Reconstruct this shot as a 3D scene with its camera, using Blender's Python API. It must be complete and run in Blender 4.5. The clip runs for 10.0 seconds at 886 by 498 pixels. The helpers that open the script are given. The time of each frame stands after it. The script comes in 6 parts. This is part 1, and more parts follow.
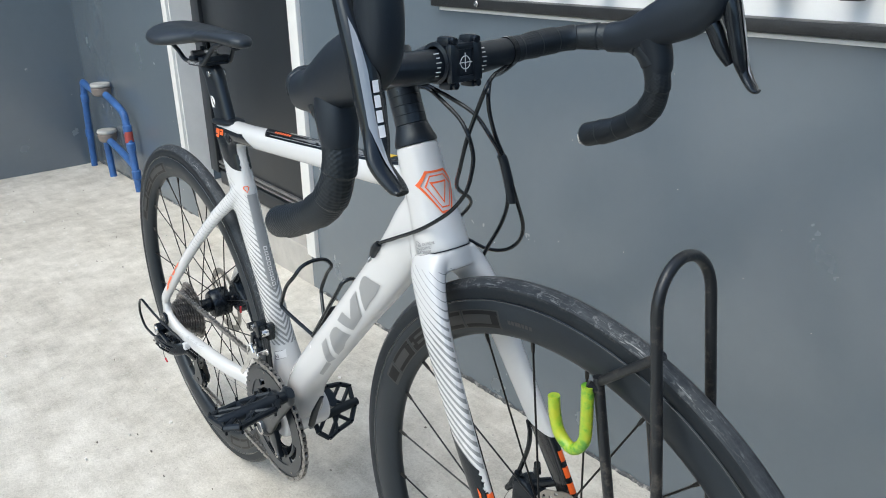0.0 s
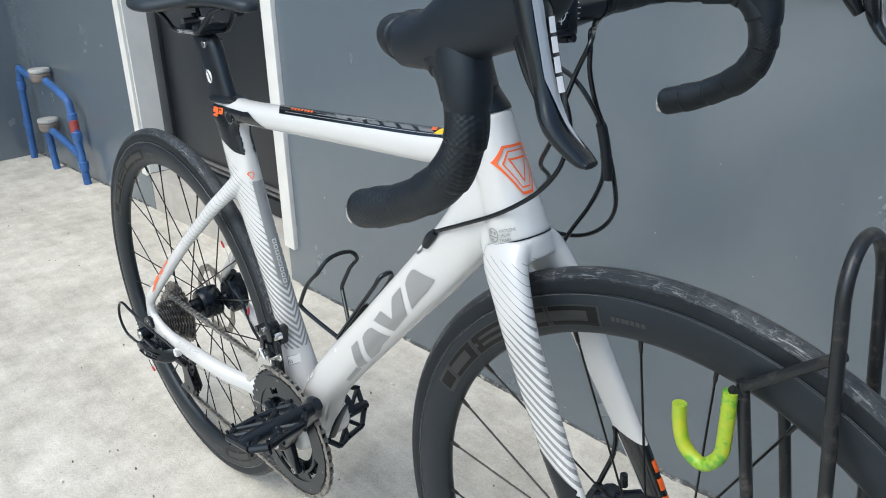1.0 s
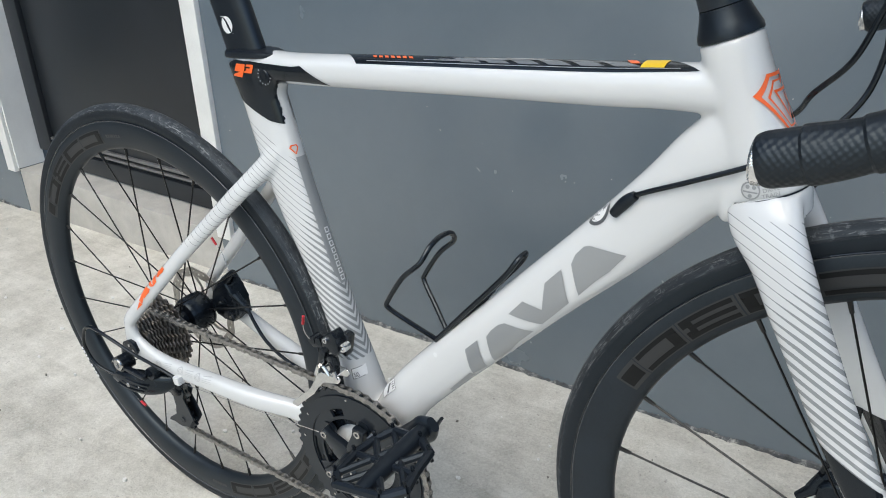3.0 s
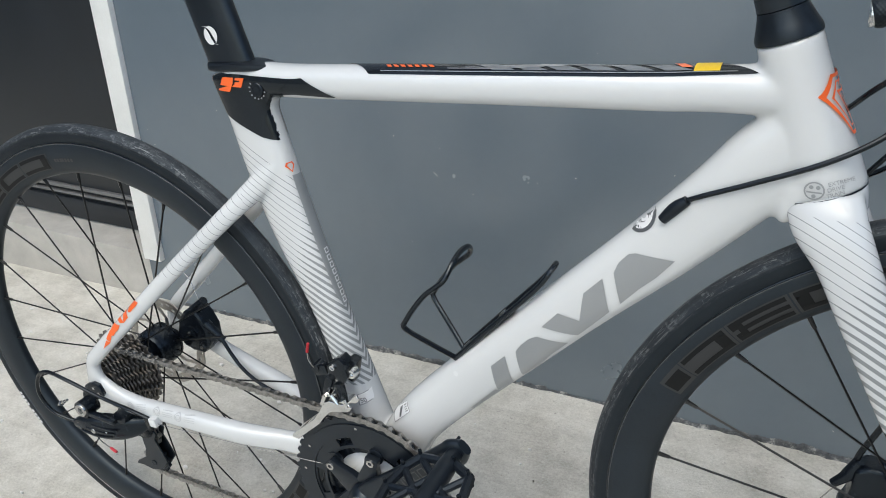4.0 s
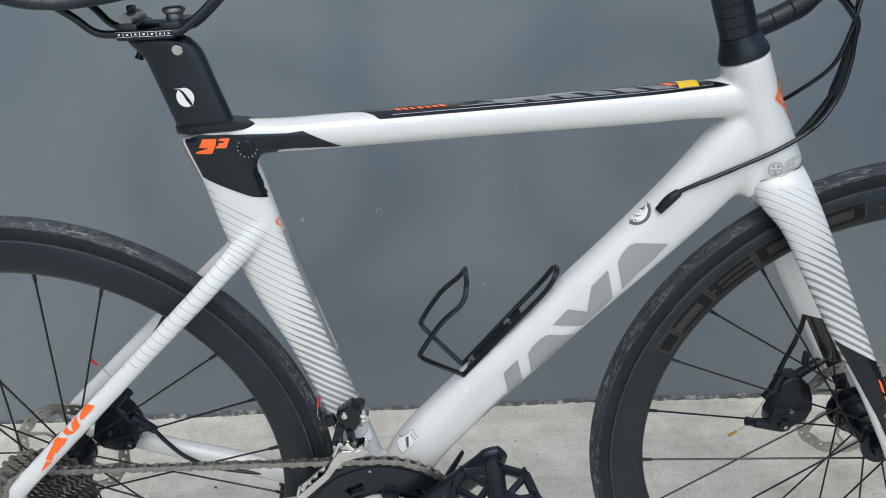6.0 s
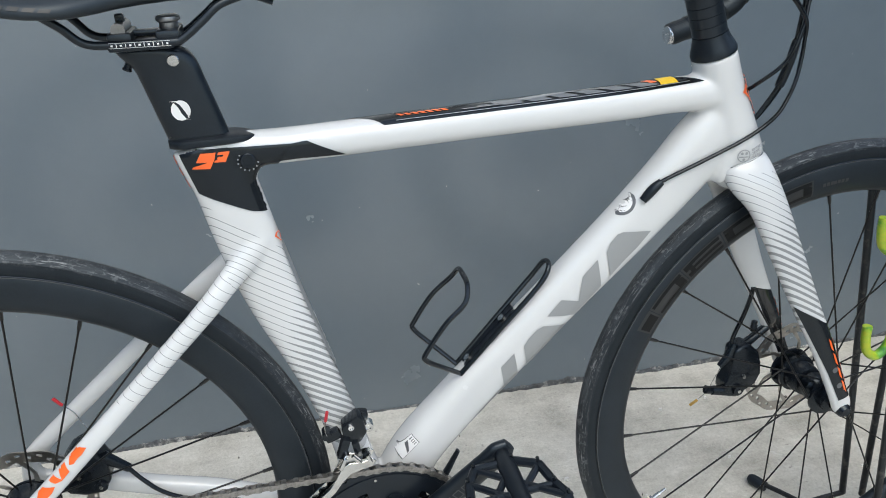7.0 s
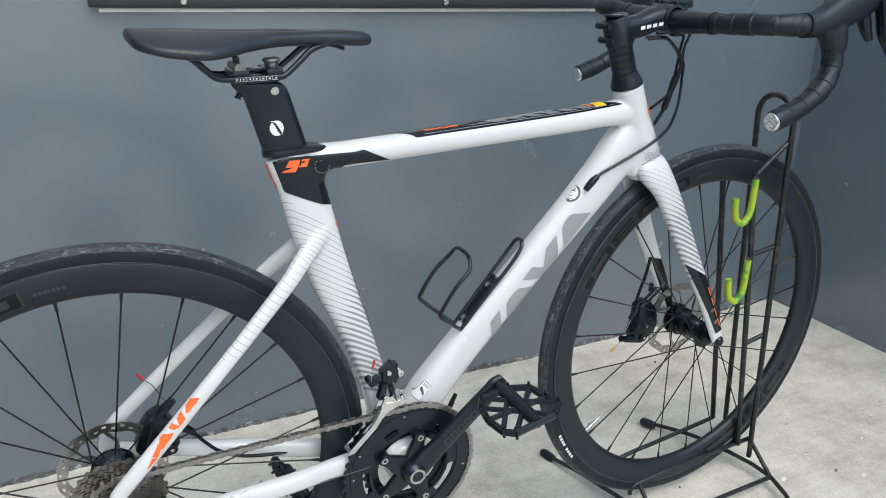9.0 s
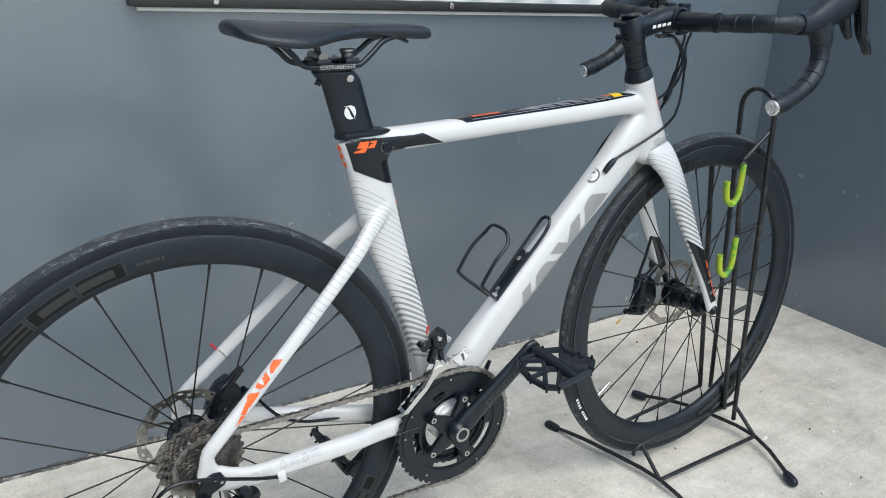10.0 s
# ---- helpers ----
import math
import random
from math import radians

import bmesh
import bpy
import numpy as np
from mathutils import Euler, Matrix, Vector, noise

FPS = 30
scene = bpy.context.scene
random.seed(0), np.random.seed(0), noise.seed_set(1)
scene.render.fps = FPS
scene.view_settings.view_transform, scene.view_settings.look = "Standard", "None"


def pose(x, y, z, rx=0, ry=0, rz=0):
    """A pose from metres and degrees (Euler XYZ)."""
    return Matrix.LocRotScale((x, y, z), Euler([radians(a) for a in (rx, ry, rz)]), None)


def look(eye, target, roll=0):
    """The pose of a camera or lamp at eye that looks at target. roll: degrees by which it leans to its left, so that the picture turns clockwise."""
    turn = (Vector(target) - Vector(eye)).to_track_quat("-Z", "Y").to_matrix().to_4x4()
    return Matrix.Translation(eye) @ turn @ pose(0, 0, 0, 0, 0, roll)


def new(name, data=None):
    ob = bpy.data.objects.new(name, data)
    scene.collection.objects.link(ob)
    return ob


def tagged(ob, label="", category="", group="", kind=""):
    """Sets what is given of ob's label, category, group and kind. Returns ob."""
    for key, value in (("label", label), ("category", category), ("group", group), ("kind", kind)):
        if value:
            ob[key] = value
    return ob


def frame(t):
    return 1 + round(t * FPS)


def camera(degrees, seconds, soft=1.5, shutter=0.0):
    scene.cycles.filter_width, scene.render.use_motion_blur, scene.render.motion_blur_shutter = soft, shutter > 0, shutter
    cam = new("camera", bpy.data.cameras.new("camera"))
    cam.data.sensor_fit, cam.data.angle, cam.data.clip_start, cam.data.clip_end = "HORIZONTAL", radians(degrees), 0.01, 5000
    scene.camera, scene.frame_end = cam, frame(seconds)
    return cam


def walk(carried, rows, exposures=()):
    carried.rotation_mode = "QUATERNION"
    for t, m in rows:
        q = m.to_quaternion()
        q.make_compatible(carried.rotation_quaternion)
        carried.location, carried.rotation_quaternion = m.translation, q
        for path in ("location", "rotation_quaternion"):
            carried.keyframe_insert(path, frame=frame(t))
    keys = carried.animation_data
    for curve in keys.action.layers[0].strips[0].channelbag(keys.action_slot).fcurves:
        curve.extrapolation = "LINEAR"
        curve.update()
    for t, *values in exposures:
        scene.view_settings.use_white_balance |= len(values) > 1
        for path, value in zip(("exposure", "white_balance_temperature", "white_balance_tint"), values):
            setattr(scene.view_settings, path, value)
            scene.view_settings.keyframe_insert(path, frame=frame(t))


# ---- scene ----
cam = camera(60.00, 10.0, soft=1.0)
ROWS = [
    (0.0, 1.4084, -0.5190, 1.0165, 68.3230, 0.8611, 50.6676),
    (0.5, 1.3046, -0.5257, 0.9961, 67.6888, 0.9475, 48.7464),
    (1.0, 1.2369, -0.5443, 0.9771, 67.1591, 0.9468, 46.0752),
    (1.5, 1.1415, -0.5718, 0.9525, 66.5922, 0.8871, 42.8726),
    (2.0, 1.0442, -0.5893, 0.9373, 65.7988, 1.2003, 39.6780),
    (2.5, 0.9864, -0.6103, 0.9301, 65.2424, 1.3157, 36.5526),
    (3.0, 0.8910, -0.6120, 0.9169, 64.6900, 1.5287, 33.4297),
    (3.2, 0.8413, -0.6211, 0.9158, 64.4552, 1.4310, 31.6847),
    (4.3, 0.7252, -0.6653, 0.9299, 64.6193, 1.3373, 21.4785),
    (4.5, 0.6857, -0.6965, 0.9386, 64.9326, 1.2545, 19.0526),
    (5.0, 0.5841, -0.7802, 0.9583, 65.6969, 0.9979, 12.1629),
    (5.5, 0.5193, -0.7972, 0.9521, 66.2562, 0.9491, 5.0532),
    (6.0, 0.4407, -0.7549, 0.9406, 66.4754, 0.9394, -1.8173),
    (6.2, 0.4087, -0.7442, 0.9482, 66.5969, 0.8823, -4.4548),
    (7.3, 0.2240, -0.7393, 0.9468, 66.5154, -0.2139, -16.7821),
    (7.5, 0.1784, -0.7518, 0.9496, 66.8457, -0.5528, -18.6060),
    (8.0, 0.1019, -0.7852, 0.9495, 67.8439, -1.0670, -22.3205),
    (8.5, 0.0546, -0.8278, 0.9518, 68.9283, -1.2753, -24.8829),
    (9.0, -0.0243, -0.9197, 0.9693, 69.9191, -1.3126, -27.2048),
    (9.5, -0.0979, -0.9477, 0.9674, 70.5379, -1.4782, -29.6429),
    (10.0, -0.2224, -0.9433, 0.9510, 70.8938, -1.9411, -32.1898),
]
EXPOSURES = [(0.0, 0.98, 6600, 3), (1.5, 0.95, 6600, 3), (2.5, 0.83, 6600, 3), (3.0, 0.73, 6600, 3), (4.5, 0.65, 6600, 3), (6.0, 0.68, 6550, 3), (8.5, 0.84, 6550, 3), (10.0, 0.85, 6550, 3)]
walk(cam, [(t, pose(*r)) for t, *r in ROWS], EXPOSURES)

import itertools

from mathutils.bvhtree import BVHTree

# ---- world and light: an overcast sky ----
world = bpy.data.worlds.new("sky")
scene.world = world
world.use_nodes = True
wn = world.node_tree.nodes
wl = world.node_tree.links
sky = wn.new("ShaderNodeTexSky")
sky.sky_type = "NISHITA"
sky.sun_disc = False
sky.sun_elevation, sky.sun_rotation = radians(56), radians(179)
sky.air_density, sky.dust_density, sky.ozone_density = 1.0, 2.5, 1.5
wl.new(sky.outputs[0], wn["Background"].inputs[0])
wn["Background"].inputs[1].default_value = 0.15
sun = new("sun", bpy.data.lights.new("sun", "SUN"))
sun.data.energy, sun.data.angle, sun.data.color = 0.7, radians(50), (1.0, 0.98, 0.96)
sun.matrix_world = look((0.3, -3.6, 5.6), (0.4, 0.0, 0.3))


# ---- materials ----
def mat(name, color, rough=0.5, metal=0.0, coat=0.0, spec=0.5):
    m = bpy.data.materials.new(name)
    m.use_nodes = True
    b = m.node_tree.nodes["Principled BSDF"]
    b.inputs["Base Color"].default_value = (*color, 1)
    b.inputs["Roughness"].default_value = rough
    b.inputs["Metallic"].default_value = metal
    b.inputs["Coat Weight"].default_value = coat
    b.inputs["Coat Roughness"].default_value = 0.08
    b.inputs["Specular IOR Level"].default_value = spec
    return m


def nd(m, kind, **kw):
    n = m.node_tree.nodes.new("ShaderNode" + kind)
    for k, v in kw.items():
        n.inputs[k].default_value = v
    return n


def ln(m, a, b):
    m.node_tree.links.new(a, b)


def bsdf(m):
    return m.node_tree.nodes["Principled BSDF"]


def op(m, what, a, b=None, c=None):
    """A maths node on sockets or numbers; gives its output."""
    n = m.node_tree.nodes.new("ShaderNodeMath")
    n.operation = what
    for i, v in enumerate((a, b, c)):
        if v is None:
            continue
        if isinstance(v, (int, float)):
            n.inputs[i].default_value = v
        else:
            ln(m, v, n.inputs[i])
    return n.outputs[0]


def mix(m, fac, a, b):
    n = m.node_tree.nodes.new("ShaderNodeMix")
    n.data_type = "RGBA"
    for s, v in ((n.inputs[0], fac), (n.inputs[6], a), (n.inputs[7], b)):
        if isinstance(v, (int, float)):
            s.default_value = v
        elif isinstance(v, tuple):
            s.default_value = (*v, 1) if len(v) == 3 else v
        else:
            ln(m, v, s)
    return n.outputs[2]


def coords(m):
    return m.node_tree.nodes.new("ShaderNodeTexCoord").outputs["Object"]


def noisy(m, scale, detail=4.0, rough=0.6, vec=None, dist=0.0):
    n = nd(m, "TexNoise", Scale=scale, Detail=detail, Roughness=rough, Distortion=dist)
    ln(m, vec or coords(m), n.inputs["Vector"])
    return n.outputs["Fac"]


def ramp(m, fac, stops):
    n = m.node_tree.nodes.new("ShaderNodeValToRGB")
    e = n.color_ramp.elements
    while len(e) < len(stops):
        e.new(0.5)
    for i, (p, c) in enumerate(stops):
        e[i].position = p
        e[i].color = (*c, 1) if len(c) == 3 else c
    ln(m, fac, n.inputs[0])
    return n.outputs[0]


def g3(v):
    return (v, v, v)


def bump(m, height, strength=0.3, distance=0.002):
    n = nd(m, "Bump", Strength=strength, Distance=distance)
    ln(m, height, n.inputs["Height"])
    ln(m, n.outputs[0], bsdf(m).inputs["Normal"])


def grained(name, color, rough, amount=0.25, scale=60.0, metal=0.0, coat=0.0, bumps=0.15, dist=0.0006, fine=400.0, spec=0.5):
    """A surface with two scales of variation in colour and gloss, and a fine relief."""
    m = mat(name, color, rough, metal, coat, spec)
    big, small = noisy(m, scale), noisy(m, fine, 3.0)
    f = op(m, "ADD", op(m, "MULTIPLY", big, 0.65), op(m, "MULTIPLY", small, 0.35))
    lo, hi = tuple(c * (1 - amount) for c in color), tuple(min(1, c * (1 + amount)) for c in color)
    ln(m, ramp(m, f, [(0.3, lo), (0.7, hi)]), bsdf(m).inputs["Base Color"])
    r = op(m, "ADD", op(m, "MULTIPLY", big, 0.18), rough - 0.09)
    ln(m, r, bsdf(m).inputs["Roughness"])
    bump(m, small, bumps, dist)
    return m


WHITE = (0.612, 0.619, 0.618)


def paint(name, color=WHITE):
    m = mat(name, color, 0.28, 0.0, 0.6)
    dust = noisy(m, 35, 5)
    ln(m, ramp(m, dust, [(0.3, tuple(c * 0.995 for c in color)), (0.7, color)]), bsdf(m).inputs["Base Color"])
    ln(m, op(m, "ADD", op(m, "MULTIPLY", noisy(m, 9, 4), 0.08), 0.22), bsdf(m).inputs["Roughness"])
    return m


def striped(name, ax, ay, az, bend, spacing, z0, z1, thick, inner=False):
    """White lacquer with grey pinstripes between the heights z0 and z1; thick: x and z factors, where they grow, thin and thick share."""
    m = paint(name)
    s = nd(m, "SeparateXYZ")
    ln(m, coords(m), s.inputs[0])
    x, y, z = s.outputs
    ay_ = op(m, "ABSOLUTE", y)
    ph = op(m, "ADD", op(m, "MULTIPLY", x, ax), op(m, "MULTIPLY", z, az))
    ph = op(m, "ADD", ph, op(m, "MULTIPLY", ay_, ay))
    if bend:
        u = op(m, "ADD", op(m, "SUBTRACT", x, bend[0]), op(m, "MULTIPLY", z, bend[1]))
        ph = op(m, "ADD", ph, op(m, "MULTIPLY", op(m, "MULTIPLY", u, u), bend[2]))
    w = op(m, "FRACT", op(m, "DIVIDE", ph, spacing))
    n = m.node_tree.nodes.new("ShaderNodeMapRange")
    ln(m, op(m, "ADD", op(m, "MULTIPLY", x, thick[0]), op(m, "MULTIPLY", z, thick[1])), n.inputs[0])
    for i, v in enumerate(thick[2:]):
        n.inputs[i + 1].default_value = v
    line = op(m, "LESS_THAN", w, n.outputs[0])
    line = op(m, "MULTIPLY", line, op(m, "LESS_THAN", z, z0))
    line = op(m, "MULTIPLY", line, op(m, "GREATER_THAN", z, z1))
    if inner:
        # the inner faces of the two blades stay plain
        mid = op(m, "SUBTRACT", 0.0865, op(m, "MULTIPLY", z, 0.075))
        mid = op(m, "SUBTRACT", mid, op(m, "MULTIPLY", op(m, "MAXIMUM", op(m, "SUBTRACT", z, 0.60), 0.0), 0.5))
        line = op(m, "MULTIPLY", line, op(m, "GREATER_THAN", op(m, "MULTIPLY", y, -1.0), mid))
    old = bsdf(m).inputs["Base Color"].links[0].from_socket
    col = mix(m, line, old, (0.24, 0.25, 0.255))
    if inner:
        # black lower panel of the far blade
        p = op(m, "LESS_THAN", op(m, "ADD", z, op(m, "MULTIPLY", x, 0.339)), 0.773)
        p = op(m, "MULTIPLY", p, op(m, "GREATER_THAN", op(m, "ADD", x, op(m, "MULTIPLY", z, 0.517)), 1.1457))
        p = op(m, "MULTIPLY", p, op(m, "MULTIPLY", op(m, "GREATER_THAN", z, 0.352), op(m, "GREATER_THAN", y, 0.02)))
        col = mix(m, p, col, (0.0065, 0.0082, 0.0108))
    ln(m, col, bsdf(m).inputs["Base Color"])
    return m


M_white = paint("white_lacquer")
M_fork = striped("fork_lacquer", 0.62, -0.5, 1.0, None, 0.0080, 0.658, 0.462, (1.0, -0.709, 0.412, 0.458, 0.09, 0.46), True)


def frame_paint():
    """White lacquer with curved pinstripes on the seat tube and straight ones across the top of the stays."""
    m = paint("frame_lacquer")
    s = nd(m, "SeparateXYZ")
    ln(m, coords(m), s.inputs[0])
    x, y, z = s.outputs
    u = op(m, "ADD", op(m, "SUBTRACT", x, 0.466), op(m, "MULTIPLY", z, 0.266))
    # seat tube
    ph = op(m, "ADD", z, op(m, "MULTIPLY", x, 0.62))
    ph = op(m, "SUBTRACT", ph, op(m, "MULTIPLY", op(m, "ABSOLUTE", y), 0.9))
    ph = op(m, "SUBTRACT", ph, op(m, "MULTIPLY", op(m, "MULTIPLY", u, u), 4.0))
    w = op(m, "FRACT", op(m, "DIVIDE", ph, 0.0088))
    n = m.node_tree.nodes.new("ShaderNodeMapRange")
    ln(m, op(m, "ADD", x, op(m, "MULTIPLY", z, -0.277)), n.inputs[0])
    for i, v in enumerate((0.164, 0.195, 0.11, 0.5)):
        n.inputs[i + 1].default_value = v
    l1 = op(m, "LESS_THAN", w, n.outputs[0])
    l1 = op(m, "MULTIPLY", l1, op(m, "LESS_THAN", op(m, "ADD", z, op(m, "MULTIPLY", x, 0.84)), 0.900))
    l1 = op(m, "MULTIPLY", l1, op(m, "MULTIPLY", op(m, "GREATER_THAN", z, 0.388), op(m, "LESS_THAN", op(m, "ABSOLUTE", u), 0.036)))
    # stays
    q = op(m, "ADD", op(m, "MULTIPLY", x, 0.66), op(m, "MULTIPLY", z, 0.75))
    l2 = op(m, "LESS_THAN", op(m, "FRACT", op(m, "DIVIDE", q, 0.0088)), 0.07)
    l2 = op(m, "MULTIPLY", l2, op(m, "MULTIPLY", op(m, "GREATER_THAN", z, 0.514), op(m, "LESS_THAN", z, 0.632)))
    l2 = op(m, "MULTIPLY", l2, op(m, "LESS_THAN", u, -0.036))
    l2 = op(m, "MULTIPLY", l2, op(m, "LESS_THAN", y, -0.012))
    old = bsdf(m).inputs["Base Color"].links[0].from_socket
    ln(m, mix(m, op(m, "ADD", l1, l2), old, (0.26, 0.27, 0.275)), bsdf(m).inputs["Base Color"])
    return m


M_frame = frame_paint()
M_black = mat("gloss_black_lacquer", (0.0075, 0.0092, 0.0118), 0.18, 0.0, 0.1, spec=0.4)
M_orange = mat("orange_decal", (0.85, 0.13, 0.02), 0.35, 0.0, 0.3)
M_grey = mat("grey_decal", (0.30, 0.31, 0.315), 0.3, 0.2, 0.4)
M_pale = mat("pale_grey_decal", (0.40, 0.41, 0.415), 0.3, 0.0, 0.4)
M_dgrey = mat("charcoal_decal", (0.09, 0.095, 0.1), 0.3, 0.0, 0.4)
M_mgrey = mat("mid_grey_decal", (0.19, 0.205, 0.22), 0.25, 0.3, 0.4)
M_yellow = mat("yellow_sticker", (0.75, 0.5, 0.02), 0.4)
M_whited = mat("white_decal", (0.75, 0.75, 0.75), 0.4)
M_satin = grained("satin_black_alloy", (0.0064, 0.0089, 0.0132), 0.31, 0.3, 40, coat=0.15, bumps=0.05, spec=0.4)
M_anod = grained("anodised_black", (0.0056, 0.0075, 0.0109), 0.25, 0.3, 80, metal=0.0, bumps=0.04, spec=0.4)
M_plastic = grained("black_plastic", (0.0067, 0.0089, 0.0129), 0.38, 0.3, 60, bumps=0.12, spec=0.4)
M_rubber = grained("hood_rubber", (0.0092, 0.0123, 0.0177), 0.43, 0.25, 40, bumps=0.2, fine=900, spec=0.4)
M_carbon = grained("matt_carbon", (0.0110, 0.0145, 0.0190), 0.42, 0.3, 25, bumps=0.06, spec=0.4)
M_rimgloss = mat("rim_graphic_dark", (0.004, 0.0045, 0.005), 0.45, spec=0.25)
M_rimplate = mat("rim_graphic_pale", (0.021, 0.0225, 0.024), 0.42)
# lighter grey that paints the bright line along the rim edge
M_rimedge = mat("rim_edge_highlight", (0.085, 0.09, 0.095), 0.25, 0.2)
M_rimtag = mat("rim_tag", (0.034, 0.035, 0.037), 0.4)
M_steel = grained("polished_steel", (0.55, 0.54, 0.52), 0.25, 0.15, 60, metal=1.0, bumps=0.05)
M_chrome = grained("bright_chrome", (0.75, 0.75, 0.74), 0.12, 0.12, 80, metal=1.0, bumps=0.04)
M_chain = grained("oiled_chain_steel", (0.30, 0.29, 0.275), 0.30, 0.45, 120, metal=0.9, bumps=0.1)
M_cog = grained("oily_sprocket_steel", (0.235, 0.222, 0.21), 0.30, 0.55, 90, metal=0.95, bumps=0.1)
M_rotor = grained("brushed_rotor_steel", (0.42, 0.40, 0.37), 0.34, 0.2, 70, metal=1.0, bumps=0.08)
M_spoke = mat("black_spoke", (0.012, 0.012, 0.012), 0.3, 0.5)
M_nipple = mat("nipple", (0.03, 0.03, 0.03), 0.3, 0.7)
M_cable = mat("cable_housing", (0.005, 0.0062, 0.008), 0.26, 0.0, 0.2, spec=0.3)
M_red = mat("red_cap", (0.45, 0.02, 0.03), 0.35)
M_brass = mat("brass", (0.55, 0.35, 0.1), 0.3, 1.0)
M_strip = mat("pale_grey_gloss", (0.30, 0.31, 0.32), 0.2, 0.3, 0.5)
M_plug = grained("chrome_plug", (0.88, 0.88, 0.87), 0.14, 0.15, 120, metal=1.0, bumps=1.0, dist=0.002, fine=170)

# tyre: dusty black rubber, paler tread with streaks and chalky scuffs round it
M_tyre = mat("tyre_rubber", (0.03, 0.031, 0.032), 0.5, spec=0.28)
_s = nd(M_tyre, "SeparateXYZ")
ln(M_tyre, coords(M_tyre), _s.inputs[0])
_tx, _ty, _tz = _s.outputs
_ang = op(M_tyre, "ARCTAN2", _tz, _tx)
_rad = op(M_tyre, "SQRT", op(M_tyre, "ADD", op(M_tyre, "MULTIPLY", _tx, _tx), op(M_tyre, "MULTIPLY", _tz, _tz)))
_cv = nd(M_tyre, "CombineXYZ")
ln(M_tyre, op(M_tyre, "MULTIPLY", _ang, 3.0), _cv.inputs[0])
ln(M_tyre, op(M_tyre, "MULTIPLY", _ty, 90.0), _cv.inputs[1])
ln(M_tyre, op(M_tyre, "MULTIPLY", _rad, 90.0), _cv.inputs[2])
_streak = noisy(M_tyre, 2.2, 6, 0.7, _cv.outputs[0])
_dust = noisy(M_tyre, 16, 6, 0.65)
_side = ramp(M_tyre, _dust, [(0.3, (0.007, 0.009, 0.0118)), (0.7, (0.0135, 0.0165, 0.0205))])
_trd = ramp(M_tyre, op(M_tyre, "ADD", op(M_tyre, "MULTIPLY", _streak, 0.6), op(M_tyre, "MULTIPLY", _dust, 0.4)), [(0.34, (0.010, 0.012, 0.015)), (0.52, (0.022, 0.0255, 0.030)), (0.68, (0.070, 0.075, 0.081))])
_ist = ramp(M_tyre, _rad, [(0.3262, g3(0)), (0.3276, g3(1))])
_bc = mix(M_tyre, _ist, _side, _trd)
_crown = op(M_tyre, "MULTIPLY", ramp(M_tyre, _rad, [(0.3312, g3(0)), (0.3342, g3(1))]), ramp(M_tyre, noisy(M_tyre, 90, 5, 0.7), [(0.36, g3(0.1)), (0.66, g3(1))]))
_bc = mix(M_tyre, op(M_tyre, "MULTIPLY", _crown, 0.34), _bc, (0.13, 0.137, 0.142))
_sc = ramp(M_tyre, noisy(M_tyre, 5.5, 8, 0.75, _cv.outputs[0], 0.8), [(0.55, g3(0)), (0.62, g3(1))])
_where = ramp(M_tyre, noisy(M_tyre, 7, 3), [(0.38, g3(0.1)), (0.56, g3(1))])
_dot = ramp(M_tyre, noisy(M_tyre, 130, 4, 0.7), [(0.56, g3(0)), (0.66, g3(1))])
_sc = op(M_tyre, "MAXIMUM", _sc, op(M_tyre, "MULTIPLY", _dot, 0.6))
_sh = op(M_tyre, "MULTIPLY", ramp(M_tyre, _rad, [(0.3272, g3(0)), (0.3290, g3(1)), (0.3320, g3(1)), (0.3334, g3(0.35))]), op(M_tyre, "MULTIPLY", _sc, _where))
ln(M_tyre, mix(M_tyre, op(M_tyre, "MULTIPLY", _sh, 0.62), _bc, (0.38, 0.385, 0.385)), bsdf(M_tyre).inputs["Base Color"])
bump(M_tyre, op(M_tyre, "ADD", noisy(M_tyre, 350, 3), _streak), 0.25, 0.0006)

# bar tape: black with rows of small pressed dimples
M_tape = mat("bar_tape", (0.007, 0.009, 0.012), 0.42, spec=0.5)
_s = nd(M_tape, "SeparateXYZ")
ln(M_tape, coords(M_tape), _s.inputs[0])
_w = [op(M_tape, "SINE", op(M_tape, "MULTIPLY", a, 1500.0)) for a in _s.outputs]
_dm = op(M_tape, "ADD", op(M_tape, "MULTIPLY", _w[0], _w[2]), op(M_tape, "MULTIPLY", _w[1], 0.5))
_ht = op(M_tape, "ADD", op(M_tape, "MULTIPLY", _dm, ramp(M_tape, noisy(M_tape, 22, 2), [(0.4, g3(0.1)), (0.55, g3(1))])), noisy(M_tape, 60, 4))
bump(M_tape, _ht, 0.26, 0.0007)
ln(M_tape, ramp(M_tape, noisy(M_tape, 45, 5), [(0.3, (0.0035, 0.0048, 0.0068)), (0.7, (0.0085, 0.0108, 0.0142))]), bsdf(M_tape).inputs["Base Color"])
ln(M_tape, op(M_tape, "ADD", op(M_tape, "MULTIPLY", noisy(M_tape, 30, 4), 0.25), 0.32), bsdf(M_tape).inputs["Roughness"])

M_saddle = grained("saddle_cover", (0.0126, 0.0156, 0.0198), 0.42, 0.25, 30, bumps=0.12, fine=1200, dist=0.0003, spec=0.5)

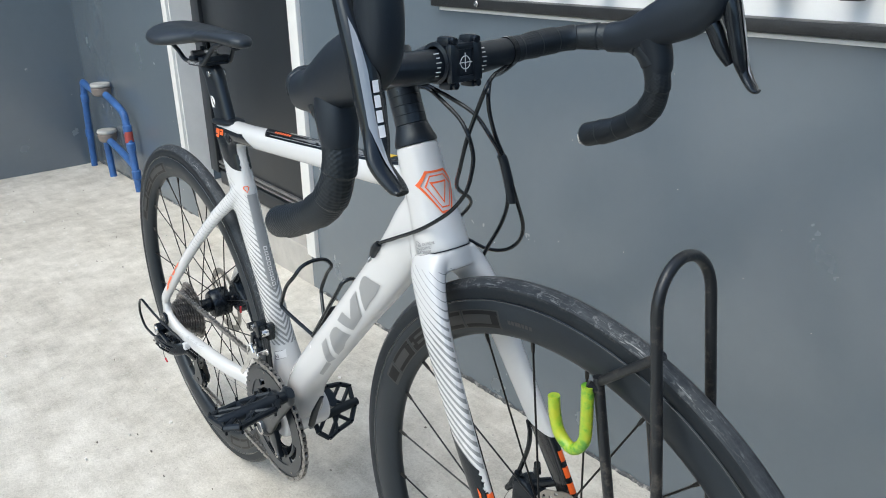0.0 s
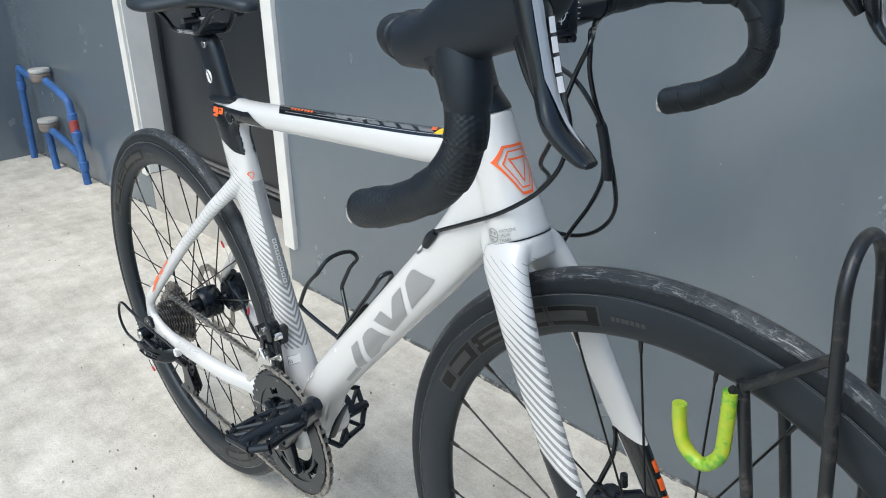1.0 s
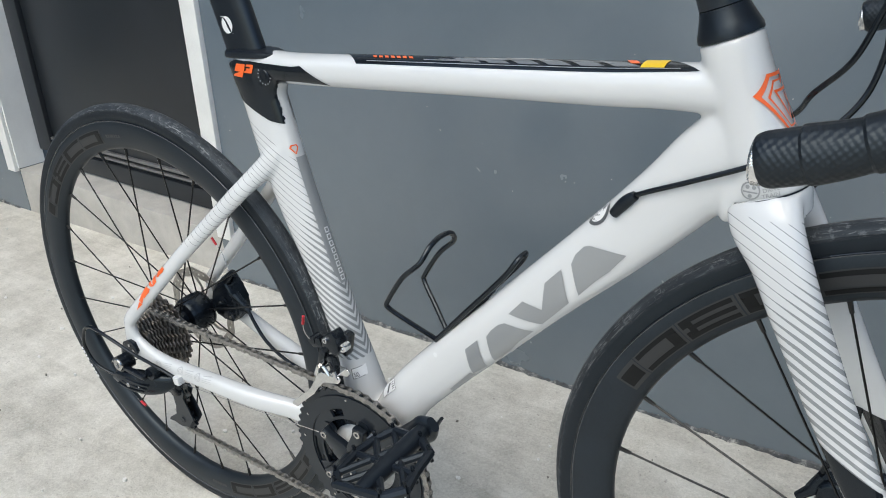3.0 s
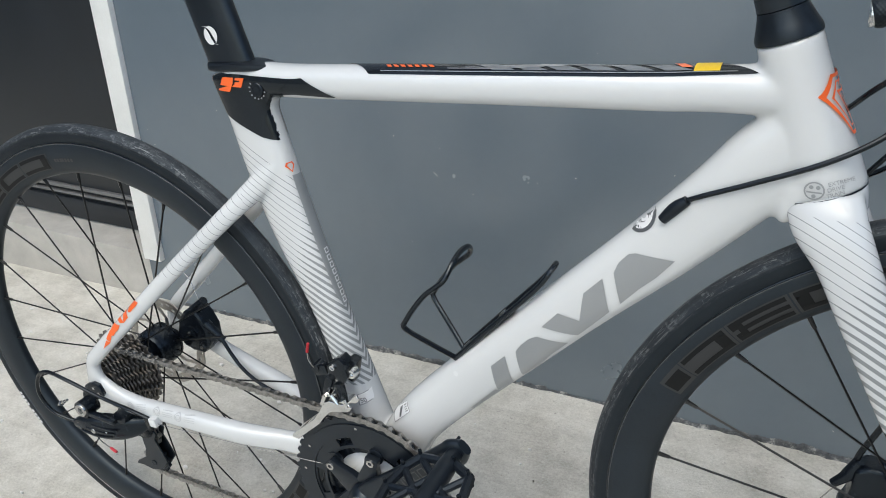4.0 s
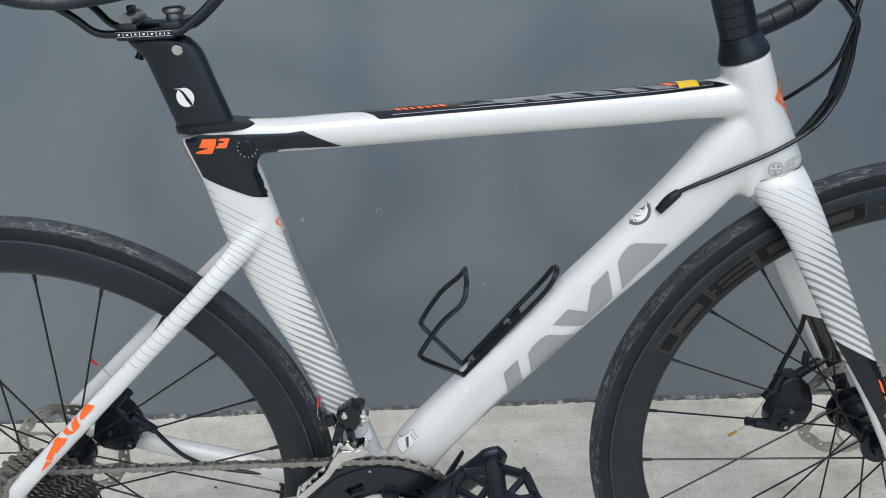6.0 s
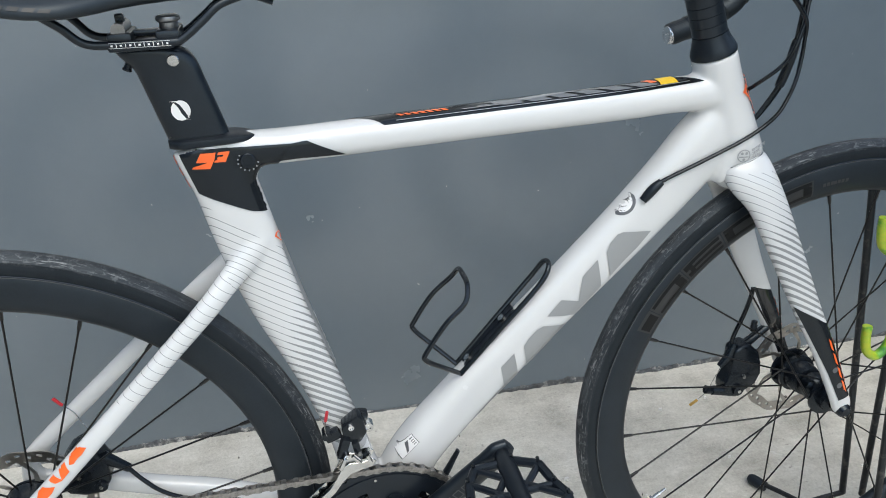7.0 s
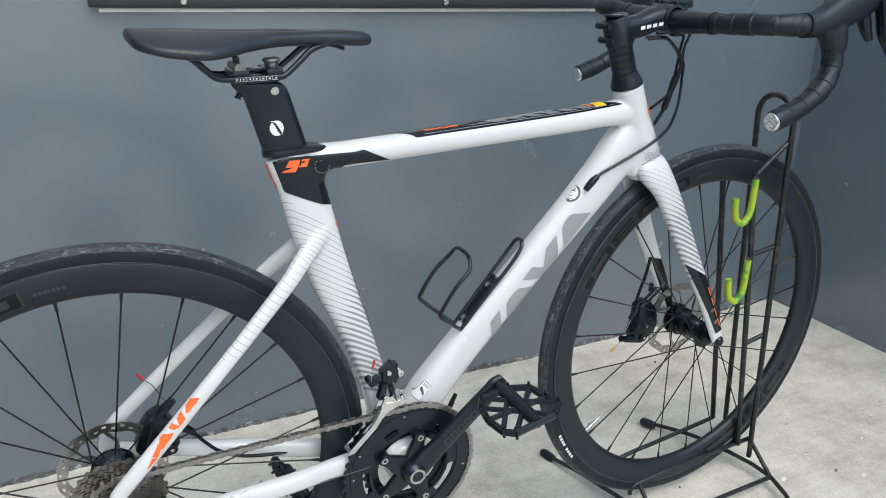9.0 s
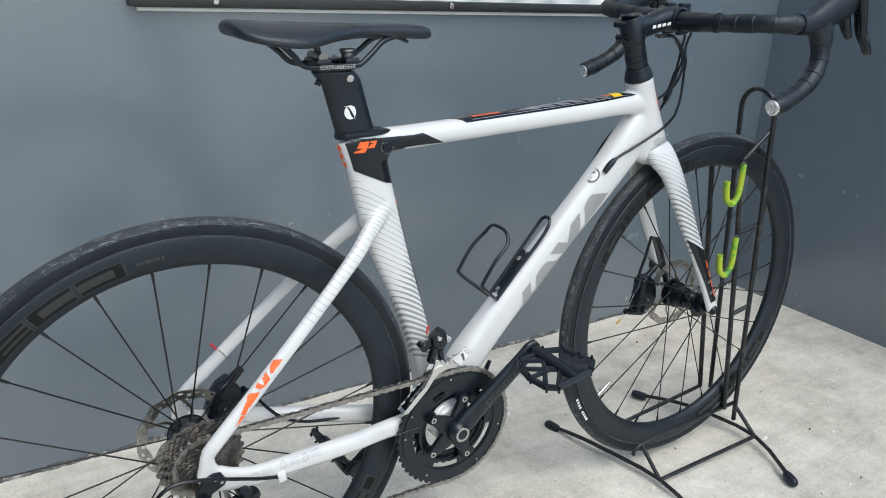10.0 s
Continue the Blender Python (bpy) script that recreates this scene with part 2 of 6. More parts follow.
# stand: black paint rubbed to rust in places
M_stand = mat("worn_black_paint", (0.015, 0.015, 0.016), 0.35, 0.1, 0.2, spec=0.35)
_w = ramp(M_stand, noisy(M_stand, 60, 7, 0.7), [(0.54, g3(0)), (0.66, g3(1))])
ln(M_stand, mix(M_stand, _w, (0.0150, 0.0158, 0.0172), (0.062, 0.055, 0.050)), bsdf(M_stand).inputs["Base Color"])
bump(M_stand, noisy(M_stand, 150, 4), 0.15, 0.0006)

# hooks: yellow-green sleeves with darker green smears
M_hook = mat("lime_sleeve", (0.4, 0.6, 0.04), 0.38, 0.0, 0.2)
_h = ramp(M_hook, noisy(M_hook, 38, 6, 0.65), [(0.40, (0.42, 0.47, 0.03)), (0.50, (0.30, 0.45, 0.03)), (0.56, (0.12, 0.34, 0.03)), (0.68, (0.03, 0.17, 0.03))])
ln(M_hook, _h, bsdf(M_hook).inputs["Base Color"])
bump(M_hook, noisy(M_hook, 120, 4), 0.2, 0.001)

# cool sky reflection on the black coatings, put in as a bluish specular tint
for m in (M_black, M_satin, M_anod, M_plastic, M_rubber, M_carbon, M_tape, M_saddle, M_tyre, M_stand, M_cable):
    bsdf(m).inputs["Specular Tint"].default_value = (0.80, 0.92, 1.0, 1)

# walls: grey-blue masonry paint with brush marks, scuffs and fine relief
M_wall = mat("wall_paint", (0.14, 0.165, 0.188), 0.3, spec=1.0)
_p = op(M_wall, "ADD", op(M_wall, "MULTIPLY", noisy(M_wall, 1.3, 5), 0.6), op(M_wall, "MULTIPLY", noisy(M_wall, 22, 6, 0.7), 0.4))
_pc = ramp(M_wall, _p, [(0.3, (0.100, 0.127, 0.152)), (0.7, (0.113, 0.143, 0.170))])
ln(M_wall, _pc, bsdf(M_wall).inputs["Base Color"])
ln(M_wall, op(M_wall, "ADD", op(M_wall, "MULTIPLY", noisy(M_wall, 6, 5), 0.14), 0.18), bsdf(M_wall).inputs["Roughness"])
bsdf(M_wall).inputs["IOR"].default_value = 1.62
bump(M_wall, op(M_wall, "ADD", noisy(M_wall, 9, 6), op(M_wall, "MULTIPLY", noisy(M_wall, 160, 3), 0.15)), 0.12, 0.004)

# floor: pale screeded concrete, mottled, with fine aggregate, trowel streaks and dark stains
M_floor = mat("concrete", (0.45, 0.43, 0.40), 0.85)
_c1, _c2 = noisy(M_floor, 1.7, 6, 0.65), noisy(M_floor, 11, 8, 0.72)
_map = nd(M_floor, "Mapping")
_map.inputs["Scale"].default_value = (3.0, 26.0, 1.0)
_map.inputs["Rotation"].default_value = (0, 0, 0.5)
ln(M_floor, coords(M_floor), _map.inputs[0])
_c3 = noisy(M_floor, 1.0, 5, 0.7, _map.outputs[0], 0.6)
_grain = noisy(M_floor, 210, 3, 0.75)
_f = op(M_floor, "ADD", op(M_floor, "ADD", op(M_floor, "MULTIPLY", _c1, 0.26), op(M_floor, "MULTIPLY", _c2, 0.36)), op(M_floor, "ADD", op(M_floor, "MULTIPLY", _c3, 0.16), op(M_floor, "MULTIPLY", _grain, 0.22)))
_cc = ramp(M_floor, _f, [(0.39, (0.35, 0.332, 0.288)), (0.5, (0.542, 0.520, 0.462)), (0.60, (0.70, 0.676, 0.613))])
_st = ramp(M_floor, noisy(M_floor, 5.5, 8, 0.72, dist=0.8), [(0.56, g3(0)), (0.72, g3(1))])
_sp = ramp(M_floor, noisy(M_floor, 95, 3), [(0.66, g3(0)), (0.74, g3(1))])
_pt = ramp(M_floor, noisy(M_floor, 60, 3, 0.6, dist=1.5), [(0.69, g3(0)), (0.73, g3(1))])
_cc = mix(M_floor, op(M_floor, "MULTIPLY", _st, 0.30), _cc, (0.27, 0.25, 0.222))
_cc = mix(M_floor, op(M_floor, "MULTIPLY", _pt, 0.5), _cc, (0.70, 0.69, 0.66))
ln(M_floor, mix(M_floor, op(M_floor, "MULTIPLY", _sp, 0.6), _cc, (0.22, 0.205, 0.185)), bsdf(M_floor).inputs["Base Color"])
bump(M_floor, op(M_floor, "ADD", noisy(M_floor, 40, 6), noisy(M_floor, 260, 4)), 0.45, 0.003)

M_trim = grained("white_trim_paint", (0.72, 0.72, 0.70), 0.45, 0.08, 12, bumps=0.15, dist=0.002)
M_door = grained("dark_door_paint", (0.015, 0.018, 0.022), 0.34, 0.2, 8, bumps=0.05, spec=0.45)
M_sill = grained("sill_concrete", (0.40, 0.385, 0.355), 0.8, 0.2, 14, bumps=0.3, dist=0.003)
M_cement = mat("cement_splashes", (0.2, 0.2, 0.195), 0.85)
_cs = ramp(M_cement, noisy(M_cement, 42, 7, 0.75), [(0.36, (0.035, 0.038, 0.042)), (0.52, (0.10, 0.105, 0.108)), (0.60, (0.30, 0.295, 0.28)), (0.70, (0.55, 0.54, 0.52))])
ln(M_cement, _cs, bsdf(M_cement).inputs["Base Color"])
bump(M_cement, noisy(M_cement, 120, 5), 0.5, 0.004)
M_grille = grained("grille_black_paint", (0.016, 0.017, 0.018), 0.4, 0.4, 25, bumps=0.3, dist=0.002)
M_blind = grained("white_blind", (0.8, 0.81, 0.81), 0.6, 0.04, 5, bumps=0.05)
M_pipe = grained("blue_pipe", (0.035, 0.115, 0.32), 0.5, 0.45, 20, bumps=0.1)
M_meter = grained("dusty_meter", (0.20, 0.17, 0.15), 0.55, 0.3, 30, bumps=0.2)
M_metercap = grained("grey_meter_lid", (0.42, 0.42, 0.40), 0.5, 0.2, 30)
M_fleck = mat("pale_fleck", (0.7, 0.69, 0.66), 0.7)
M_grit = mat("dark_grit", (0.15, 0.135, 0.12), 0.8)


# ---- mesh helpers ----
def V(*a):
    return Vector(a)


def finish(bm, name, sharp=35):
    me = bpy.data.meshes.new(name)
    bmesh.ops.recalc_face_normals(bm, faces=bm.faces)
    for f in bm.faces:
        f.smooth = True
    bm.to_mesh(me)
    bm.free()
    me.set_sharp_from_angle(angle=radians(sharp))
    return me


def part(name, bm, material, parent, label="", sharp=35):
    me = finish(bm, name, sharp) if isinstance(bm, bmesh.types.BMesh) else bm
    if material is not None:
        for m in (material if isinstance(material, (list, tuple)) else [material]):
            me.materials.append(m)
    ob = new(name, me)
    ob.parent = parent
    if label:
        ob["label"] = label
    return ob


def thing(name, label, category, m=None, group="", kind=""):
    ob = new(name)
    if m is not None:
        ob.matrix_world = m
    return tagged(ob, label, category, group, kind)


def again(ob, parent, m=None, name=None):
    """One more object on the same mesh."""
    c = new(name or ob.name.split(".")[0], ob.data)
    c.parent = parent
    if m is not None:
        c.matrix_local = m
    return c


def cr(pts, k=6, closed=False):
    """Catmull-Rom through points of any length."""
    P = np.array([tuple(p) for p in pts], float)
    n = len(P)
    out = []
    rng = range(n) if closed else range(n - 1)
    for i in rng:
        if closed:
            a, b, c, d = P[(i - 1) % n], P[i], P[(i + 1) % n], P[(i + 2) % n]
        else:
            a, b, c, d = P[max(i - 1, 0)], P[i], P[i + 1], P[min(i + 2, n - 1)]
        for j in range(k):
            t = j / k
            out.append(0.5 * (2 * b + (c - a) * t + (2 * a - 5 * b + 4 * c - d) * t * t + (3 * b - a - 3 * c + d) * t ** 3))
    if not closed:
        out.append(P[-1])
    return np.array(out)


def ring(bm, c, a1, a2, n, e):
    vs = []
    for i in range(n):
        t = 2 * math.pi * i / n
        ct, st = math.cos(t), math.sin(t)
        vs.append(bm.verts.new(c + a1 * math.copysign(abs(ct) ** e, ct) + a2 * math.copysign(abs(st) ** e, st)))
    return vs


def skin(bm, rings, cap=True, closed=False, mi=0):
    n = len(rings[0])
    pairs = list(zip(rings, rings[1:])) + ([(rings[-1], rings[0])] if closed else [])
    for r0, r1 in pairs:
        for i in range(n):
            bm.faces.new((r0[i], r0[(i + 1) % n], r1[(i + 1) % n], r1[i])).material_index = mi
    if cap and not closed:
        bm.faces.new(rings[0][::-1]).material_index = mi
        bm.faces.new(rings[-1]).material_index = mi


def planar(bm, secs, n=28, k=6, e=0.85, cap=True, mi=0):
    """A tube whose middle line runs by (x, z, y); secs: x, z, y, half depth in the upright plane, half width across it."""
    S = cr(secs, k)
    rings = []
    for i, s in enumerate(S):
        p0, p1 = S[max(i - 1, 0)], S[min(i + 1, len(S) - 1)]
        t = V(p1[0] - p0[0], p1[2] - p0[2], p1[1] - p0[1]).normalized()
        side = V(0, 1, 0)
        nrm = t.cross(side).normalized()
        side = nrm.cross(t).normalized()
        rings.append(ring(bm, V(s[0], s[2], s[1]), nrm * s[3], side * s[4], n, e))
    skin(bm, rings, cap, mi=mi)


def tube(bm, pts, r, n=10, k=6, closed=False, cap=True, mi=0, raw=False):
    """A round tube along points; r: a radius, or one for each point."""
    rr = r if isinstance(r, (list, tuple)) else [r] * len(pts)
    S = np.array([(*p, q) for p, q in zip(pts, rr)]) if raw else cr([(*p, q) for p, q in zip(pts, rr)], k, closed)
    m = len(S)
    rings = []
    ref = None
    for i in range(m):
        a = S[(i - 1) % m] if closed else S[max(i - 1, 0)]
        b = S[(i + 1) % m] if closed else S[min(i + 1, m - 1)]
        t = Vector(b[:3]) - Vector(a[:3])
        t.normalize()
        if ref is None:
            ref = t.orthogonal().normalized()
        ref = (ref - t * ref.dot(t)).normalized()
        rings.append(ring(bm, Vector(S[i][:3]), ref * S[i][3], t.cross(ref) * S[i][3], n, 1.0))
    skin(bm, rings, cap, closed, mi)


def rod(bm, a, b, r, n=10, mi=0, r2=None):
    tube(bm, [a, b], [r, r2 or r], n, 1, raw=True, mi=mi)


def lathe(bm, prof, c=(0, 0, 0), n=64, closed=False, mi=0, a0=0.0, a1=2 * math.pi, axis="y"):
    """Turn (radius, along) points about an axis through c."""
    full = abs(a1 - a0 - 2 * math.pi) < 1e-6
    cols = []
    for i in range(n if full else n + 1):
        t = a0 + (a1 - a0) * i / n
        col = []
        for r, y in prof:
            q = {"y": (r * math.cos(t), y, r * math.sin(t)), "z": (r * math.cos(t), r * math.sin(t), y), "x": (y, r * math.cos(t), r * math.sin(t))}[axis]
            col.append(bm.verts.new(Vector(c) + Vector(q)))
        cols.append(col)
    m = len(prof)
    for i in range(len(cols) if full else len(cols) - 1):
        p, q = cols[i], cols[(i + 1) % len(cols)]
        for j in range(m if closed else m - 1):
            bm.faces.new((p[j], p[(j + 1) % m], q[(j + 1) % m], q[j])).material_index = mi


def disc(bm, c, r, y0, y1, n=24, mi=0, axis="y", chamfer=0.0):
    if chamfer:
        prof = [(0.0001, y0), (r - chamfer, y0), (r, y0 + chamfer), (r, y1 - chamfer), (r - chamfer, y1), (0.0001, y1)]
    else:
        prof = [(0.0001, y0), (r, y0), (r, y1), (0.0001, y1)]
    lathe(bm, prof, c, n, mi=mi, axis=axis)


def prism(bm, poly, y0, y1, mi=0, bev=0.0, seg=2):
    """A flat piece with the outline poly (x, z), from y0 to y1."""
    tmp = bmesh.new()
    a = [tmp.verts.new((x, y0, z)) for x, z in poly]
    b = [tmp.verts.new((x, y1, z)) for x, z in poly]
    tmp.faces.new(a)
    tmp.faces.new(b[::-1])
    for i in range(len(a)):
        j = (i + 1) % len(a)
        tmp.faces.new((a[i], b[i], b[j], a[j]))
    bmesh.ops.recalc_face_normals(tmp, faces=tmp.faces)
    if bev:
        bmesh.ops.bevel(tmp, geom=tmp.edges[:], offset=bev, segments=seg, affect="EDGES", profile=0.6)
    merge(bm, tmp, mi=mi)


def merge(bm, tmp, m=None, mi=0):
    vm = {}
    for v in tmp.verts:
        vm[v] = bm.verts.new(m @ v.co if m else v.co)
    for f in tmp.faces:
        bm.faces.new([vm[v] for v in f.verts]).material_index = mi
    tmp.free()


def box(bm, c, size, m=None, bev=0.0, mi=0, seg=2):
    tmp = bmesh.new()
    bmesh.ops.create_cube(tmp, size=1)
    for v in tmp.verts:
        v.co = Vector((v.co.x * size[0], v.co.y * size[1], v.co.z * size[2]))
    if bev:
        bmesh.ops.bevel(tmp, geom=tmp.edges[:], offset=bev, segments=seg, affect="EDGES", profile=0.6)
    merge(bm, tmp, Matrix.Translation(c) @ (m or Matrix()), mi)


def ry(deg):
    return Matrix.Rotation(radians(deg), 4, "Y")


def annulus(bm, c, outer, inner, y0, y1, mi=0):
    """A flat ring between two closed outlines of equal count, given as lists of (x, z) about c."""
    n = len(outer)
    vs = [[bm.verts.new((c[0] + x, y, c[2] + z)) for x, z in o] for o, y in ((outer, y0), (outer, y1), (inner, y1), (inner, y0))]
    for a, b in zip(vs, vs[1:] + vs[:1]):
        for i in range(n):
            bm.faces.new((a[i], a[(i + 1) % n], b[(i + 1) % n], b[i])).material_index = mi


def circle(r, n, a0=0.0):
    return [(r * math.cos(a0 + 2 * math.pi * i / n), r * math.sin(a0 + 2 * math.pi * i / n)) for i in range(n)]


def teeth(r, count, h, per=4):
    out = []
    for i in range(count * per):
        p = (i % per) / per
        rr = r + h * (1.0 if p in (0.25, 0.5) else -0.2)
        t = 2 * math.pi * i / (count * per)
        out.append((rr * math.cos(t), rr * math.sin(t)))
    return out


def projected(name, polys, tree, parent, material, side=-1, lift=0.0009, cuts=5, label="", ray=None, joined=False, grain=0.0042, facing=0.0):
    """Flat outlines (x, z) laid onto the surface in tree, from the side that is given; each is a part unless joined."""
    if len(polys) > 1 and not joined:
        return [projected(name, [p], tree, parent, material, side, lift, cuts, label, ray, False, grain, facing) for p in polys]
    bm = bmesh.new()
    for poly in polys:
        tmp = bmesh.new()
        f = tmp.faces.new([tmp.verts.new((x, 0, z)) for x, z in poly])
        bmesh.ops.triangulate(tmp, faces=[f])
        for _ in range(cuts):
            long = [e for e in tmp.edges if e.calc_length() > grain]
            if long:
                bmesh.ops.subdivide_edges(tmp, edges=long, cuts=1, use_grid_fill=True)
                bmesh.ops.triangulate(tmp, faces=tmp.faces[:])
        miss = []
        for v in tmp.verts:
            d = ray or V(0, -side, 0)
            h = tree.ray_cast(v.co - d * (0.5 + 0 if ray is None else 0.0), d)
            if h[0] is None or h[0].y * side < 0 or abs(h[1].dot(d)) < facing:
                miss.append(v)
            else:
                v.co = h[0] - d * lift
        bmesh.ops.delete(tmp, geom=miss, context="VERTS")
        merge(bm, tmp)
    bmesh.ops.remove_doubles(bm, verts=bm.verts, dist=0.00005)
    return part(name, bm, material, parent, label)


def outline(poly, w):
    """A band of width w inside a convex outline, as quads."""
    c = V(sum(p[0] for p in poly) / len(poly), sum(p[1] for p in poly) / len(poly))
    inner = [tuple(V(*p) + (c - V(*p)).normalized() * w * 1.25) for p in poly]
    return [[poly[i], poly[(i + 1) % len(poly)], inner[(i + 1) % len(poly)], inner[i]] for i in range(len(poly))]


def letters(text, size, m, parent, material, name="lettering"):
    """Letters in the built-in font, as a flat mesh at the pose m."""
    cu = bpy.data.curves.new("lettering", "FONT")
    cu.body, cu.size, cu.extrude = text, size, 0.0001
    tmp = bpy.data.objects.new("lettering", cu)
    me = bpy.data.meshes.new_from_object(tmp)
    bpy.data.objects.remove(tmp)
    me.transform(m)
    return part(name, me, material, parent)


# ---- ground ----
SX, SY = 0.0206, 0.0136        # the drive falls slightly
def ground(x, y):
    return SX * x + SY * y - 0.005 * max(0.0, -x - 0.5) ** 2


bm = bmesh.new()
xs = [-40, -12, -6] + [-4 + 0.25 * i for i in range(29)] + [6, 12, 40]
ys = [-40, -12, -6] + [-4 + 0.25 * i for i in range(23)] + [3, 12, 40]
gv = [[bm.verts.new((x, y, ground(x, y) + (0.0025 * noise.noise(V(x * 1.3, y * 1.3, 0)) if abs(x) < 4 else 0))) for y in ys] for x in xs]
for i in range(len(xs) - 1):
    for j in range(len(ys) - 1):
        bm.faces.new((gv[i][j], gv[i + 1][j], gv[i + 1][j + 1], gv[i][j + 1]))
tagged(part("ground", bm, M_floor, None), "pale grey screeded concrete drive with stains", "ground", kind="structure")

# ---- walls: w along the house wall, n out of it towards the drive ----
WALL = pose(0, 0.567, 0, 0, 0, -1.2)     # local x along the wall, y into it
H_WALL, L0, L1 = 3.0, -3.3, 1.875


def pierced(bm, x0, x1, z0, z1, y0, y1, holes):
    """A wall slab with rectangular openings (x0, x1, z0, z1) right through it."""
    xs = sorted({x0, x1, *[h[0] for h in holes], *[h[1] for h in holes]})
    zs = sorted({z0, z1, *[h[2] for h in holes], *[h[3] for h in holes]})
    solid = lambda i, j: 0 <= i < len(xs) - 1 and 0 <= j < len(zs) - 1 and not any(h[0] <= (xs[i] + xs[i + 1]) / 2 <= h[1] and h[2] <= (zs[j] + zs[j + 1]) / 2 <= h[3] for h in holes)
    vs = {}
    def v(i, j, y):
        if (i, j, y) not in vs:
            vs[i, j, y] = bm.verts.new((xs[i], y, zs[j]))
        return vs[i, j, y]
    for i in range(len(xs) - 1):
        for j in range(len(zs) - 1):
            if not solid(i, j):
                continue
            for y in (y0, y1):
                bm.faces.new((v(i, j, y), v(i + 1, j, y), v(i + 1, j + 1, y), v(i, j + 1, y)))
            for di, dj, a, b in ((-1, 0, (i, j), (i, j + 1)), (1, 0, (i + 1, j), (i + 1, j + 1)), (0, -1, (i, j), (i + 1, j)), (0, 1, (i, j + 1), (i + 1, j + 1))):
                if not solid(i + di, j + dj):
                    bm.faces.new((v(*a, y0), v(*b, y0), v(*b, y1), v(*a, y1)))


DOOR = (-1.598, -0.613, -0.3, 2.15)
WIN = (0.085, 1.37, 0.900, 1.95)
bm = bmesh.new()
pierced(bm, L0, L1, -0.4, H_WALL, 0.0, 0.16, [DOOR, WIN])
wall = part("wall_north", bm, M_wall, None)
wall.matrix_world = WALL
tagged(wall, "house wall painted grey-blue, pierced by a door and a barred window", "wall", kind="structure")

bm = bmesh.new()
pierced(bm, -5.0, 0.75, -0.4, H_WALL, 0.0, 0.16, [])
lw = part("wall_west", bm, M_wall, None)
lw.matrix_world = pose(-3.06, 0.0, 0, 0, 0, 90)
tagged(lw, "end wall painted dark grey-blue", "wall", kind="structure")
bm = bmesh.new()
pierced(bm, -1.3, 0.62, -0.4, 1.06, -0.16, 0.0, [])
rw = part("wall_east", bm, M_wall, None)
rw.matrix_world = pose(1.865, 0.0, 0, 0, 0, 90)
tagged(rw, "side wall painted dark grey-blue", "wall", kind="structure")

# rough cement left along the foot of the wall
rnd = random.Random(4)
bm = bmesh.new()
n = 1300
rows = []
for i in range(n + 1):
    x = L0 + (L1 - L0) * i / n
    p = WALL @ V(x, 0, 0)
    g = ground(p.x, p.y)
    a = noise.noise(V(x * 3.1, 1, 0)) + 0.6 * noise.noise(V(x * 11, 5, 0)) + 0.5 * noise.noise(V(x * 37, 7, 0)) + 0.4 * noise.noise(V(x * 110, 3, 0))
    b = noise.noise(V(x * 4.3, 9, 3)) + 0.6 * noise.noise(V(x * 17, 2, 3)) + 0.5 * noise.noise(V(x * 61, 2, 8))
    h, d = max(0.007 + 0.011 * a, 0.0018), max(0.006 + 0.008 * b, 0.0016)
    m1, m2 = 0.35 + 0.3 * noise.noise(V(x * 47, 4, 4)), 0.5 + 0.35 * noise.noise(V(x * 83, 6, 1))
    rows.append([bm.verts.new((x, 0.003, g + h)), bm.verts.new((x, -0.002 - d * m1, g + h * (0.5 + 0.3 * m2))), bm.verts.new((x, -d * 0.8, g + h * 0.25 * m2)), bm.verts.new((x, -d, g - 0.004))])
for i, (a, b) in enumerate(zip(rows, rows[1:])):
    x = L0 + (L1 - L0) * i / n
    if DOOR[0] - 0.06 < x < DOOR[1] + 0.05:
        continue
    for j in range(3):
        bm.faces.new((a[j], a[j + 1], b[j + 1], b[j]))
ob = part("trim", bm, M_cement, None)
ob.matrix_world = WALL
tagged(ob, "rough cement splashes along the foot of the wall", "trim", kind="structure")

# ---- door: white reveals, raised concrete sill, dark leaf ----
ZS = 0.118
door = thing("door_1", "closed dark grey door between white painted trims", "door", WALL, kind="structure")
bm = bmesh.new()
box(bm, ((DOOR[0] + DOOR[1]) / 2, 0.115, 1.16), (DOOR[1] - DOOR[0] - 0.004, 0.04, 2.0), bev=0.003)
leaf = part("door_leaf", bm, M_door, door, "dark charcoal door leaf")
bm = bmesh.new()
for z, h in ((0.192, 0.008), (0.210, 0.010)):
    box(bm, ((DOOR[0] + DOOR[1]) / 2, 0.091, z), (DOOR[1] - DOOR[0] - 0.14, 0.012, h), bev=0.003)
part("rail", bm, grained("rail_alloy", (0.20, 0.20, 0.20), 0.35, 0.2, 30, metal=0.5), leaf, "thin grey metal rail")
bm = bmesh.new()
for x in (DOOR[0] + 0.045, DOOR[1] - 0.045):
    box(bm, (x, 0.090, 1.16), (0.075, 0.022, 1.99), bev=0.004)
box(bm, ((DOOR[0] + DOOR[1]) / 2, 0.092, 0.150), (DOOR[1] - DOOR[0] - 0.17, 0.014, 0.055), bev=0.004)
part("stile", bm, M_door, leaf)
for x0, x1 in ((DOOR[0] - 0.047, DOOR[0]), (DOOR[1], DOOR[1] + 0.053)):
    bm = bmesh.new()
    box(bm, ((x0 + x1) / 2, -0.004, 1.14), (x1 - x0, 0.02, 2.06), bev=0.003)
    part("door_trim", bm, M_trim, door, "white painted trim")
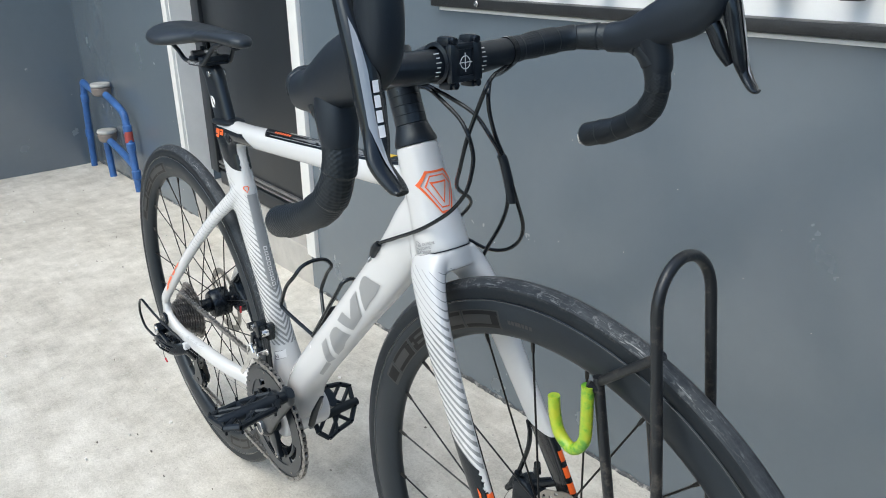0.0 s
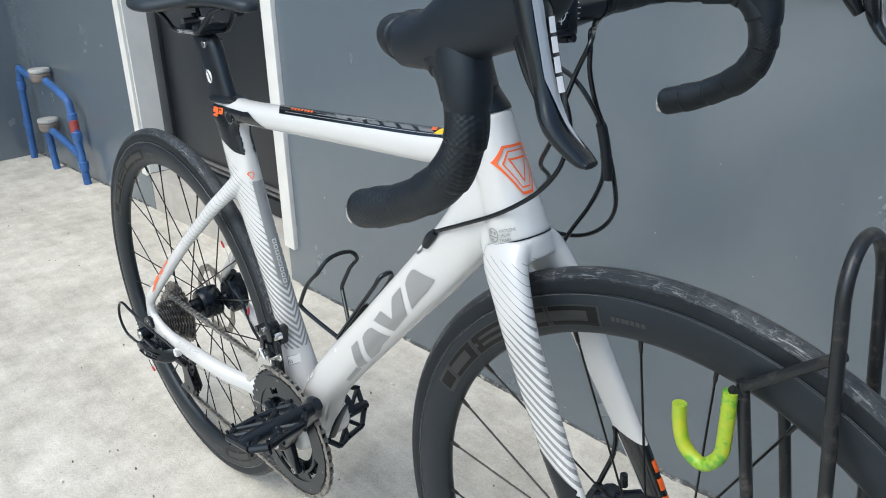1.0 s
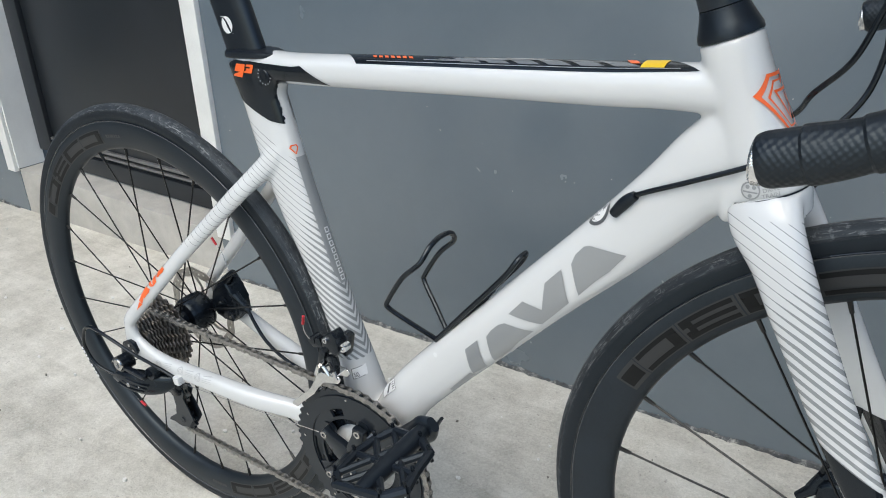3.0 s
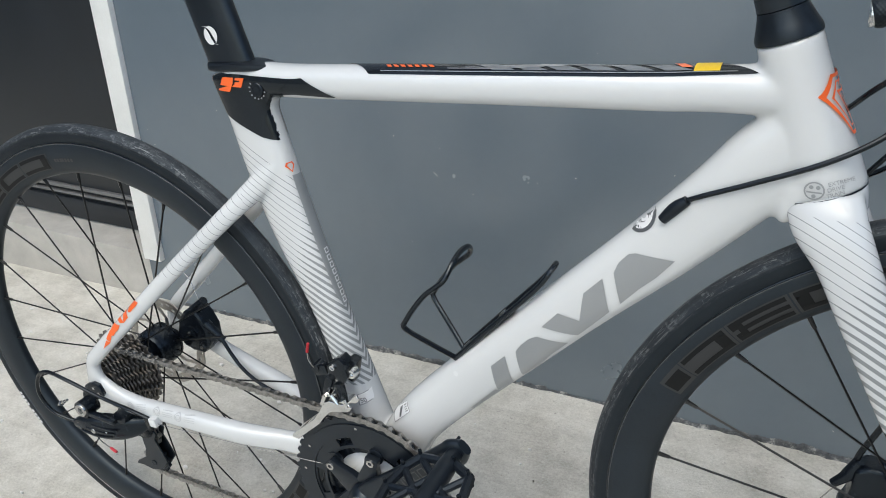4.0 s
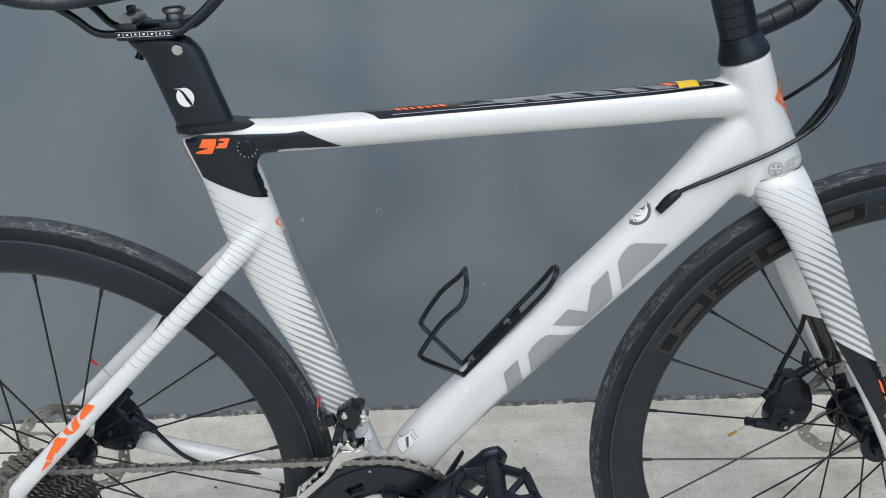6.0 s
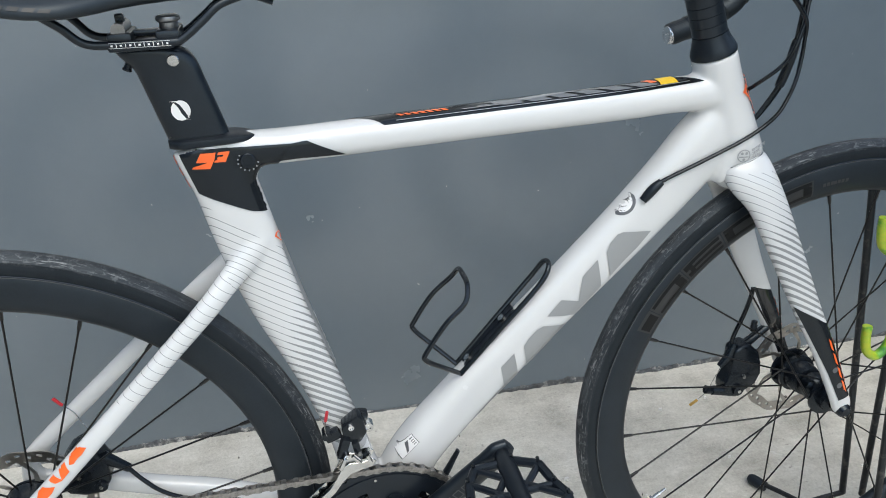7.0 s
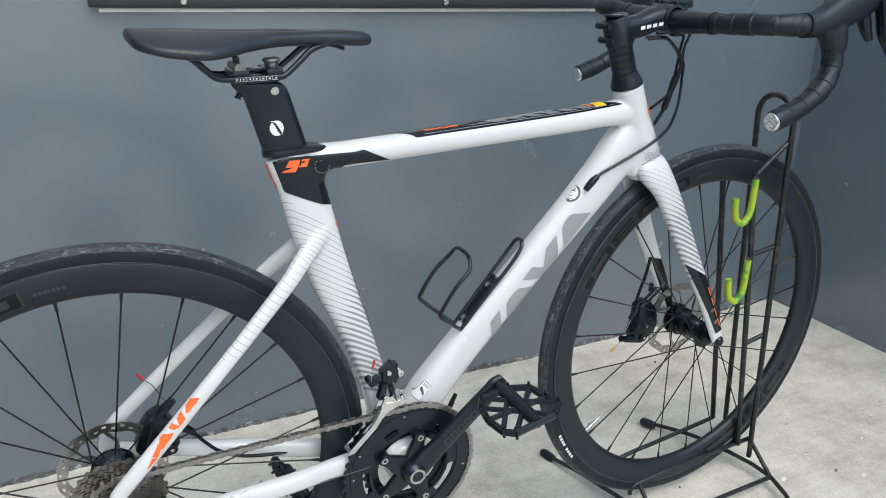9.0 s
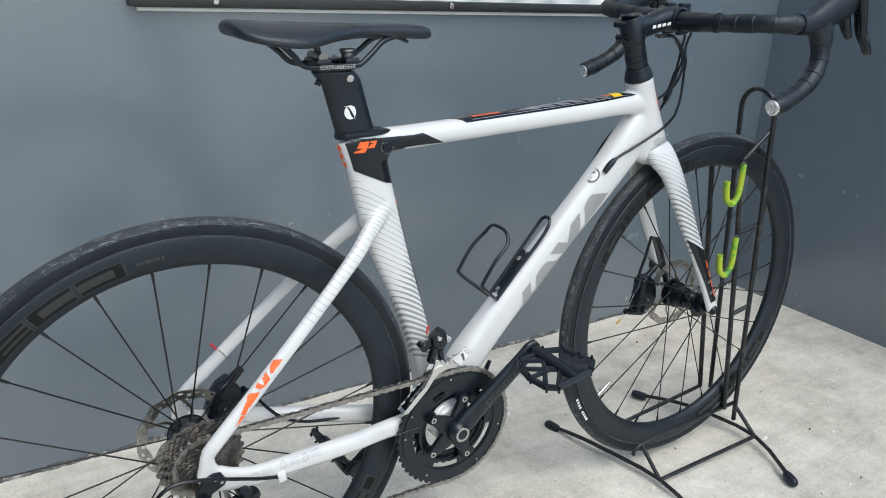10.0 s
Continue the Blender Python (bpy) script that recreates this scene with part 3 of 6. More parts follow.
for x in (DOOR[0] + 0.003, DOOR[1] - 0.003):
    bm = bmesh.new()
    box(bm, (x, 0.0425, 1.14), (0.006, 0.089, 2.04))
    part("reveal", bm, M_trim, door, "white painted reveal")
bm = bmesh.new()
box(bm, ((DOOR[0] + DOOR[1]) / 2, 0.07, -0.02), (DOOR[1] - DOOR[0], 0.14, 2 * ZS + 0.04), bev=0.006)
part("door_sill", bm, M_sill, door, "raised pale concrete sill")

# ---- window: black steel grille over white panes ----
win = thing("window_1", "window behind a black painted steel grille", "window", WALL, kind="structure")
bm = bmesh.new()
box(bm, ((WIN[0] + WIN[1]) / 2, 0.04, 1.43), (WIN[1] - WIN[0], 0.01, 1.04))
part("pane", bm, M_blind, win, "white pane")
bm = bmesh.new()
box(bm, ((WIN[0] + WIN[1]) / 2, -0.004, 0.904), (WIN[1] - WIN[0] + 0.04, 0.034, 0.019), bev=0.003)
part("window_frame", bm, M_grille, win, "bottom rail of the grille, blotchy black paint")
for x in (WIN[0] - 0.004, WIN[1] + 0.004):
    bm = bmesh.new()
    box(bm, (x, -0.003, 1.43), (0.03, 0.032, 1.06), bev=0.003)
    part("window_frame", bm, M_grille, win)
bm = bmesh.new()
box(bm, ((WIN[0] + WIN[1]) / 2, -0.004, 1.95), (WIN[1] - WIN[0] + 0.04, 0.034, 0.04), bev=0.003)
part("window_frame", bm, M_grille, win)
bm = bmesh.new()
box(bm, (0, 0.006, 1.44), (0.03, 0.02, 1.0), bev=0.003)
bar = part("grille_bar", bm, M_grille, win)
bar.location.x = 0.187
for i in range(1, 11):
    again(bar, win, pose(0.187 + 0.107 * i, 0, 0))
bm = bmesh.new()
box(bm, ((WIN[0] + WIN[1]) / 2, -0.002, 0.8895), (WIN[1] - WIN[0] + 0.01, 0.014, 0.007), bev=0.002)
part("window_sill", bm, M_trim, win, "thin strip of pale filler under the rail")
bm = bmesh.new()
disc(bm, (0, 0, 0), 0.006, -0.004, 0.0, 12, chamfer=0.001)
bo = part("bolt", bm, M_steel, win)
bo.location = (0.218, -0.021, 0.905)
again(bo, win, pose(0.73, -0.021, 0.905))

# ---- the bicycle, built upright on the line through its hubs ----
LEVEL = Matrix(((0.99917, -0.00055, -0.04062, 0), (0, 0.99991, -0.01366, 0), (0.04062, 0.01365, 0.99908, 0), (0, 0, 0, 1)))
bike = thing("bicycle", "white and black road racing bicycle held upright in a wheel stand", "bicycle", LEVEL @ pose(0, 0, 0, 0, 0, -0.7))
HUB_R, HUB_F, BB = V(0.005, 0, 0.332), V(0.977, 0, 0.332), V(0.394, 0, 0.264)


def mirrored(secs, s):
    return [(x, z, y * s, h, w) for x, z, y, h, w in secs]


# frame: seat tube with wheel cut-out, top tube, down tube, head tube, stays, one shell
bm = bmesh.new()
planar(bm, [(0.2625, 0.744, 0, 0.0302, 0.0165), (0.268, 0.725, 0, 0.0302, 0.017), (0.2765, 0.700, 0, 0.0304, 0.0172), (0.2872, 0.650, 0, 0.0308, 0.0175), (0.2990, 0.600, 0, 0.0300, 0.0175),
            (0.3138, 0.550, 0, 0.0275, 0.0172), (0.3308, 0.500, 0, 0.0235, 0.0172), (0.3505, 0.434, 0, 0.0205, 0.0185), (0.3655, 0.376, 0, 0.0205, 0.0225), (0.376, 0.320, 0, 0.024, 0.029), (0.386, 0.272, 0, 0.028, 0.034)], mi=1)
planar(bm, [(0.285, 0.7345, 0, 0.0170, 0.0165), (0.335, 0.7325, 0, 0.0165, 0.0180), (0.43, 0.7345, 0, 0.0168, 0.0185), (0.56, 0.7375, 0, 0.0172, 0.0185), (0.68, 0.7400, 0, 0.0180, 0.019), (0.725, 0.7418, 0, 0.0180, 0.0200), (0.755, 0.7425, 0, 0.0185, 0.0215), (0.790, 0.743, 0, 0.0200, 0.0215)])
planar(bm, [(0.409, 0.284, 0, 0.030, 0.030), (0.440, 0.344, 0, 0.0292, 0.026), (0.4950, 0.4047, 0, 0.0292, 0.0215), (0.5625, 0.4704, 0, 0.0293, 0.0203), (0.6325, 0.5384, 0, 0.0294, 0.0203), (0.6975, 0.6004, 0, 0.0313, 0.0205), (0.746, 0.650, 0, 0.0327, 0.0220), (0.778, 0.686, 0, 0.0340, 0.0235), (0.800, 0.712, 0, 0.030, 0.022)], e=0.74)
planar(bm, [(0.7815, 0.782, 0, 0.0235, 0.0235), (0.788, 0.762, 0, 0.0237, 0.0237), (0.799, 0.730, 0, 0.0250, 0.0250), (0.811, 0.695, 0, 0.0285, 0.028), (0.8195, 0.668, 0, 0.0310, 0.0300)], e=0.95)
# gusset in the seat corner and behind the head tube
planar(bm, [(0.290, 0.708, 0, 0.018, 0.0150), (0.304, 0.7235, 0, 0.0125, 0.0150), (0.335, 0.733, 0, 0.010, 0.0150)], n=20)
# bottom bracket shell
lathe(bm, [(0.0001, -0.043), (0.030, -0.043), (0.033, -0.036), (0.033, 0.036), (0.030, 0.043), (0.0001, 0.043)], BB, 36)
FAR_STAY = [(0.004, 0.372, -0.0735, 0.0085, 0.007), (0.002, 0.355, -0.0735, 0.0115, 0.007), (0.008, 0.338, -0.0735, 0.018, 0.007), (0.034, 0.331, -0.0735, 0.0150, 0.008), (0.068, 0.328, -0.071, 0.0125, 0.009), (0.100, 0.320, -0.067, 0.0120, 0.0095), (0.145, 0.307, -0.063, 0.0122, 0.010), (0.20, 0.294, -0.0565, 0.0130, 0.0105), (0.285, 0.278, -0.036, 0.0145, 0.0095), (0.372, 0.270, -0.022, 0.021, 0.014)]
NEAR_STAY = [(0.004, 0.372, -0.0735, 0.0085, 0.007), (0.002, 0.355, -0.0735, 0.0115, 0.007), (0.006, 0.336, -0.0735, 0.019, 0.007), (0.030, 0.3235, -0.0735, 0.0165, 0.008), (0.065, 0.3150, -0.071, 0.0140, 0.009), (0.10, 0.3120, -0.067, 0.0128, 0.0095), (0.14, 0.3095, -0.064, 0.0130, 0.010), (0.22, 0.3010, -0.0535, 0.0137, 0.0105), (0.285, 0.2910, -0.035, 0.0148, 0.0095), (0.372, 0.278, -0.022, 0.021, 0.014)]
for s in (1, -1):
    planar(bm, mirrored([(0.312, 0.652, -0.003, 0.008, 0.008), (0.298, 0.639, -0.009, 0.0125, 0.0102), (0.280, 0.622, -0.016, 0.0130, 0.0102), (0.258, 0.602, -0.027, 0.0118, 0.0092), (0.235, 0.5810, -0.037, 0.0112, 0.0088), (0.160, 0.5147, -0.055, 0.0102, 0.008), (0.081, 0.4430, -0.067, 0.0104, 0.008), (0.021, 0.3885, -0.0735, 0.0105, 0.008), (0.003, 0.370, -0.0735, 0.0100, 0.008)], s), n=18, mi=2)
    planar(bm, mirrored(FAR_STAY if s < 0 else NEAR_STAY, s), n=22, e=0.62)
# the small tab at the back of the fork crown
planar(bm, [(0.800, 0.678, 0, 0.022, 0.026), (0.796, 0.660, 0, 0.014, 0.026), (0.794, 0.648, 0, 0.009, 0.024), (0.793, 0.643, 0, 0.006, 0.020)], n=16)


def fused(bm, voxel, rounds):
    """One closed skin over overlapping tubes, with softly blended joints."""
    tmp = bpy.data.objects.new("fused", finish(bm, "fused"))
    scene.collection.objects.link(tmp)
    r = tmp.modifiers.new("remesh", "REMESH")
    r.mode, r.voxel_size = "VOXEL", voxel
    sm = tmp.modifiers.new("smooth", "SMOOTH")
    sm.factor, sm.iterations = 0.5, rounds
    bpy.context.view_layer.update()
    me = bpy.data.meshes.new_from_object(tmp.evaluated_get(bpy.context.evaluated_depsgraph_get()))
    bpy.data.objects.remove(tmp)
    out = bmesh.new()
    out.from_mesh(me)
    bpy.data.meshes.remove(me)
    return out


bm = fused(bm, 0.0019, 26)
FRAME = BVHTree.FromBMesh(bm)
frame_ob = part("bicycle_frame", bm, M_frame, bike, "glossy white carbon frame with grey pinstripes", sharp=180)

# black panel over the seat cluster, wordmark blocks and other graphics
for s in (-1, 1):
    projected("decal", [[(0.2390, 0.7421), (0.2940, 0.7398), (0.3426, 0.7384), (0.3564, 0.7398), (0.3928, 0.7212), (0.3459, 0.7225), (0.3293, 0.7218), (0.3180, 0.7191), (0.3116, 0.7132), (0.3079, 0.7042), (0.3091, 0.6972), (0.3135, 0.6714), (0.2973, 0.6761), (0.2792, 0.6850), (0.2519, 0.6979)]], FRAME, frame_ob, M_black, s, cuts=7, label="black seat cluster panel", grain=0.0013, facing=0.36)
projected("decal", [[(0.2599, 0.7375), (0.2734, 0.7372), (0.2720, 0.7349), (0.2637, 0.7349), (0.2615, 0.7313), (0.2717, 0.7311), (0.2667, 0.7225), (0.2501, 0.7231), (0.2519, 0.7252), (0.2631, 0.7250), (0.2650, 0.7285), (0.2547, 0.7290)]], FRAME, frame_ob, M_orange, lift=0.0014, label="orange slanted mark")
projected("decal", [[(0.2756, 0.7370), (0.2861, 0.7369), (0.2812, 0.7273), (0.2707, 0.7279), (0.2718, 0.7296), (0.2769, 0.7293), (0.2780, 0.7309), (0.2738, 0.7312), (0.2748, 0.7329), (0.2791, 0.7326), (0.2800, 0.7342), (0.2746, 0.7346)]], FRAME, frame_ob, M_orange, lift=0.0014)
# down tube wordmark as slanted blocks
DT0 = V(0.4925, 0, 0.407)
def on_dt(s, q):
    d = V(0.719, 0, 0.695)
    return (DT0.x + d.x * s - d.z * q, DT0.z + d.z * s + d.x * q)


BLOCKS = [[(0.5421, 0.4543), (0.5581, 0.4701), (0.5644, 0.4355), (0.5471, 0.4223)], [(0.5440, 0.4235), (0.5490, 0.4210), (0.5165, 0.3880), (0.5150, 0.3920)],
          [(0.5740, 0.4454), (0.5693, 0.4773), (0.5750, 0.4863), (0.5836, 0.4950), (0.5916, 0.4994), (0.6217, 0.4959), (0.6046, 0.4785), (0.5900, 0.4750), (0.5916, 0.4619)],
          [(0.5965, 0.5111), (0.6127, 0.5294), (0.6412, 0.5233), (0.6442, 0.5265), (0.6369, 0.5548), (0.6541, 0.5729), (0.6606, 0.5384), (0.6461, 0.5223), (0.6313, 0.5066)],
          [(0.6704, 0.5486), (0.6639, 0.5801), (0.6676, 0.5902), (0.6759, 0.5999), (0.6822, 0.6020), (0.7155, 0.5992), (0.7008, 0.5809), (0.6845, 0.5775), (0.6863, 0.5668)]]
projected("decal", BLOCKS, FRAME, frame_ob, M_grey, label="grey slanted blocks along the down tube")
# seat stay blocks
def across(p, k):
    """Stretch a point away from the middle line of the seat stay."""
    q = -0.671 * (p[0] - 0.081) + 0.741 * (p[1] - 0.4430)
    d = q * (k - 1) - 0.0016 * min(1.0, max(0.0, (p[0] - 0.04) / 0.05))
    return (p[0] - 0.671 * d, p[1] + 0.741 * d)


for w in ([(0.0501, 0.4182), (0.0595, 0.4320), (0.0612, 0.4263), (0.0551, 0.4156)], [(0.0500, 0.4165), (0.0550, 0.4148), (0.0422, 0.4039), (0.0406, 0.4027)], [(0.0583, 0.4273), (0.0622, 0.4370), (0.0670, 0.4413), (0.0775, 0.4422), (0.0733, 0.4359), (0.0675, 0.4386), (0.0684, 0.4316), (0.0626, 0.4250)],
          [(0.0706, 0.4485), (0.0755, 0.4537), (0.0849, 0.4491), (0.0836, 0.4620), (0.0900, 0.4659), (0.0930, 0.4558), (0.0847, 0.4475), (0.0785, 0.4452)], [(0.0942, 0.4622), (0.0973, 0.4729), (0.1022, 0.4773), (0.1129, 0.4775), (0.1078, 0.4715), (0.1019, 0.4740), (0.1030, 0.4679), (0.0980, 0.4627)]):
    projected("decal", [[across(p, 1.2) for p in w]], FRAME, frame_ob, M_orange, label="orange block on the seat stay", grain=0.0022)
# top tube: black strip with orange and yellow marks
def top_strip(name, x0, x1, y0, y1, material, lift, skew=0.012, label=""):
    bm = bmesh.new()
    n, k = max(2, int((x1 - x0) / 0.01)), 8
    g = []
    for i in range(n + 1):
        row = []
        for j in range(k + 1):
            y = y0 + (y1 - y0) * j / k
            x = x0 + (x1 - x0) * i / n + skew * (-y / 0.015)
            h = FRAME.ray_cast(V(x, y, 1.2), V(0, 0, -1))
            row.append(bm.verts.new(h[0] + V(0, 0, lift)) if h[0] is not None else None)
        g.append(row)
    for i in range(n):
        for j in range(k):
            q = (g[i][j], g[i + 1][j], g[i + 1][j + 1], g[i][j + 1])
            if all(q):
                bm.faces.new(q)
    return part(name, bm, material, frame_ob, label)


top_strip("decal", 0.410, 0.744, -0.0150, 0.0150, M_black, 0.0006, 0.021, label="black strip along the top tube")
for i in range(7):
    top_strip("decal", 0.441 + 0.0072 * i, 0.4455 + 0.0072 * i, -0.0078, -0.0028, M_orange, 0.0011, 0.014)
for i in range(6):
    top_strip("decal", 0.490 + 0.020 * i, 0.545 + 0.020 * i, -0.0100 + 0.0016 * i, -0.0090 + 0.0018 * i, M_strip, 0.0013, 0.03, "pale grey sweeping line")
    top_strip("decal", 0.530 + 0.029 * i, 0.551 + 0.029 * i, -0.0108, -0.0010, M_mgrey, 0.0010, 0.030, "grey slanted block")
for y in (-0.0130, 0.0122):
    top_strip("decal", 0.425, 0.732, y, y + 0.0006, M_grey, 0.0012, 0.021, "thin white line")
top_strip("decal", 0.703, 0.711, -0.007, 0.002, M_orange, 0.0013)
top_strip("decal", 0.718, 0.737, -0.012, 0.006, M_yellow, 0.0012, 0.0, "yellow sticker")
# round badge, cable port, small marks
def ring_poly(c, r, n=20):
    return [(c[0] + r * math.cos(2 * math.pi * i / n), c[1] + r * math.sin(2 * math.pi * i / n)) for i in range(n)]


projected("badge", [ring_poly((0.680, 0.6365), 0.0168, 28)], FRAME, frame_ob, M_dgrey, label="round dark badge with coloured bars")
projected("badge", [ring_poly((0.680, 0.6365), 0.0138, 28)], FRAME, frame_ob, M_whited, lift=0.0011)
projected("badge", [[(0.6690, 0.6365), (0.6910, 0.6365), (0.6910, 0.6420), (0.6690, 0.6420)], [(0.6745, 0.6300), (0.6785, 0.6300), (0.6785, 0.6352), (0.6745, 0.6352)]], FRAME, frame_ob, M_dgrey, lift=0.0015)
projected("badge", [[(0.6740, 0.6430), (0.6860, 0.6430), (0.6850, 0.6450), (0.6750, 0.6450)], [(0.6805, 0.6302), (0.6880, 0.6325), (0.6880, 0.6350), (0.6805, 0.6330)]], FRAME, frame_ob, M_yellow, lift=0.0015)
ro, ri = ring_poly((0.8123, 0.6763), 0.0072, 24), ring_poly((0.8123, 0.6763), 0.0060, 24)
projected("badge", [[ro[i], ro[(i + 1) % 24], ri[(i + 1) % 24], ri[i]] for i in range(24)] + [[(0.8070, 0.6745), (0.8176, 0.6745), (0.8176, 0.6757), (0.8070, 0.6757)]] + [ring_poly((x, z), 0.0016, 10) for x, z in ((0.8100, 0.6790), (0.8147, 0.6790), (0.8123, 0.6722))], FRAME, frame_ob, M_grey, joined=True, grain=0.002, label="small grey drivetrain mark")
for i, w in enumerate(("EXTREME", "DRIVE", "TRAIN")):
    letters(w, 0.0044, Matrix.Translation((0.8213, -0.0300, 0.6805 - 0.0046 * i)) @ Matrix.Rotation(radians(-18), 4, "Y") @ Matrix.Rotation(radians(14), 4, "Z") @ Matrix.Rotation(radians(90), 4, "X"), frame_ob, M_grey)
# size and warning stickers at the foot of the tubes
SIZE_BOX = [(0.3765, 0.3635), (0.3930, 0.3690), (0.3900, 0.3820), (0.3735, 0.3770)]
projected("sticker", [SIZE_BOX], FRAME, frame_ob, M_whited, grain=0.002, label="size sticker with a thin dark border")
projected("sticker", outline(SIZE_BOX, 0.0009), FRAME, frame_ob, M_dgrey, lift=0.0013, joined=True, grain=0.002)
letters("50", 0.0085, Matrix.Translation((0.3788, -0.0236, 0.3675)) @ Matrix.Rotation(radians(-18), 4, "Y") @ Matrix.Rotation(radians(14), 4, "Z") @ Matrix.Rotation(radians(90), 4, "X"), frame_ob, M_dgrey)
WARN = [on_dt(a, b) for a, b in ((-0.089, 0.0098), (-0.059, 0.0098), (-0.059, 0.0205), (-0.089, 0.0205))]
projected("sticker", [WARN], FRAME, frame_ob, M_whited, grain=0.002, label="white warning sticker with a dark sign")
projected("sticker", outline(WARN, 0.0008), FRAME, frame_ob, M_dgrey, lift=0.0013, joined=True, grain=0.002)
projected("sticker", [[on_dt(a, b) for a, b in ((-0.079, 0.0112), (-0.0755, 0.0112), (-0.068, 0.0188), (-0.0735, 0.0188))]], FRAME, frame_ob, M_dgrey, lift=0.0013, grain=0.002)
projected("sticker", [[on_dt(a, b) for a, b in ((-0.066, 0.0120 + 0.002 * i), (-0.0615, 0.0120 + 0.002 * i), (-0.0615, 0.0128 + 0.002 * i), (-0.066, 0.0128 + 0.002 * i))] for i in range(4)], FRAME, frame_ob, M_dgrey, lift=0.0013, joined=True, grain=0.002)
for x, z in ((0.0605, 0.3205), (0.1010, 0.3185), (0.1340, 0.3170)):
    for k, r in enumerate((0.0054, 0.0034)):
        ro, ri = ring_poly((x, z), r, 18), ring_poly((x, z), r - 0.0009, 18)
        projected("badge", [[ro[i], ro[(i + 1) % 18], ri[(i + 1) % 18], ri[i]] for i in range(18)], FRAME, frame_ob, M_pale, joined=True, label="thin grey ring on the chainstay")
    projected("badge", [[(x + 0.009, z - 0.004 + 0.0025 * i), (x + 0.024, z - 0.004 + 0.0025 * i), (x + 0.024, z - 0.0034 + 0.0025 * i), (x + 0.009, z - 0.0034 + 0.0025 * i)] for i in range(4)], FRAME, frame_ob, M_pale, joined=True, label="fine grey lines")


def from_front(name, polys, material, lift=0.0008, tree=FRAME, label="", lean=0.0, parent=None):
    """Outlines (y, z) laid onto the front of a tube."""
    bm = bmesh.new()
    for poly in polys:
        tmp = bmesh.new()
        f = tmp.faces.new([tmp.verts.new((0, y, z)) for y, z in poly])
        bmesh.ops.triangulate(tmp, faces=[f])
        for _ in range(3):
            long = [e for e in tmp.edges if e.calc_length() > 0.004]
            if long:
                bmesh.ops.subdivide_edges(tmp, edges=long, cuts=1)
                bmesh.ops.triangulate(tmp, faces=tmp.faces[:])
        miss = []
        for v in tmp.verts:
            h = tree.ray_cast(V(1.4 if lean == 0 else lean, v.co.y, v.co.z), V(-1, 0, 0))
            if h[0] is None:
                miss.append(v)
            else:
                v.co = h[0] + ((h[1] if h[1].x > 0 else -h[1]) + V(0.3, 0, 0)) * lift
        bmesh.ops.delete(tmp, geom=miss, context="VERTS")
        merge(bm, tmp)
    bmesh.ops.remove_doubles(bm, verts=bm.verts, dist=0.00005)
    return part(name, bm, material, parent or frame_ob, label)


SHIELD = [(-0.0222, 0.7440), (-0.0135, 0.7585), (0.0090, 0.7585), (0.0185, 0.7440), (0.0035, 0.7145), (-0.0085, 0.7145)]
from_front("badge", outline(SHIELD, 0.0022), M_orange, 0.0012, label="orange shield outline on the head tube")
from_front("badge", outline([(-0.0018 + (y + 0.0018) * 0.74, 0.738 + (z - 0.738) * 0.76) for y, z in SHIELD], 0.0012), M_orange, 0.0012)
from_front("badge", outline([(-0.0120, 0.7470), (0.0080, 0.7470), (-0.0025, 0.7240)], 0.0024), M_orange, 0.0012)
from_front("badge", outline([(-0.0095, 0.648), (-0.0035, 0.648), (-0.002, 0.6445), (-0.0065, 0.637), (-0.011, 0.6445)], 0.0013), M_orange, lean=0.45)
from_front("decal", [[(-0.0078, 0.634), (0.0078, 0.634), (0.0082, 0.56), (0.0082, 0.50), (0.004, 0.482), (-0.004, 0.482), (-0.0082, 0.50), (-0.0082, 0.56)]], M_grey, lean=0.45, label="grey band down the seat tube")
for i in range(8):
    from_front("decal", outline([(-0.0028, 0.550 - 0.0083 * i), (0.0028, 0.550 - 0.0083 * i), (0.0028, 0.5435 - 0.0083 * i), (-0.0028, 0.5435 - 0.0083 * i)], 0.0014), M_whited, 0.0014, lean=0.45, label="white block on the grey band")

# orange marks down the back of the seat tube
for i in range(3):
    bm = bmesh.new()
    g = []
    for j in range(4):
        z = 0.7330 - 0.0115 * i - 0.0026 * j
        hits = [FRAME.ray_cast(V(0.12, y, z), V(1, 0, 0))[0] for y in (-0.0065, -0.0032, 0.0, 0.0032, 0.0065)]
        g.append([bm.verts.new(h - V(0.0009, 0, 0)) for h in hits])
    for j in range(3):
        for k in range(4):
            bm.faces.new((g[j][k], g[j][k + 1], g[j + 1][k + 1], g[j + 1][k]))
    part("decal", bm, M_orange, frame_ob, "orange block behind the seat tube")

# seat clamp bolt and collar
bm = bmesh.new()
disc(bm, (0.3010, -0.0178, 0.7260), 0.0075, -0.0012, 0.004, 22, chamfer=0.0008)
lathe(bm, [(0.0042, -0.0012), (0.0042, 0.002), (0.0001, 0.002)], (0.3010, -0.0182, 0.7260), 12)
cb = part("clamp_bolt", bm, M_anod, bike, "recessed black seat clamp bolt")
bm = bmesh.new()
for k in range(9):
    a = radians(140 + 26 * k)
    box(bm, (0.3010 + 0.0092 * math.cos(a), -0.0176, 0.7260 + 0.0092 * math.sin(a)), (0.0014, 0.0006, 0.0011), ry(-math.degrees(a)))
part("marking", bm, M_grey, cb, "tiny grey torque marks")
bm = bmesh.new()
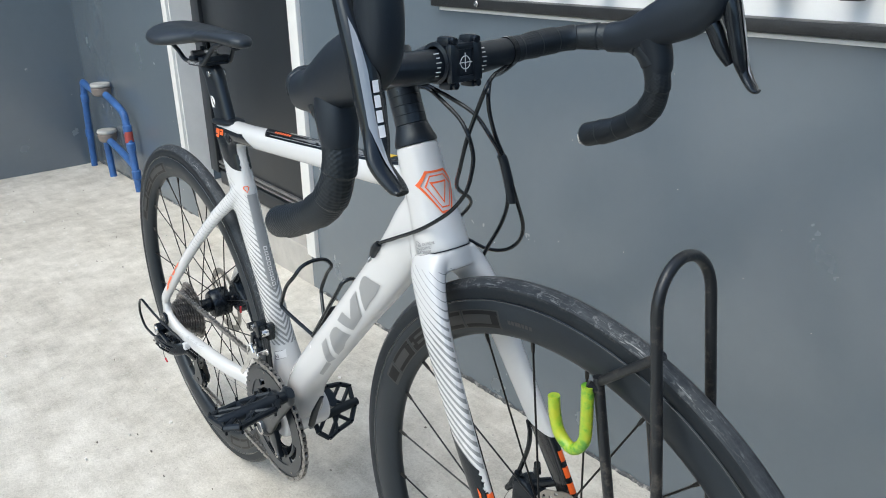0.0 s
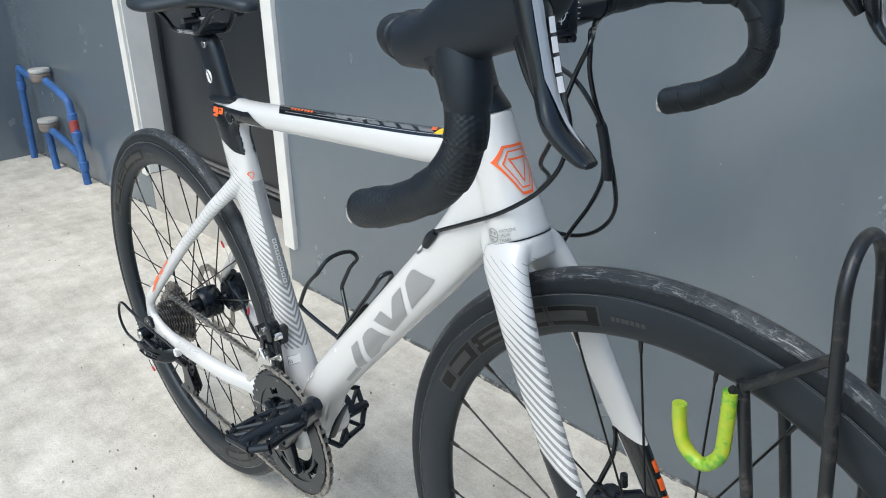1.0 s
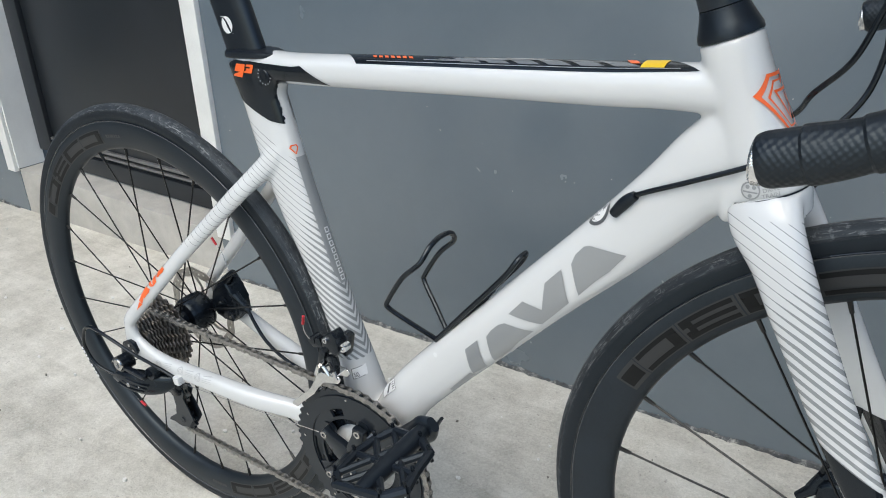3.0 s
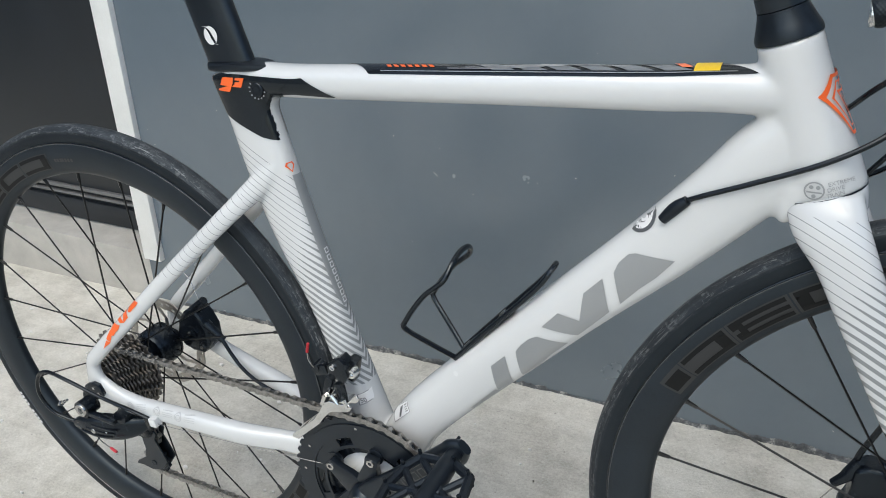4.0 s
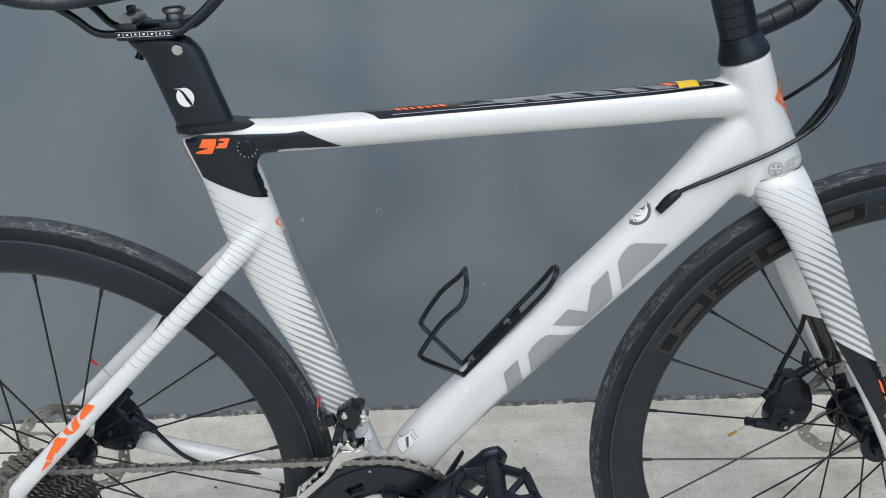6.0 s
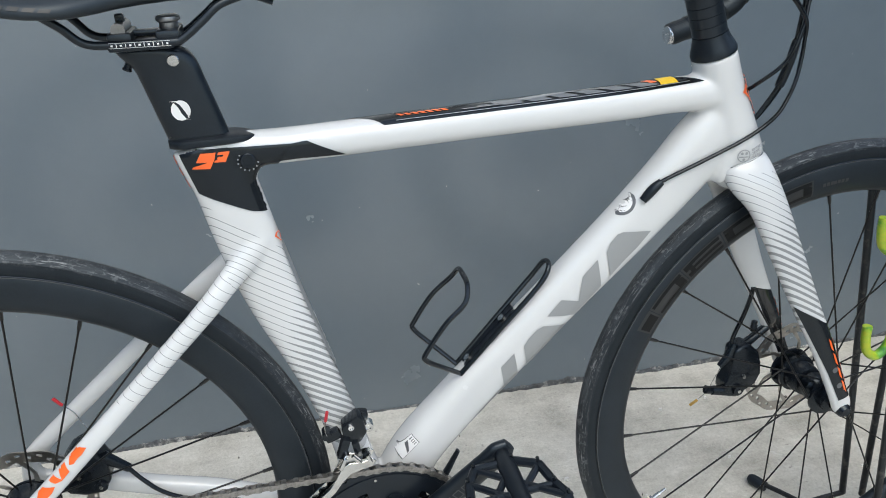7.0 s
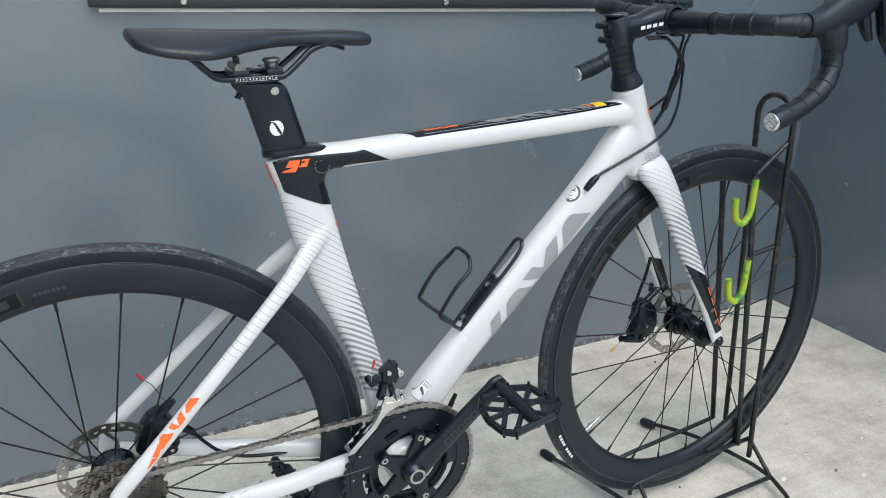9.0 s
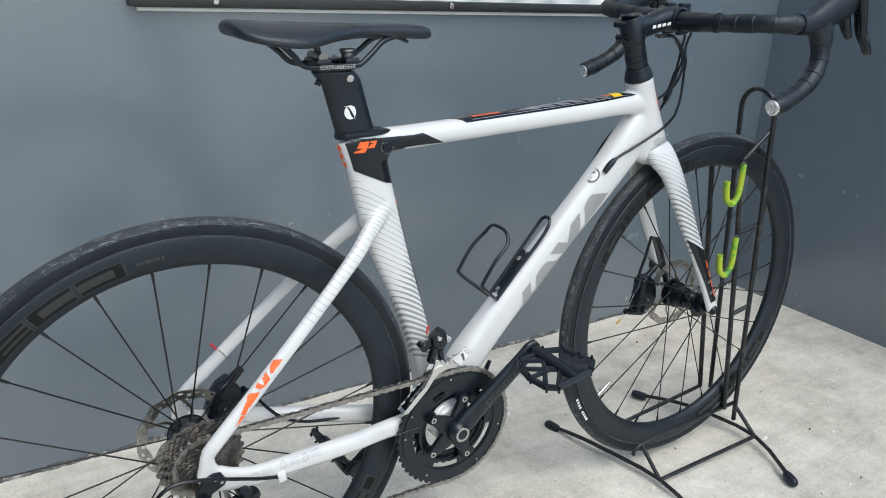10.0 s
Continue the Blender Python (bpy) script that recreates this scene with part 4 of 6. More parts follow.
S = [(0.2330, 0.7452, 0.006, 0.0046), (0.243, 0.7458, 0.0165, 0.0050), (0.263, 0.7464, 0.0185, 0.0052), (0.286, 0.7468, 0.0185, 0.0050), (0.303, 0.7464, 0.0145, 0.0036), (0.320, 0.7450, 0.003, 0.0012)]
C = cr(S, 5)
rings = []
for x, z, w, hgt in C:
    rings.append(ring(bm, V(x, 0, z), V(0, w, 0), V(0, 0, hgt), 22, 0.6))
skin(bm, rings)
part("seat_collar", bm, M_plastic, bike, "black rubber seatpost collar")

# seatpost
bm = bmesh.new()
rings = []
for z, x0, x1, w in cr([(0.745, 0.2342, 0.2895, 0.0115), (0.7528, 0.2322, 0.2875, 0.0115), (0.7889, 0.2231, 0.2778, 0.0115), (0.8052, 0.2190, 0.2734, 0.0117), (0.8149, 0.2158, 0.2709, 0.0119), (0.8239, 0.2085, 0.2668, 0.0120), (0.8300, 0.2040, 0.2605, 0.0116), (0.8335, 0.2050, 0.2525, 0.0100)], 5):
    rings.append(ring(bm, V((x0 + x1) / 2, 0, z), V((x1 - x0) / 2, 0, 0), V(0, w, 0), 36, 0.72))
skin(bm, rings)
POST = BVHTree.FromBMesh(bm)
post = part("seatpost", bm, M_satin, bike, "black aero seatpost with a white mark")
def post_mark(a0, a1, tail):
    return [(0.2497 + 0.0084 * math.cos(radians(a)), 0.7774 + 0.0092 * math.sin(radians(a))) for a in range(a0, a1, 12)] + tail


projected("decal", [post_mark(128, 300, [(0.2584, 0.7685), (0.2533, 0.7695), (0.2500, 0.7745), (0.2480, 0.7800), (0.2455, 0.7838)]), post_mark(-50, 112, [(0.2404, 0.7860), (0.2462, 0.7853), (0.2492, 0.7830), (0.2516, 0.7790), (0.2560, 0.7703)])], POST, post, M_whited, grain=0.0025, label="white rounded mark cut by a slanting line")
for k in (-1, 1):
    bm = bmesh.new()
    disc(bm, (0.2510, 0.0122 * k, 0.8217), 0.0053, -0.0022, 0.0022, 20, chamfer=0.0008)
    part("bolt", bm, M_steel, post, "round silver bolt")
bm = bmesh.new()
rod(bm, (0.214, 0, 0.822), (0.2105, 0, 0.8155), 0.0034)
rod(bm, (0.2105, 0, 0.8155), (0.2098, 0, 0.8140), 0.0042, 12)
part("bolt", bm, M_anod, post)

# saddle: padded shell, rails and clamp
saddle = bike
bm = bmesh.new()
SAD = [(0.0985, 0.8912, 0.022, 0.004), (0.104, 0.8895, 0.045, 0.0092), (0.122, 0.8868, 0.059, 0.0108), (0.150, 0.8835, 0.0655, 0.0122), (0.178, 0.8812, 0.0635, 0.0128), (0.200, 0.8802, 0.0535, 0.0125), (0.220, 0.8802, 0.042, 0.0113), (0.245, 0.8803, 0.0315, 0.0103), (0.270, 0.8797, 0.0255, 0.0096), (0.300, 0.8785, 0.0215, 0.0092), (0.333, 0.8765, 0.0195, 0.0092), (0.359, 0.8740, 0.0175, 0.0090), (0.3725, 0.8722, 0.012, 0.0070), (0.3776, 0.8710, 0.005, 0.003)]
rings = []
for x, z, w, h in cr(SAD, 6):
    vs = []
    N = 40
    for i in range(N):
        t = 2 * math.pi * i / N
        c, s = math.cos(t), math.sin(t)
        y = w * math.copysign(abs(c) ** 0.8, c)
        zz = h * (math.copysign(abs(s) ** 0.75, s) if s > 0 else -abs(s) ** 0.9)
        drop = -0.010 * (abs(y) / 0.065) ** 2 * (1 if x < 0.25 else 0.3)
        if s > 0:
            zz -= 0.004 * math.exp(-(y / 0.008) ** 2) * min(1, max(0, (x - 0.13) / 0.05)) * min(1, max(0, (0.33 - x) / 0.05))
        vs.append(bm.verts.new((x, y, z + zz + drop)))
    rings.append(vs)
skin(bm, rings)
SADDLE = BVHTree.FromBMesh(bm)
saddle = part("saddle", bm, M_saddle, bike, "slim black racing saddle", sharp=60)
projected("decal", [[(0.133 + i * 0.011, 0.879 - i * 0.0016), (0.141 + i * 0.011, 0.8778 - i * 0.0016), (0.143 + i * 0.011, 0.8805 - i * 0.0016), (0.135 + i * 0.011, 0.8817 - i * 0.0016)] for i in range(4)], SADDLE, saddle, M_rimplate, lift=0.0008)
for s in (-1, 1):
    bm = bmesh.new()
    tube(bm, [(0.156, 0.031 * s, 0.8690), (0.1708, 0.0260 * s, 0.8560), (0.1804, 0.0235 * s, 0.8455), (0.1896, 0.0225 * s, 0.8410), (0.2046, 0.0225 * s, 0.8398), (0.2525, 0.0225 * s, 0.8388), (0.2633, 0.0222 * s, 0.8408), (0.2811, 0.0195 * s, 0.8535), (0.2970, 0.0165 * s, 0.8655), (0.318, 0.012 * s, 0.8715)], 0.0036, 12)
    part("saddle_rail", bm, M_satin, saddle, "black saddle rail")
bm = bmesh.new()
box(bm, (0.2285, 0, 0.8365), (0.053, 0.050, 0.006), bev=0.0025)
box(bm, (0.2125, 0, 0.8440), (0.020, 0.046, 0.009), bev=0.003)
box(bm, (0.2515, 0, 0.8440), (0.020, 0.046, 0.009), bev=0.003)
box(bm, (0.232, 0, 0.8455), (0.030, 0.012, 0.005), bev=0.002)
part("saddle_clamp", bm, M_satin, saddle, "black two-bolt rail clamp")
M_dull = grained("dull_steel", (0.25, 0.25, 0.25), 0.35, 0.2, 40, metal=0.9)
bm = bmesh.new()
rod(bm, (0.2122, -0.020, 0.8505), (0.2122, 0.020, 0.8505), 0.0060, 16)
bb = part("clamp_barrel", bm, M_dull, saddle, "grey steel clamp barrel")
bm = bmesh.new()
box(bm, (0.2126, 0, 0.8585), (0.007, 0.008, 0.007), bev=0.0012)
part("bolt_cap", bm, M_anod, bb)
bm = bmesh.new()
lathe(bm, [(0.0001, 0.8470), (0.0078, 0.8470), (0.0082, 0.8478), (0.0078, 0.8530), (0.0100, 0.8545), (0.0104, 0.8560), (0.0098, 0.8580), (0.0080, 0.8590), (0.0001, 0.8592)], (0.2521, -0.004, 0), 24, axis="z")
part("clamp_nut", bm, M_dull, saddle, "flanged grey steel thumb nut")
bm = bmesh.new()
for i in range(13):
    box(bm, (0.2062 + i * 0.0037, -0.0262, 0.8395 - 0.00008 * i), (0.0005 if i % 2 else 0.0017, 0.0005, 0.0030 if i % 2 else 0.0014))
for z in (-0.0021, 0.0021):
    box(bm, (0.2284, -0.0261, 0.8391 + z), (0.049, 0.0005, 0.00025), ry(1.1))
part("rail_scale", bm, M_whited, saddle, "white rail markings")
bm = bmesh.new()
planar(bm, [(0.322, 0.8700, 0, 0.0030, 0.0085), (0.333, 0.8665, 0, 0.0026, 0.0075), (0.342, 0.8625, 0, 0.0022, 0.0055)], n=16)
part("nose_clip", bm, M_plastic, saddle, "small black rail clip under the nose")

# fork: crown and two blades
bm = bmesh.new()
planar(bm, [(0.8187, 0.6680, 0, 0.0310, 0.0300), (0.8225, 0.657, 0, 0.030, 0.0325), (0.829, 0.644, 0, 0.026, 0.0330)], n=28, e=0.9)
for s in (1, -1):
    planar(bm, mirrored([(0.8200, 0.664, -0.018, 0.0270, 0.0135), (0.8250, 0.650, -0.027, 0.0268, 0.014), (0.8400, 0.624, -0.037, 0.0222, 0.0125), (0.8590, 0.583, -0.044, 0.0203, 0.0105), (0.898, 0.500, -0.051, 0.0174, 0.0088), (0.936, 0.425, -0.055, 0.0145, 0.0078), (0.966, 0.360, -0.0575, 0.0130, 0.0070), (0.976, 0.338, -0.058, 0.0135, 0.0065), (0.979, 0.326, -0.058, 0.009, 0.006)], s), n=22)
bm = fused(bm, 0.0018, 20)
FORK = BVHTree.FromBMesh(bm)
fork = part("fork", bm, M_fork, bike, "white carbon fork with grey pinstripes", sharp=180)
for s in (-1, 1):
    projected("decal", [[(0.8830, 0.4935), (0.9350, 0.4620), (0.962, 0.398), (0.983, 0.3555), (0.9645, 0.3505), (0.9420, 0.394), (0.9150, 0.440)]], FORK, fork, M_black, s, label="black panel near the axle")
    projected("decal", [[(0.9335 + 0.0095 * i, 0.4455 - 0.021 * i), (0.9385 + 0.0095 * i, 0.4405 - 0.021 * i), (0.9450 + 0.0095 * i, 0.425 - 0.021 * i), (0.9400 + 0.0095 * i, 0.430 - 0.021 * i)] for i in range(4)], FORK, fork, M_orange, s, 0.0016, label="orange blocks", grain=0.0025)
for i, k in itertools.product(range(4), (-1, 1)):
    from_front("decal", [[(0.0515 * k, 0.440 - 0.018 * i), (0.0585 * k, 0.440 - 0.018 * i), (0.0590 * k, 0.428 - 0.018 * i), (0.0520 * k, 0.428 - 0.018 * i)]], M_orange, tree=FORK, parent=fork, label="orange block")
projected("badge", [ring_poly((0.951, 0.398), 0.004), ring_poly((0.961, 0.374), 0.004)], FORK, fork, M_dgrey, lift=0.0011)
# seam between frame and fork
bm = bmesh.new()
c, ax = V(0.8187, 0, 0.6680), V(-0.309, 0, 0.951)
vs = ring(bm, c, V(0.951, 0, 0.309) * 0.0316, V(0, 0.0306, 0), 40, 0.95)
us = ring(bm, c + ax * 0.0014, V(0.951, 0, 0.309) * 0.0316, V(0, 0.0306, 0), 40, 0.95)
skin(bm, [vs, us], cap=False)
part("crown_seam", bm, M_plastic, bike)

# headset cone, spacers, stem
AX = V(-0.309, 0, 0.951)
HT = V(0.7815, 0, 0.782)
bm = bmesh.new()
def on_axis(d, r, n=32):
    c = HT + AX * d
    return ring(bm, c, V(0.951, 0, 0.309) * r, V(0, r, 0), n, 1.0)


skin(bm, [on_axis(0.0, 0.0238), on_axis(0.004, 0.0238), on_axis(0.010, 0.0215), on_axis(0.019, 0.0185), on_axis(0.022, 0.0180)])
part("headset_cone", bm, M_plastic, bike, "black headset cone")
for i in range(4):
    bm = bmesh.new()
    d = 0.0225 + i * 0.0102
    skin(bm, [on_axis(d, 0.0174), on_axis(d + 0.0003, 0.0178), on_axis(d + 0.0098, 0.0178), on_axis(d + 0.0101, 0.0174)])
    part("spacer", bm, M_satin, bike, "thin black headset spacer")
STEM0, STEM1 = HT + AX * 0.084, V(0.846, 0, 0.8745)
bm = bmesh.new()
skin(bm, [on_axis(0.0635, 0.0185), on_axis(0.0645, 0.0195), on_axis(0.103, 0.0195), on_axis(0.1045, 0.0185)])
planar(bm, [(STEM0.x + 0.004, STEM0.z, 0, 0.0175, 0.016), (STEM0.x + 0.035, STEM0.z + 0.004, 0, 0.0165, 0.0165), (STEM1.x - 0.025, STEM1.z - 0.001, 0, 0.0175, 0.019), (STEM1.x - 0.008, STEM1.z, 0, 0.0205, 0.0215)], n=26, e=0.8)
lathe(bm, [(0.0165, -0.0225), (0.0205, -0.0215), (0.0205, 0.0215), (0.0165, 0.0225)], STEM1, 30)
STEMT = BVHTree.FromBMesh(bm)
stem = part("stem", bm, M_satin, bike, "satin black alloy stem")
projected("decal", [[(0.785 + i * 0.0105, 0.862 + i * 0.0012), (0.7925 + i * 0.0105, 0.863 + i * 0.0012), (0.7925 + i * 0.0105, 0.868 + i * 0.0012), (0.785 + i * 0.0105, 0.867 + i * 0.0012)] for i in range(4)], STEMT, stem, M_whited, label="white blocks")
bm = bmesh.new()
disc(bm, HT + AX * 0.1045, 0.016, 0, 0.003, 24, axis="z", chamfer=0.001)
part("top_cap", bm, M_anod, stem)
for d in (0.073, 0.094):
    bm = bmesh.new()
    c = HT + AX * d
    rod(bm, c + V(-0.022, -0.012, -0.002), c + V(-0.022, 0.012, -0.002), 0.0052, 14)
    rod(bm, c + V(-0.022, -0.0145, -0.002), c + V(-0.022, -0.012, -0.002), 0.0036, 10)
    part("clamp_boss", bm, M_anod, stem, "black pinch bolt at the back of the stem")
# face plate with bolts and white scale
bm = bmesh.new()
for y in (-0.0148, 0.0148):
    box(bm, STEM1 + V(0.0190, y, 0), (0.009, 0.0115, 0.038), bev=0.0032)
for z in (-0.0155, 0.0155):
    box(bm, STEM1 + V(0.0180, 0, z), (0.008, 0.022, 0.0065), bev=0.0025)
box(bm, STEM1 + V(0.0170, 0, 0), (0.007, 0.022, 0.028))
for y in (-0.0145, 0.0145):
    for z in (-0.021, 0.021):
        box(bm, STEM1 + V(0.010, y, z), (0.018, 0.011, 0.009), bev=0.003)
part("face_plate", bm, M_satin, stem)
for y in (-0.0145, 0.0145):
    for z in (-0.021, 0.021):
        bm = bmesh.new()
        rod(bm, STEM1 + V(0.016, y, z), STEM1 + V(0.0235, y, z), 0.0036, 12)
        part("bolt", bm, M_anod, stem)
bm = bmesh.new()
lathe(bm, [(0.0058, 0.0204), (0.0066, 0.0204), (0.0066, 0.0208), (0.0058, 0.0208)], STEM1, 24, True, axis="x")
box(bm, STEM1 + V(0.0206, 0, 0), (0.0004, 0.018, 0.0008))
box(bm, STEM1 + V(0.0206, 0, 0), (0.0004, 0.0008, 0.018))
for i in range(6):
    for y in (-0.030, 0.030):
        a = radians(-40 + 16 * i)
        box(bm, STEM1 + V(0.0164 * math.cos(a), y, 0.0164 * math.sin(a)), (0.0007, 0.006 if i % 2 else 0.004, 0.0008), ry(-math.degrees(a)))
part("decal", bm, M_whited, stem, "white cross-hair and scale marks")

# handlebar with wrapped tape
def bar_path(s):
    return [(x + (0.004 if s < 0 and y < -0.12 else 0.0), y * (0.944 if s > 0 else 0.921), z) for x, y, z in [(0.842, 0, 0.873), (0.842, 0.05 * s, 0.8735), (0.843, 0.10 * s, 0.876), (0.846, 0.15 * s, 0.879), (0.858, 0.185 * s, 0.8805), (0.888, 0.203 * s, 0.8805), (0.920, 0.209 * s, 0.877), (0.940, 0.212 * s, 0.863), (0.9475, 0.215 * s, 0.838), (0.943, 0.218 * s, 0.817), (0.930, 0.220 * s, 0.7985), (0.908, 0.222 * s, 0.7845), (0.880, 0.223 * s, 0.7730), (0.842, 0.2225 * s, 0.7625)]]


bm = bmesh.new()
for s in (-1, 1):
    tube(bm, bar_path(s)[:5], [0.0158, 0.0158, 0.0135, 0.012, 0.012], 20)
handlebar = part("handlebar", bm, M_satin, bike, "black drop handlebar")
for s in (-1, 1):
    P = cr(bar_path(s)[1:], 24)
    d = np.concatenate([[0], np.cumsum(np.linalg.norm(np.diff(P, axis=0), axis=1))])
    pitch = 0.026
    step = 0.0016
    L = np.arange(0.036, d[-1], step)
    Q = np.stack([np.interp(L, d, P[:, i]) for i in range(3)], 1)
    ph = (L % pitch) / pitch
    R = 0.0134 + 0.0011 * ph + 0.0005 * np.sin(L * 90)
    R[:4] = [0.0122, 0.0126, 0.0130, 0.0132]
    R[-3:] = [0.0140, 0.0136, 0.0126]
    bm = bmesh.new()
    tube(bm, [tuple(p) for p in Q], list(R), 22, raw=True)
    part("bar_tape", bm, M_tape, handlebar, "black wrapped and dimpled bar tape", sharp=28)
    e = Vector(P[-1])
    bm = bmesh.new()
    disc(bm, (0, 0, 0), 0.0122, -0.0030, 0.004, 24, axis="x", chamfer=0.0015)
    pl = part("end_plug", bm, M_plug, handlebar, "shiny chrome bar end plug")
    pl.location = e
    bm = bmesh.new()
    tube(bm, [tuple(Q[2] + (Q[0] - Q[2]) * 1.2), tuple(Q[4])], 0.0152, 20, 1, raw=True)
    part("tape_band", bm, M_cable, handlebar)

# brake hoods and levers
for s in (-1, 1):
    bm = bmesh.new()
    secs = [(0.892, 0.880, 0.2065, 0.0172, 0.0168), (0.899, 0.8802, 0.207, 0.0176, 0.0172), (0.918, 0.8825, 0.209, 0.0195, 0.0180), (0.938, 0.8895, 0.211, 0.0228, 0.0188), (0.962, 0.899, 0.212, 0.0262, 0.0192), (0.986, 0.9075, 0.213, 0.0268, 0.0187), (1.004, 0.917, 0.214, 0.0215, 0.0180), (1.012, 0.941, 0.2145, 0.0190, 0.0165), (1.013, 0.966, 0.2145, 0.0165, 0.0150), (1.012, 0.981, 0.2145, 0.010, 0.010)]
    sx, sy = (0.0, 0.0) if s > 0 else (0.004, -0.005)
    planar(bm, [(x + sx, z, (y - 0.0125 + sy) * s, h * 0.92, w * 0.92) for x, z, y, h, w in secs], n=28, e=0.85)
    planar(bm, [(0.942 + sx, 0.882, (0.1985 + sy) * s, 0.0170, 0.0165), (0.9465 + sx, 0.866, (0.2015 + sy) * s, 0.0160, 0.0155), (0.9480 + sx, 0.852, (0.2028 + sy) * s, 0.0150, 0.0148), (0.9480 + sx, 0.845, (0.2030 + sy) * s, 0.0136, 0.0136)], n=24, e=0.95)
    hood = part("brake_hood", bm, M_rubber, bike, "black rubber brake hood", sharp=50)
    tip = V(1.054, 0.217 * s, 0.831)
    bm = bmesh.new()
    lx, ly = (0.004, 0.004) if s > 0 else (-0.006, 0.004)
    pts = [V(x + lx * k, (y + ly * k) * s, z) for x, y, z, k in ((0.993, 0.2035, 0.972, 1), (1.004, 0.2048, 0.948, 1), (1.017, 0.2066, 0.918, 1), (1.024, 0.2092, 0.890, 0.9), (1.030, 0.2115, 0.865, 0.7))] + [tip + V(-0.018 + lx * 0.3, (0.001 + ly * 0.3) * s, 0.017)] + [tip + V(-0.006, 0, 0.003), tip]
    dim = [(0.007, 0.007), (0.0110, 0.0095), (0.0120, 0.0110), (0.0105, 0.0105), (0.0095, 0.0095), (0.0075, 0.0085), (0.0055, 0.0075), (0.003, 0.005)]
    rings = []
    C = cr([(*p, a, b) for p, (a, b) in zip(pts, dim)], 6)
    for i, q in enumerate(C):
        t = (Vector(C[min(i + 1, len(C) - 1)][:3]) - Vector(C[max(i - 1, 0)][:3])).normalized()
        side = V(0, 1, 0)
        nrm = t.cross(side).normalized()
        side = nrm.cross(t).normalized()
        rings.append(ring(bm, Vector(q[:3]), nrm * q[3] * 0.65, side * q[4], 18, 0.8))
    skin(bm, rings)
    bm.normal_update()
    LV = BVHTree.FromBMesh(bm)
    lever = part("brake_lever", bm, M_black, hood, "glossy black brake lever")
    for i in range(4 if s < 0 else 0):
        c0, c1 = 0.2092 + ly + 0.0010 * i, 0.2100 + ly + 0.0010 * i
        from_front("decal", [[((c0 + d) * s, 0.9000 - 0.0094 * i) for d in (-0.0046, 0.0)] + [((c1 + d) * s, 0.8924 - 0.0094 * i) for d in (0.0, -0.0046)]], M_whited, 0.0017, tree=LV, parent=lever, label="white block on the lever")
    # silver strip that also paints the highlight down the lever; on the far lever only that
    from_front("decal", [[(y * s, z) for y, z in ((0.2125 + ly, 0.940), (0.2150 + ly, 0.920), (0.2158 + ly, 0.900), (0.2172 + ly, 0.872), (0.2182, 0.848), (0.2160, 0.838), (0.2130 + ly, 0.858), (0.2112 + ly, 0.885), (0.2100 + ly, 0.905), (0.2110 + ly, 0.930))]], M_strip, tree=LV, parent=lever, label="pale grey strip with painted-in highlight")
    bm = bmesh.new()
    disc(bm, (1.002 + sx, 0.2165 * s + sx * 3.0, 0.936), 0.0034, -0.003, 0.003, 14, chamfer=0.0008)
    part("pivot_pin", bm, M_steel, hood)
    bm = bmesh.new()
    pd = 0.010 if s > 0 else 0.0
    planar(bm, [(0.989 + pd, 0.905, (0.1945 + pd) * s, 0.008, 0.0100), (0.998 + pd, 0.892, (0.1970 + pd) * s, 0.008, 0.0095), (1.006 + pd, 0.872, (0.1995 + pd) * s, 0.0070, 0.0080), (1.014 + pd, 0.856, (0.2030 + pd) * s, 0.0045, 0.005)], n=18)
    part("shift_paddle", bm, M_black, hood, "glossy black shift paddle")

# ---- wheels ----
RIM = [(0.3165, 0.0098), (0.3125, 0.0118), (0.3060, 0.0128), (0.2960, 0.0131), (0.2860, 0.0118), (0.2780, 0.0090), (0.2728, 0.0052), (0.2710, 0.0)]
TYRE = [(0.3125, 0.0112), (0.3155, 0.0116), (0.3195, 0.0121), (0.3235, 0.0121), (0.3268, 0.0110), (0.3272, 0.01115), (0.3302, 0.0090), (0.3328, 0.0062), (0.3343, 0.0032), (0.3348, 0.0)]


def both(prof):
    return prof + [(r, -y) for r, y in reversed(prof[:-1])]


def rim_y(r):
    p = sorted(RIM)
    return float(np.interp(r, [a for a, b in p], [b for a, b in p]))


def rim_patch(bm, a0, a1, r0, r1, side, lift=0.0007):
    n, k = max(3, int((a1 - a0) / 1.2)), 4
    g = [[bm.verts.new(((r0 + (r1 - r0) * j / k) * math.cos(radians(a0 + (a1 - a0) * i / n)), side * (rim_y(r0 + (r1 - r0) * j / k) + lift), (r0 + (r1 - r0) * j / k) * math.sin(radians(a0 + (a1 - a0) * i / n)))) for j in range(k + 1)] for i in range(n + 1)]
    for i in range(n):
        for j in range(k):
            bm.faces.new((g[i][j], g[i + 1][j], g[i + 1][j + 1], g[i][j + 1]))


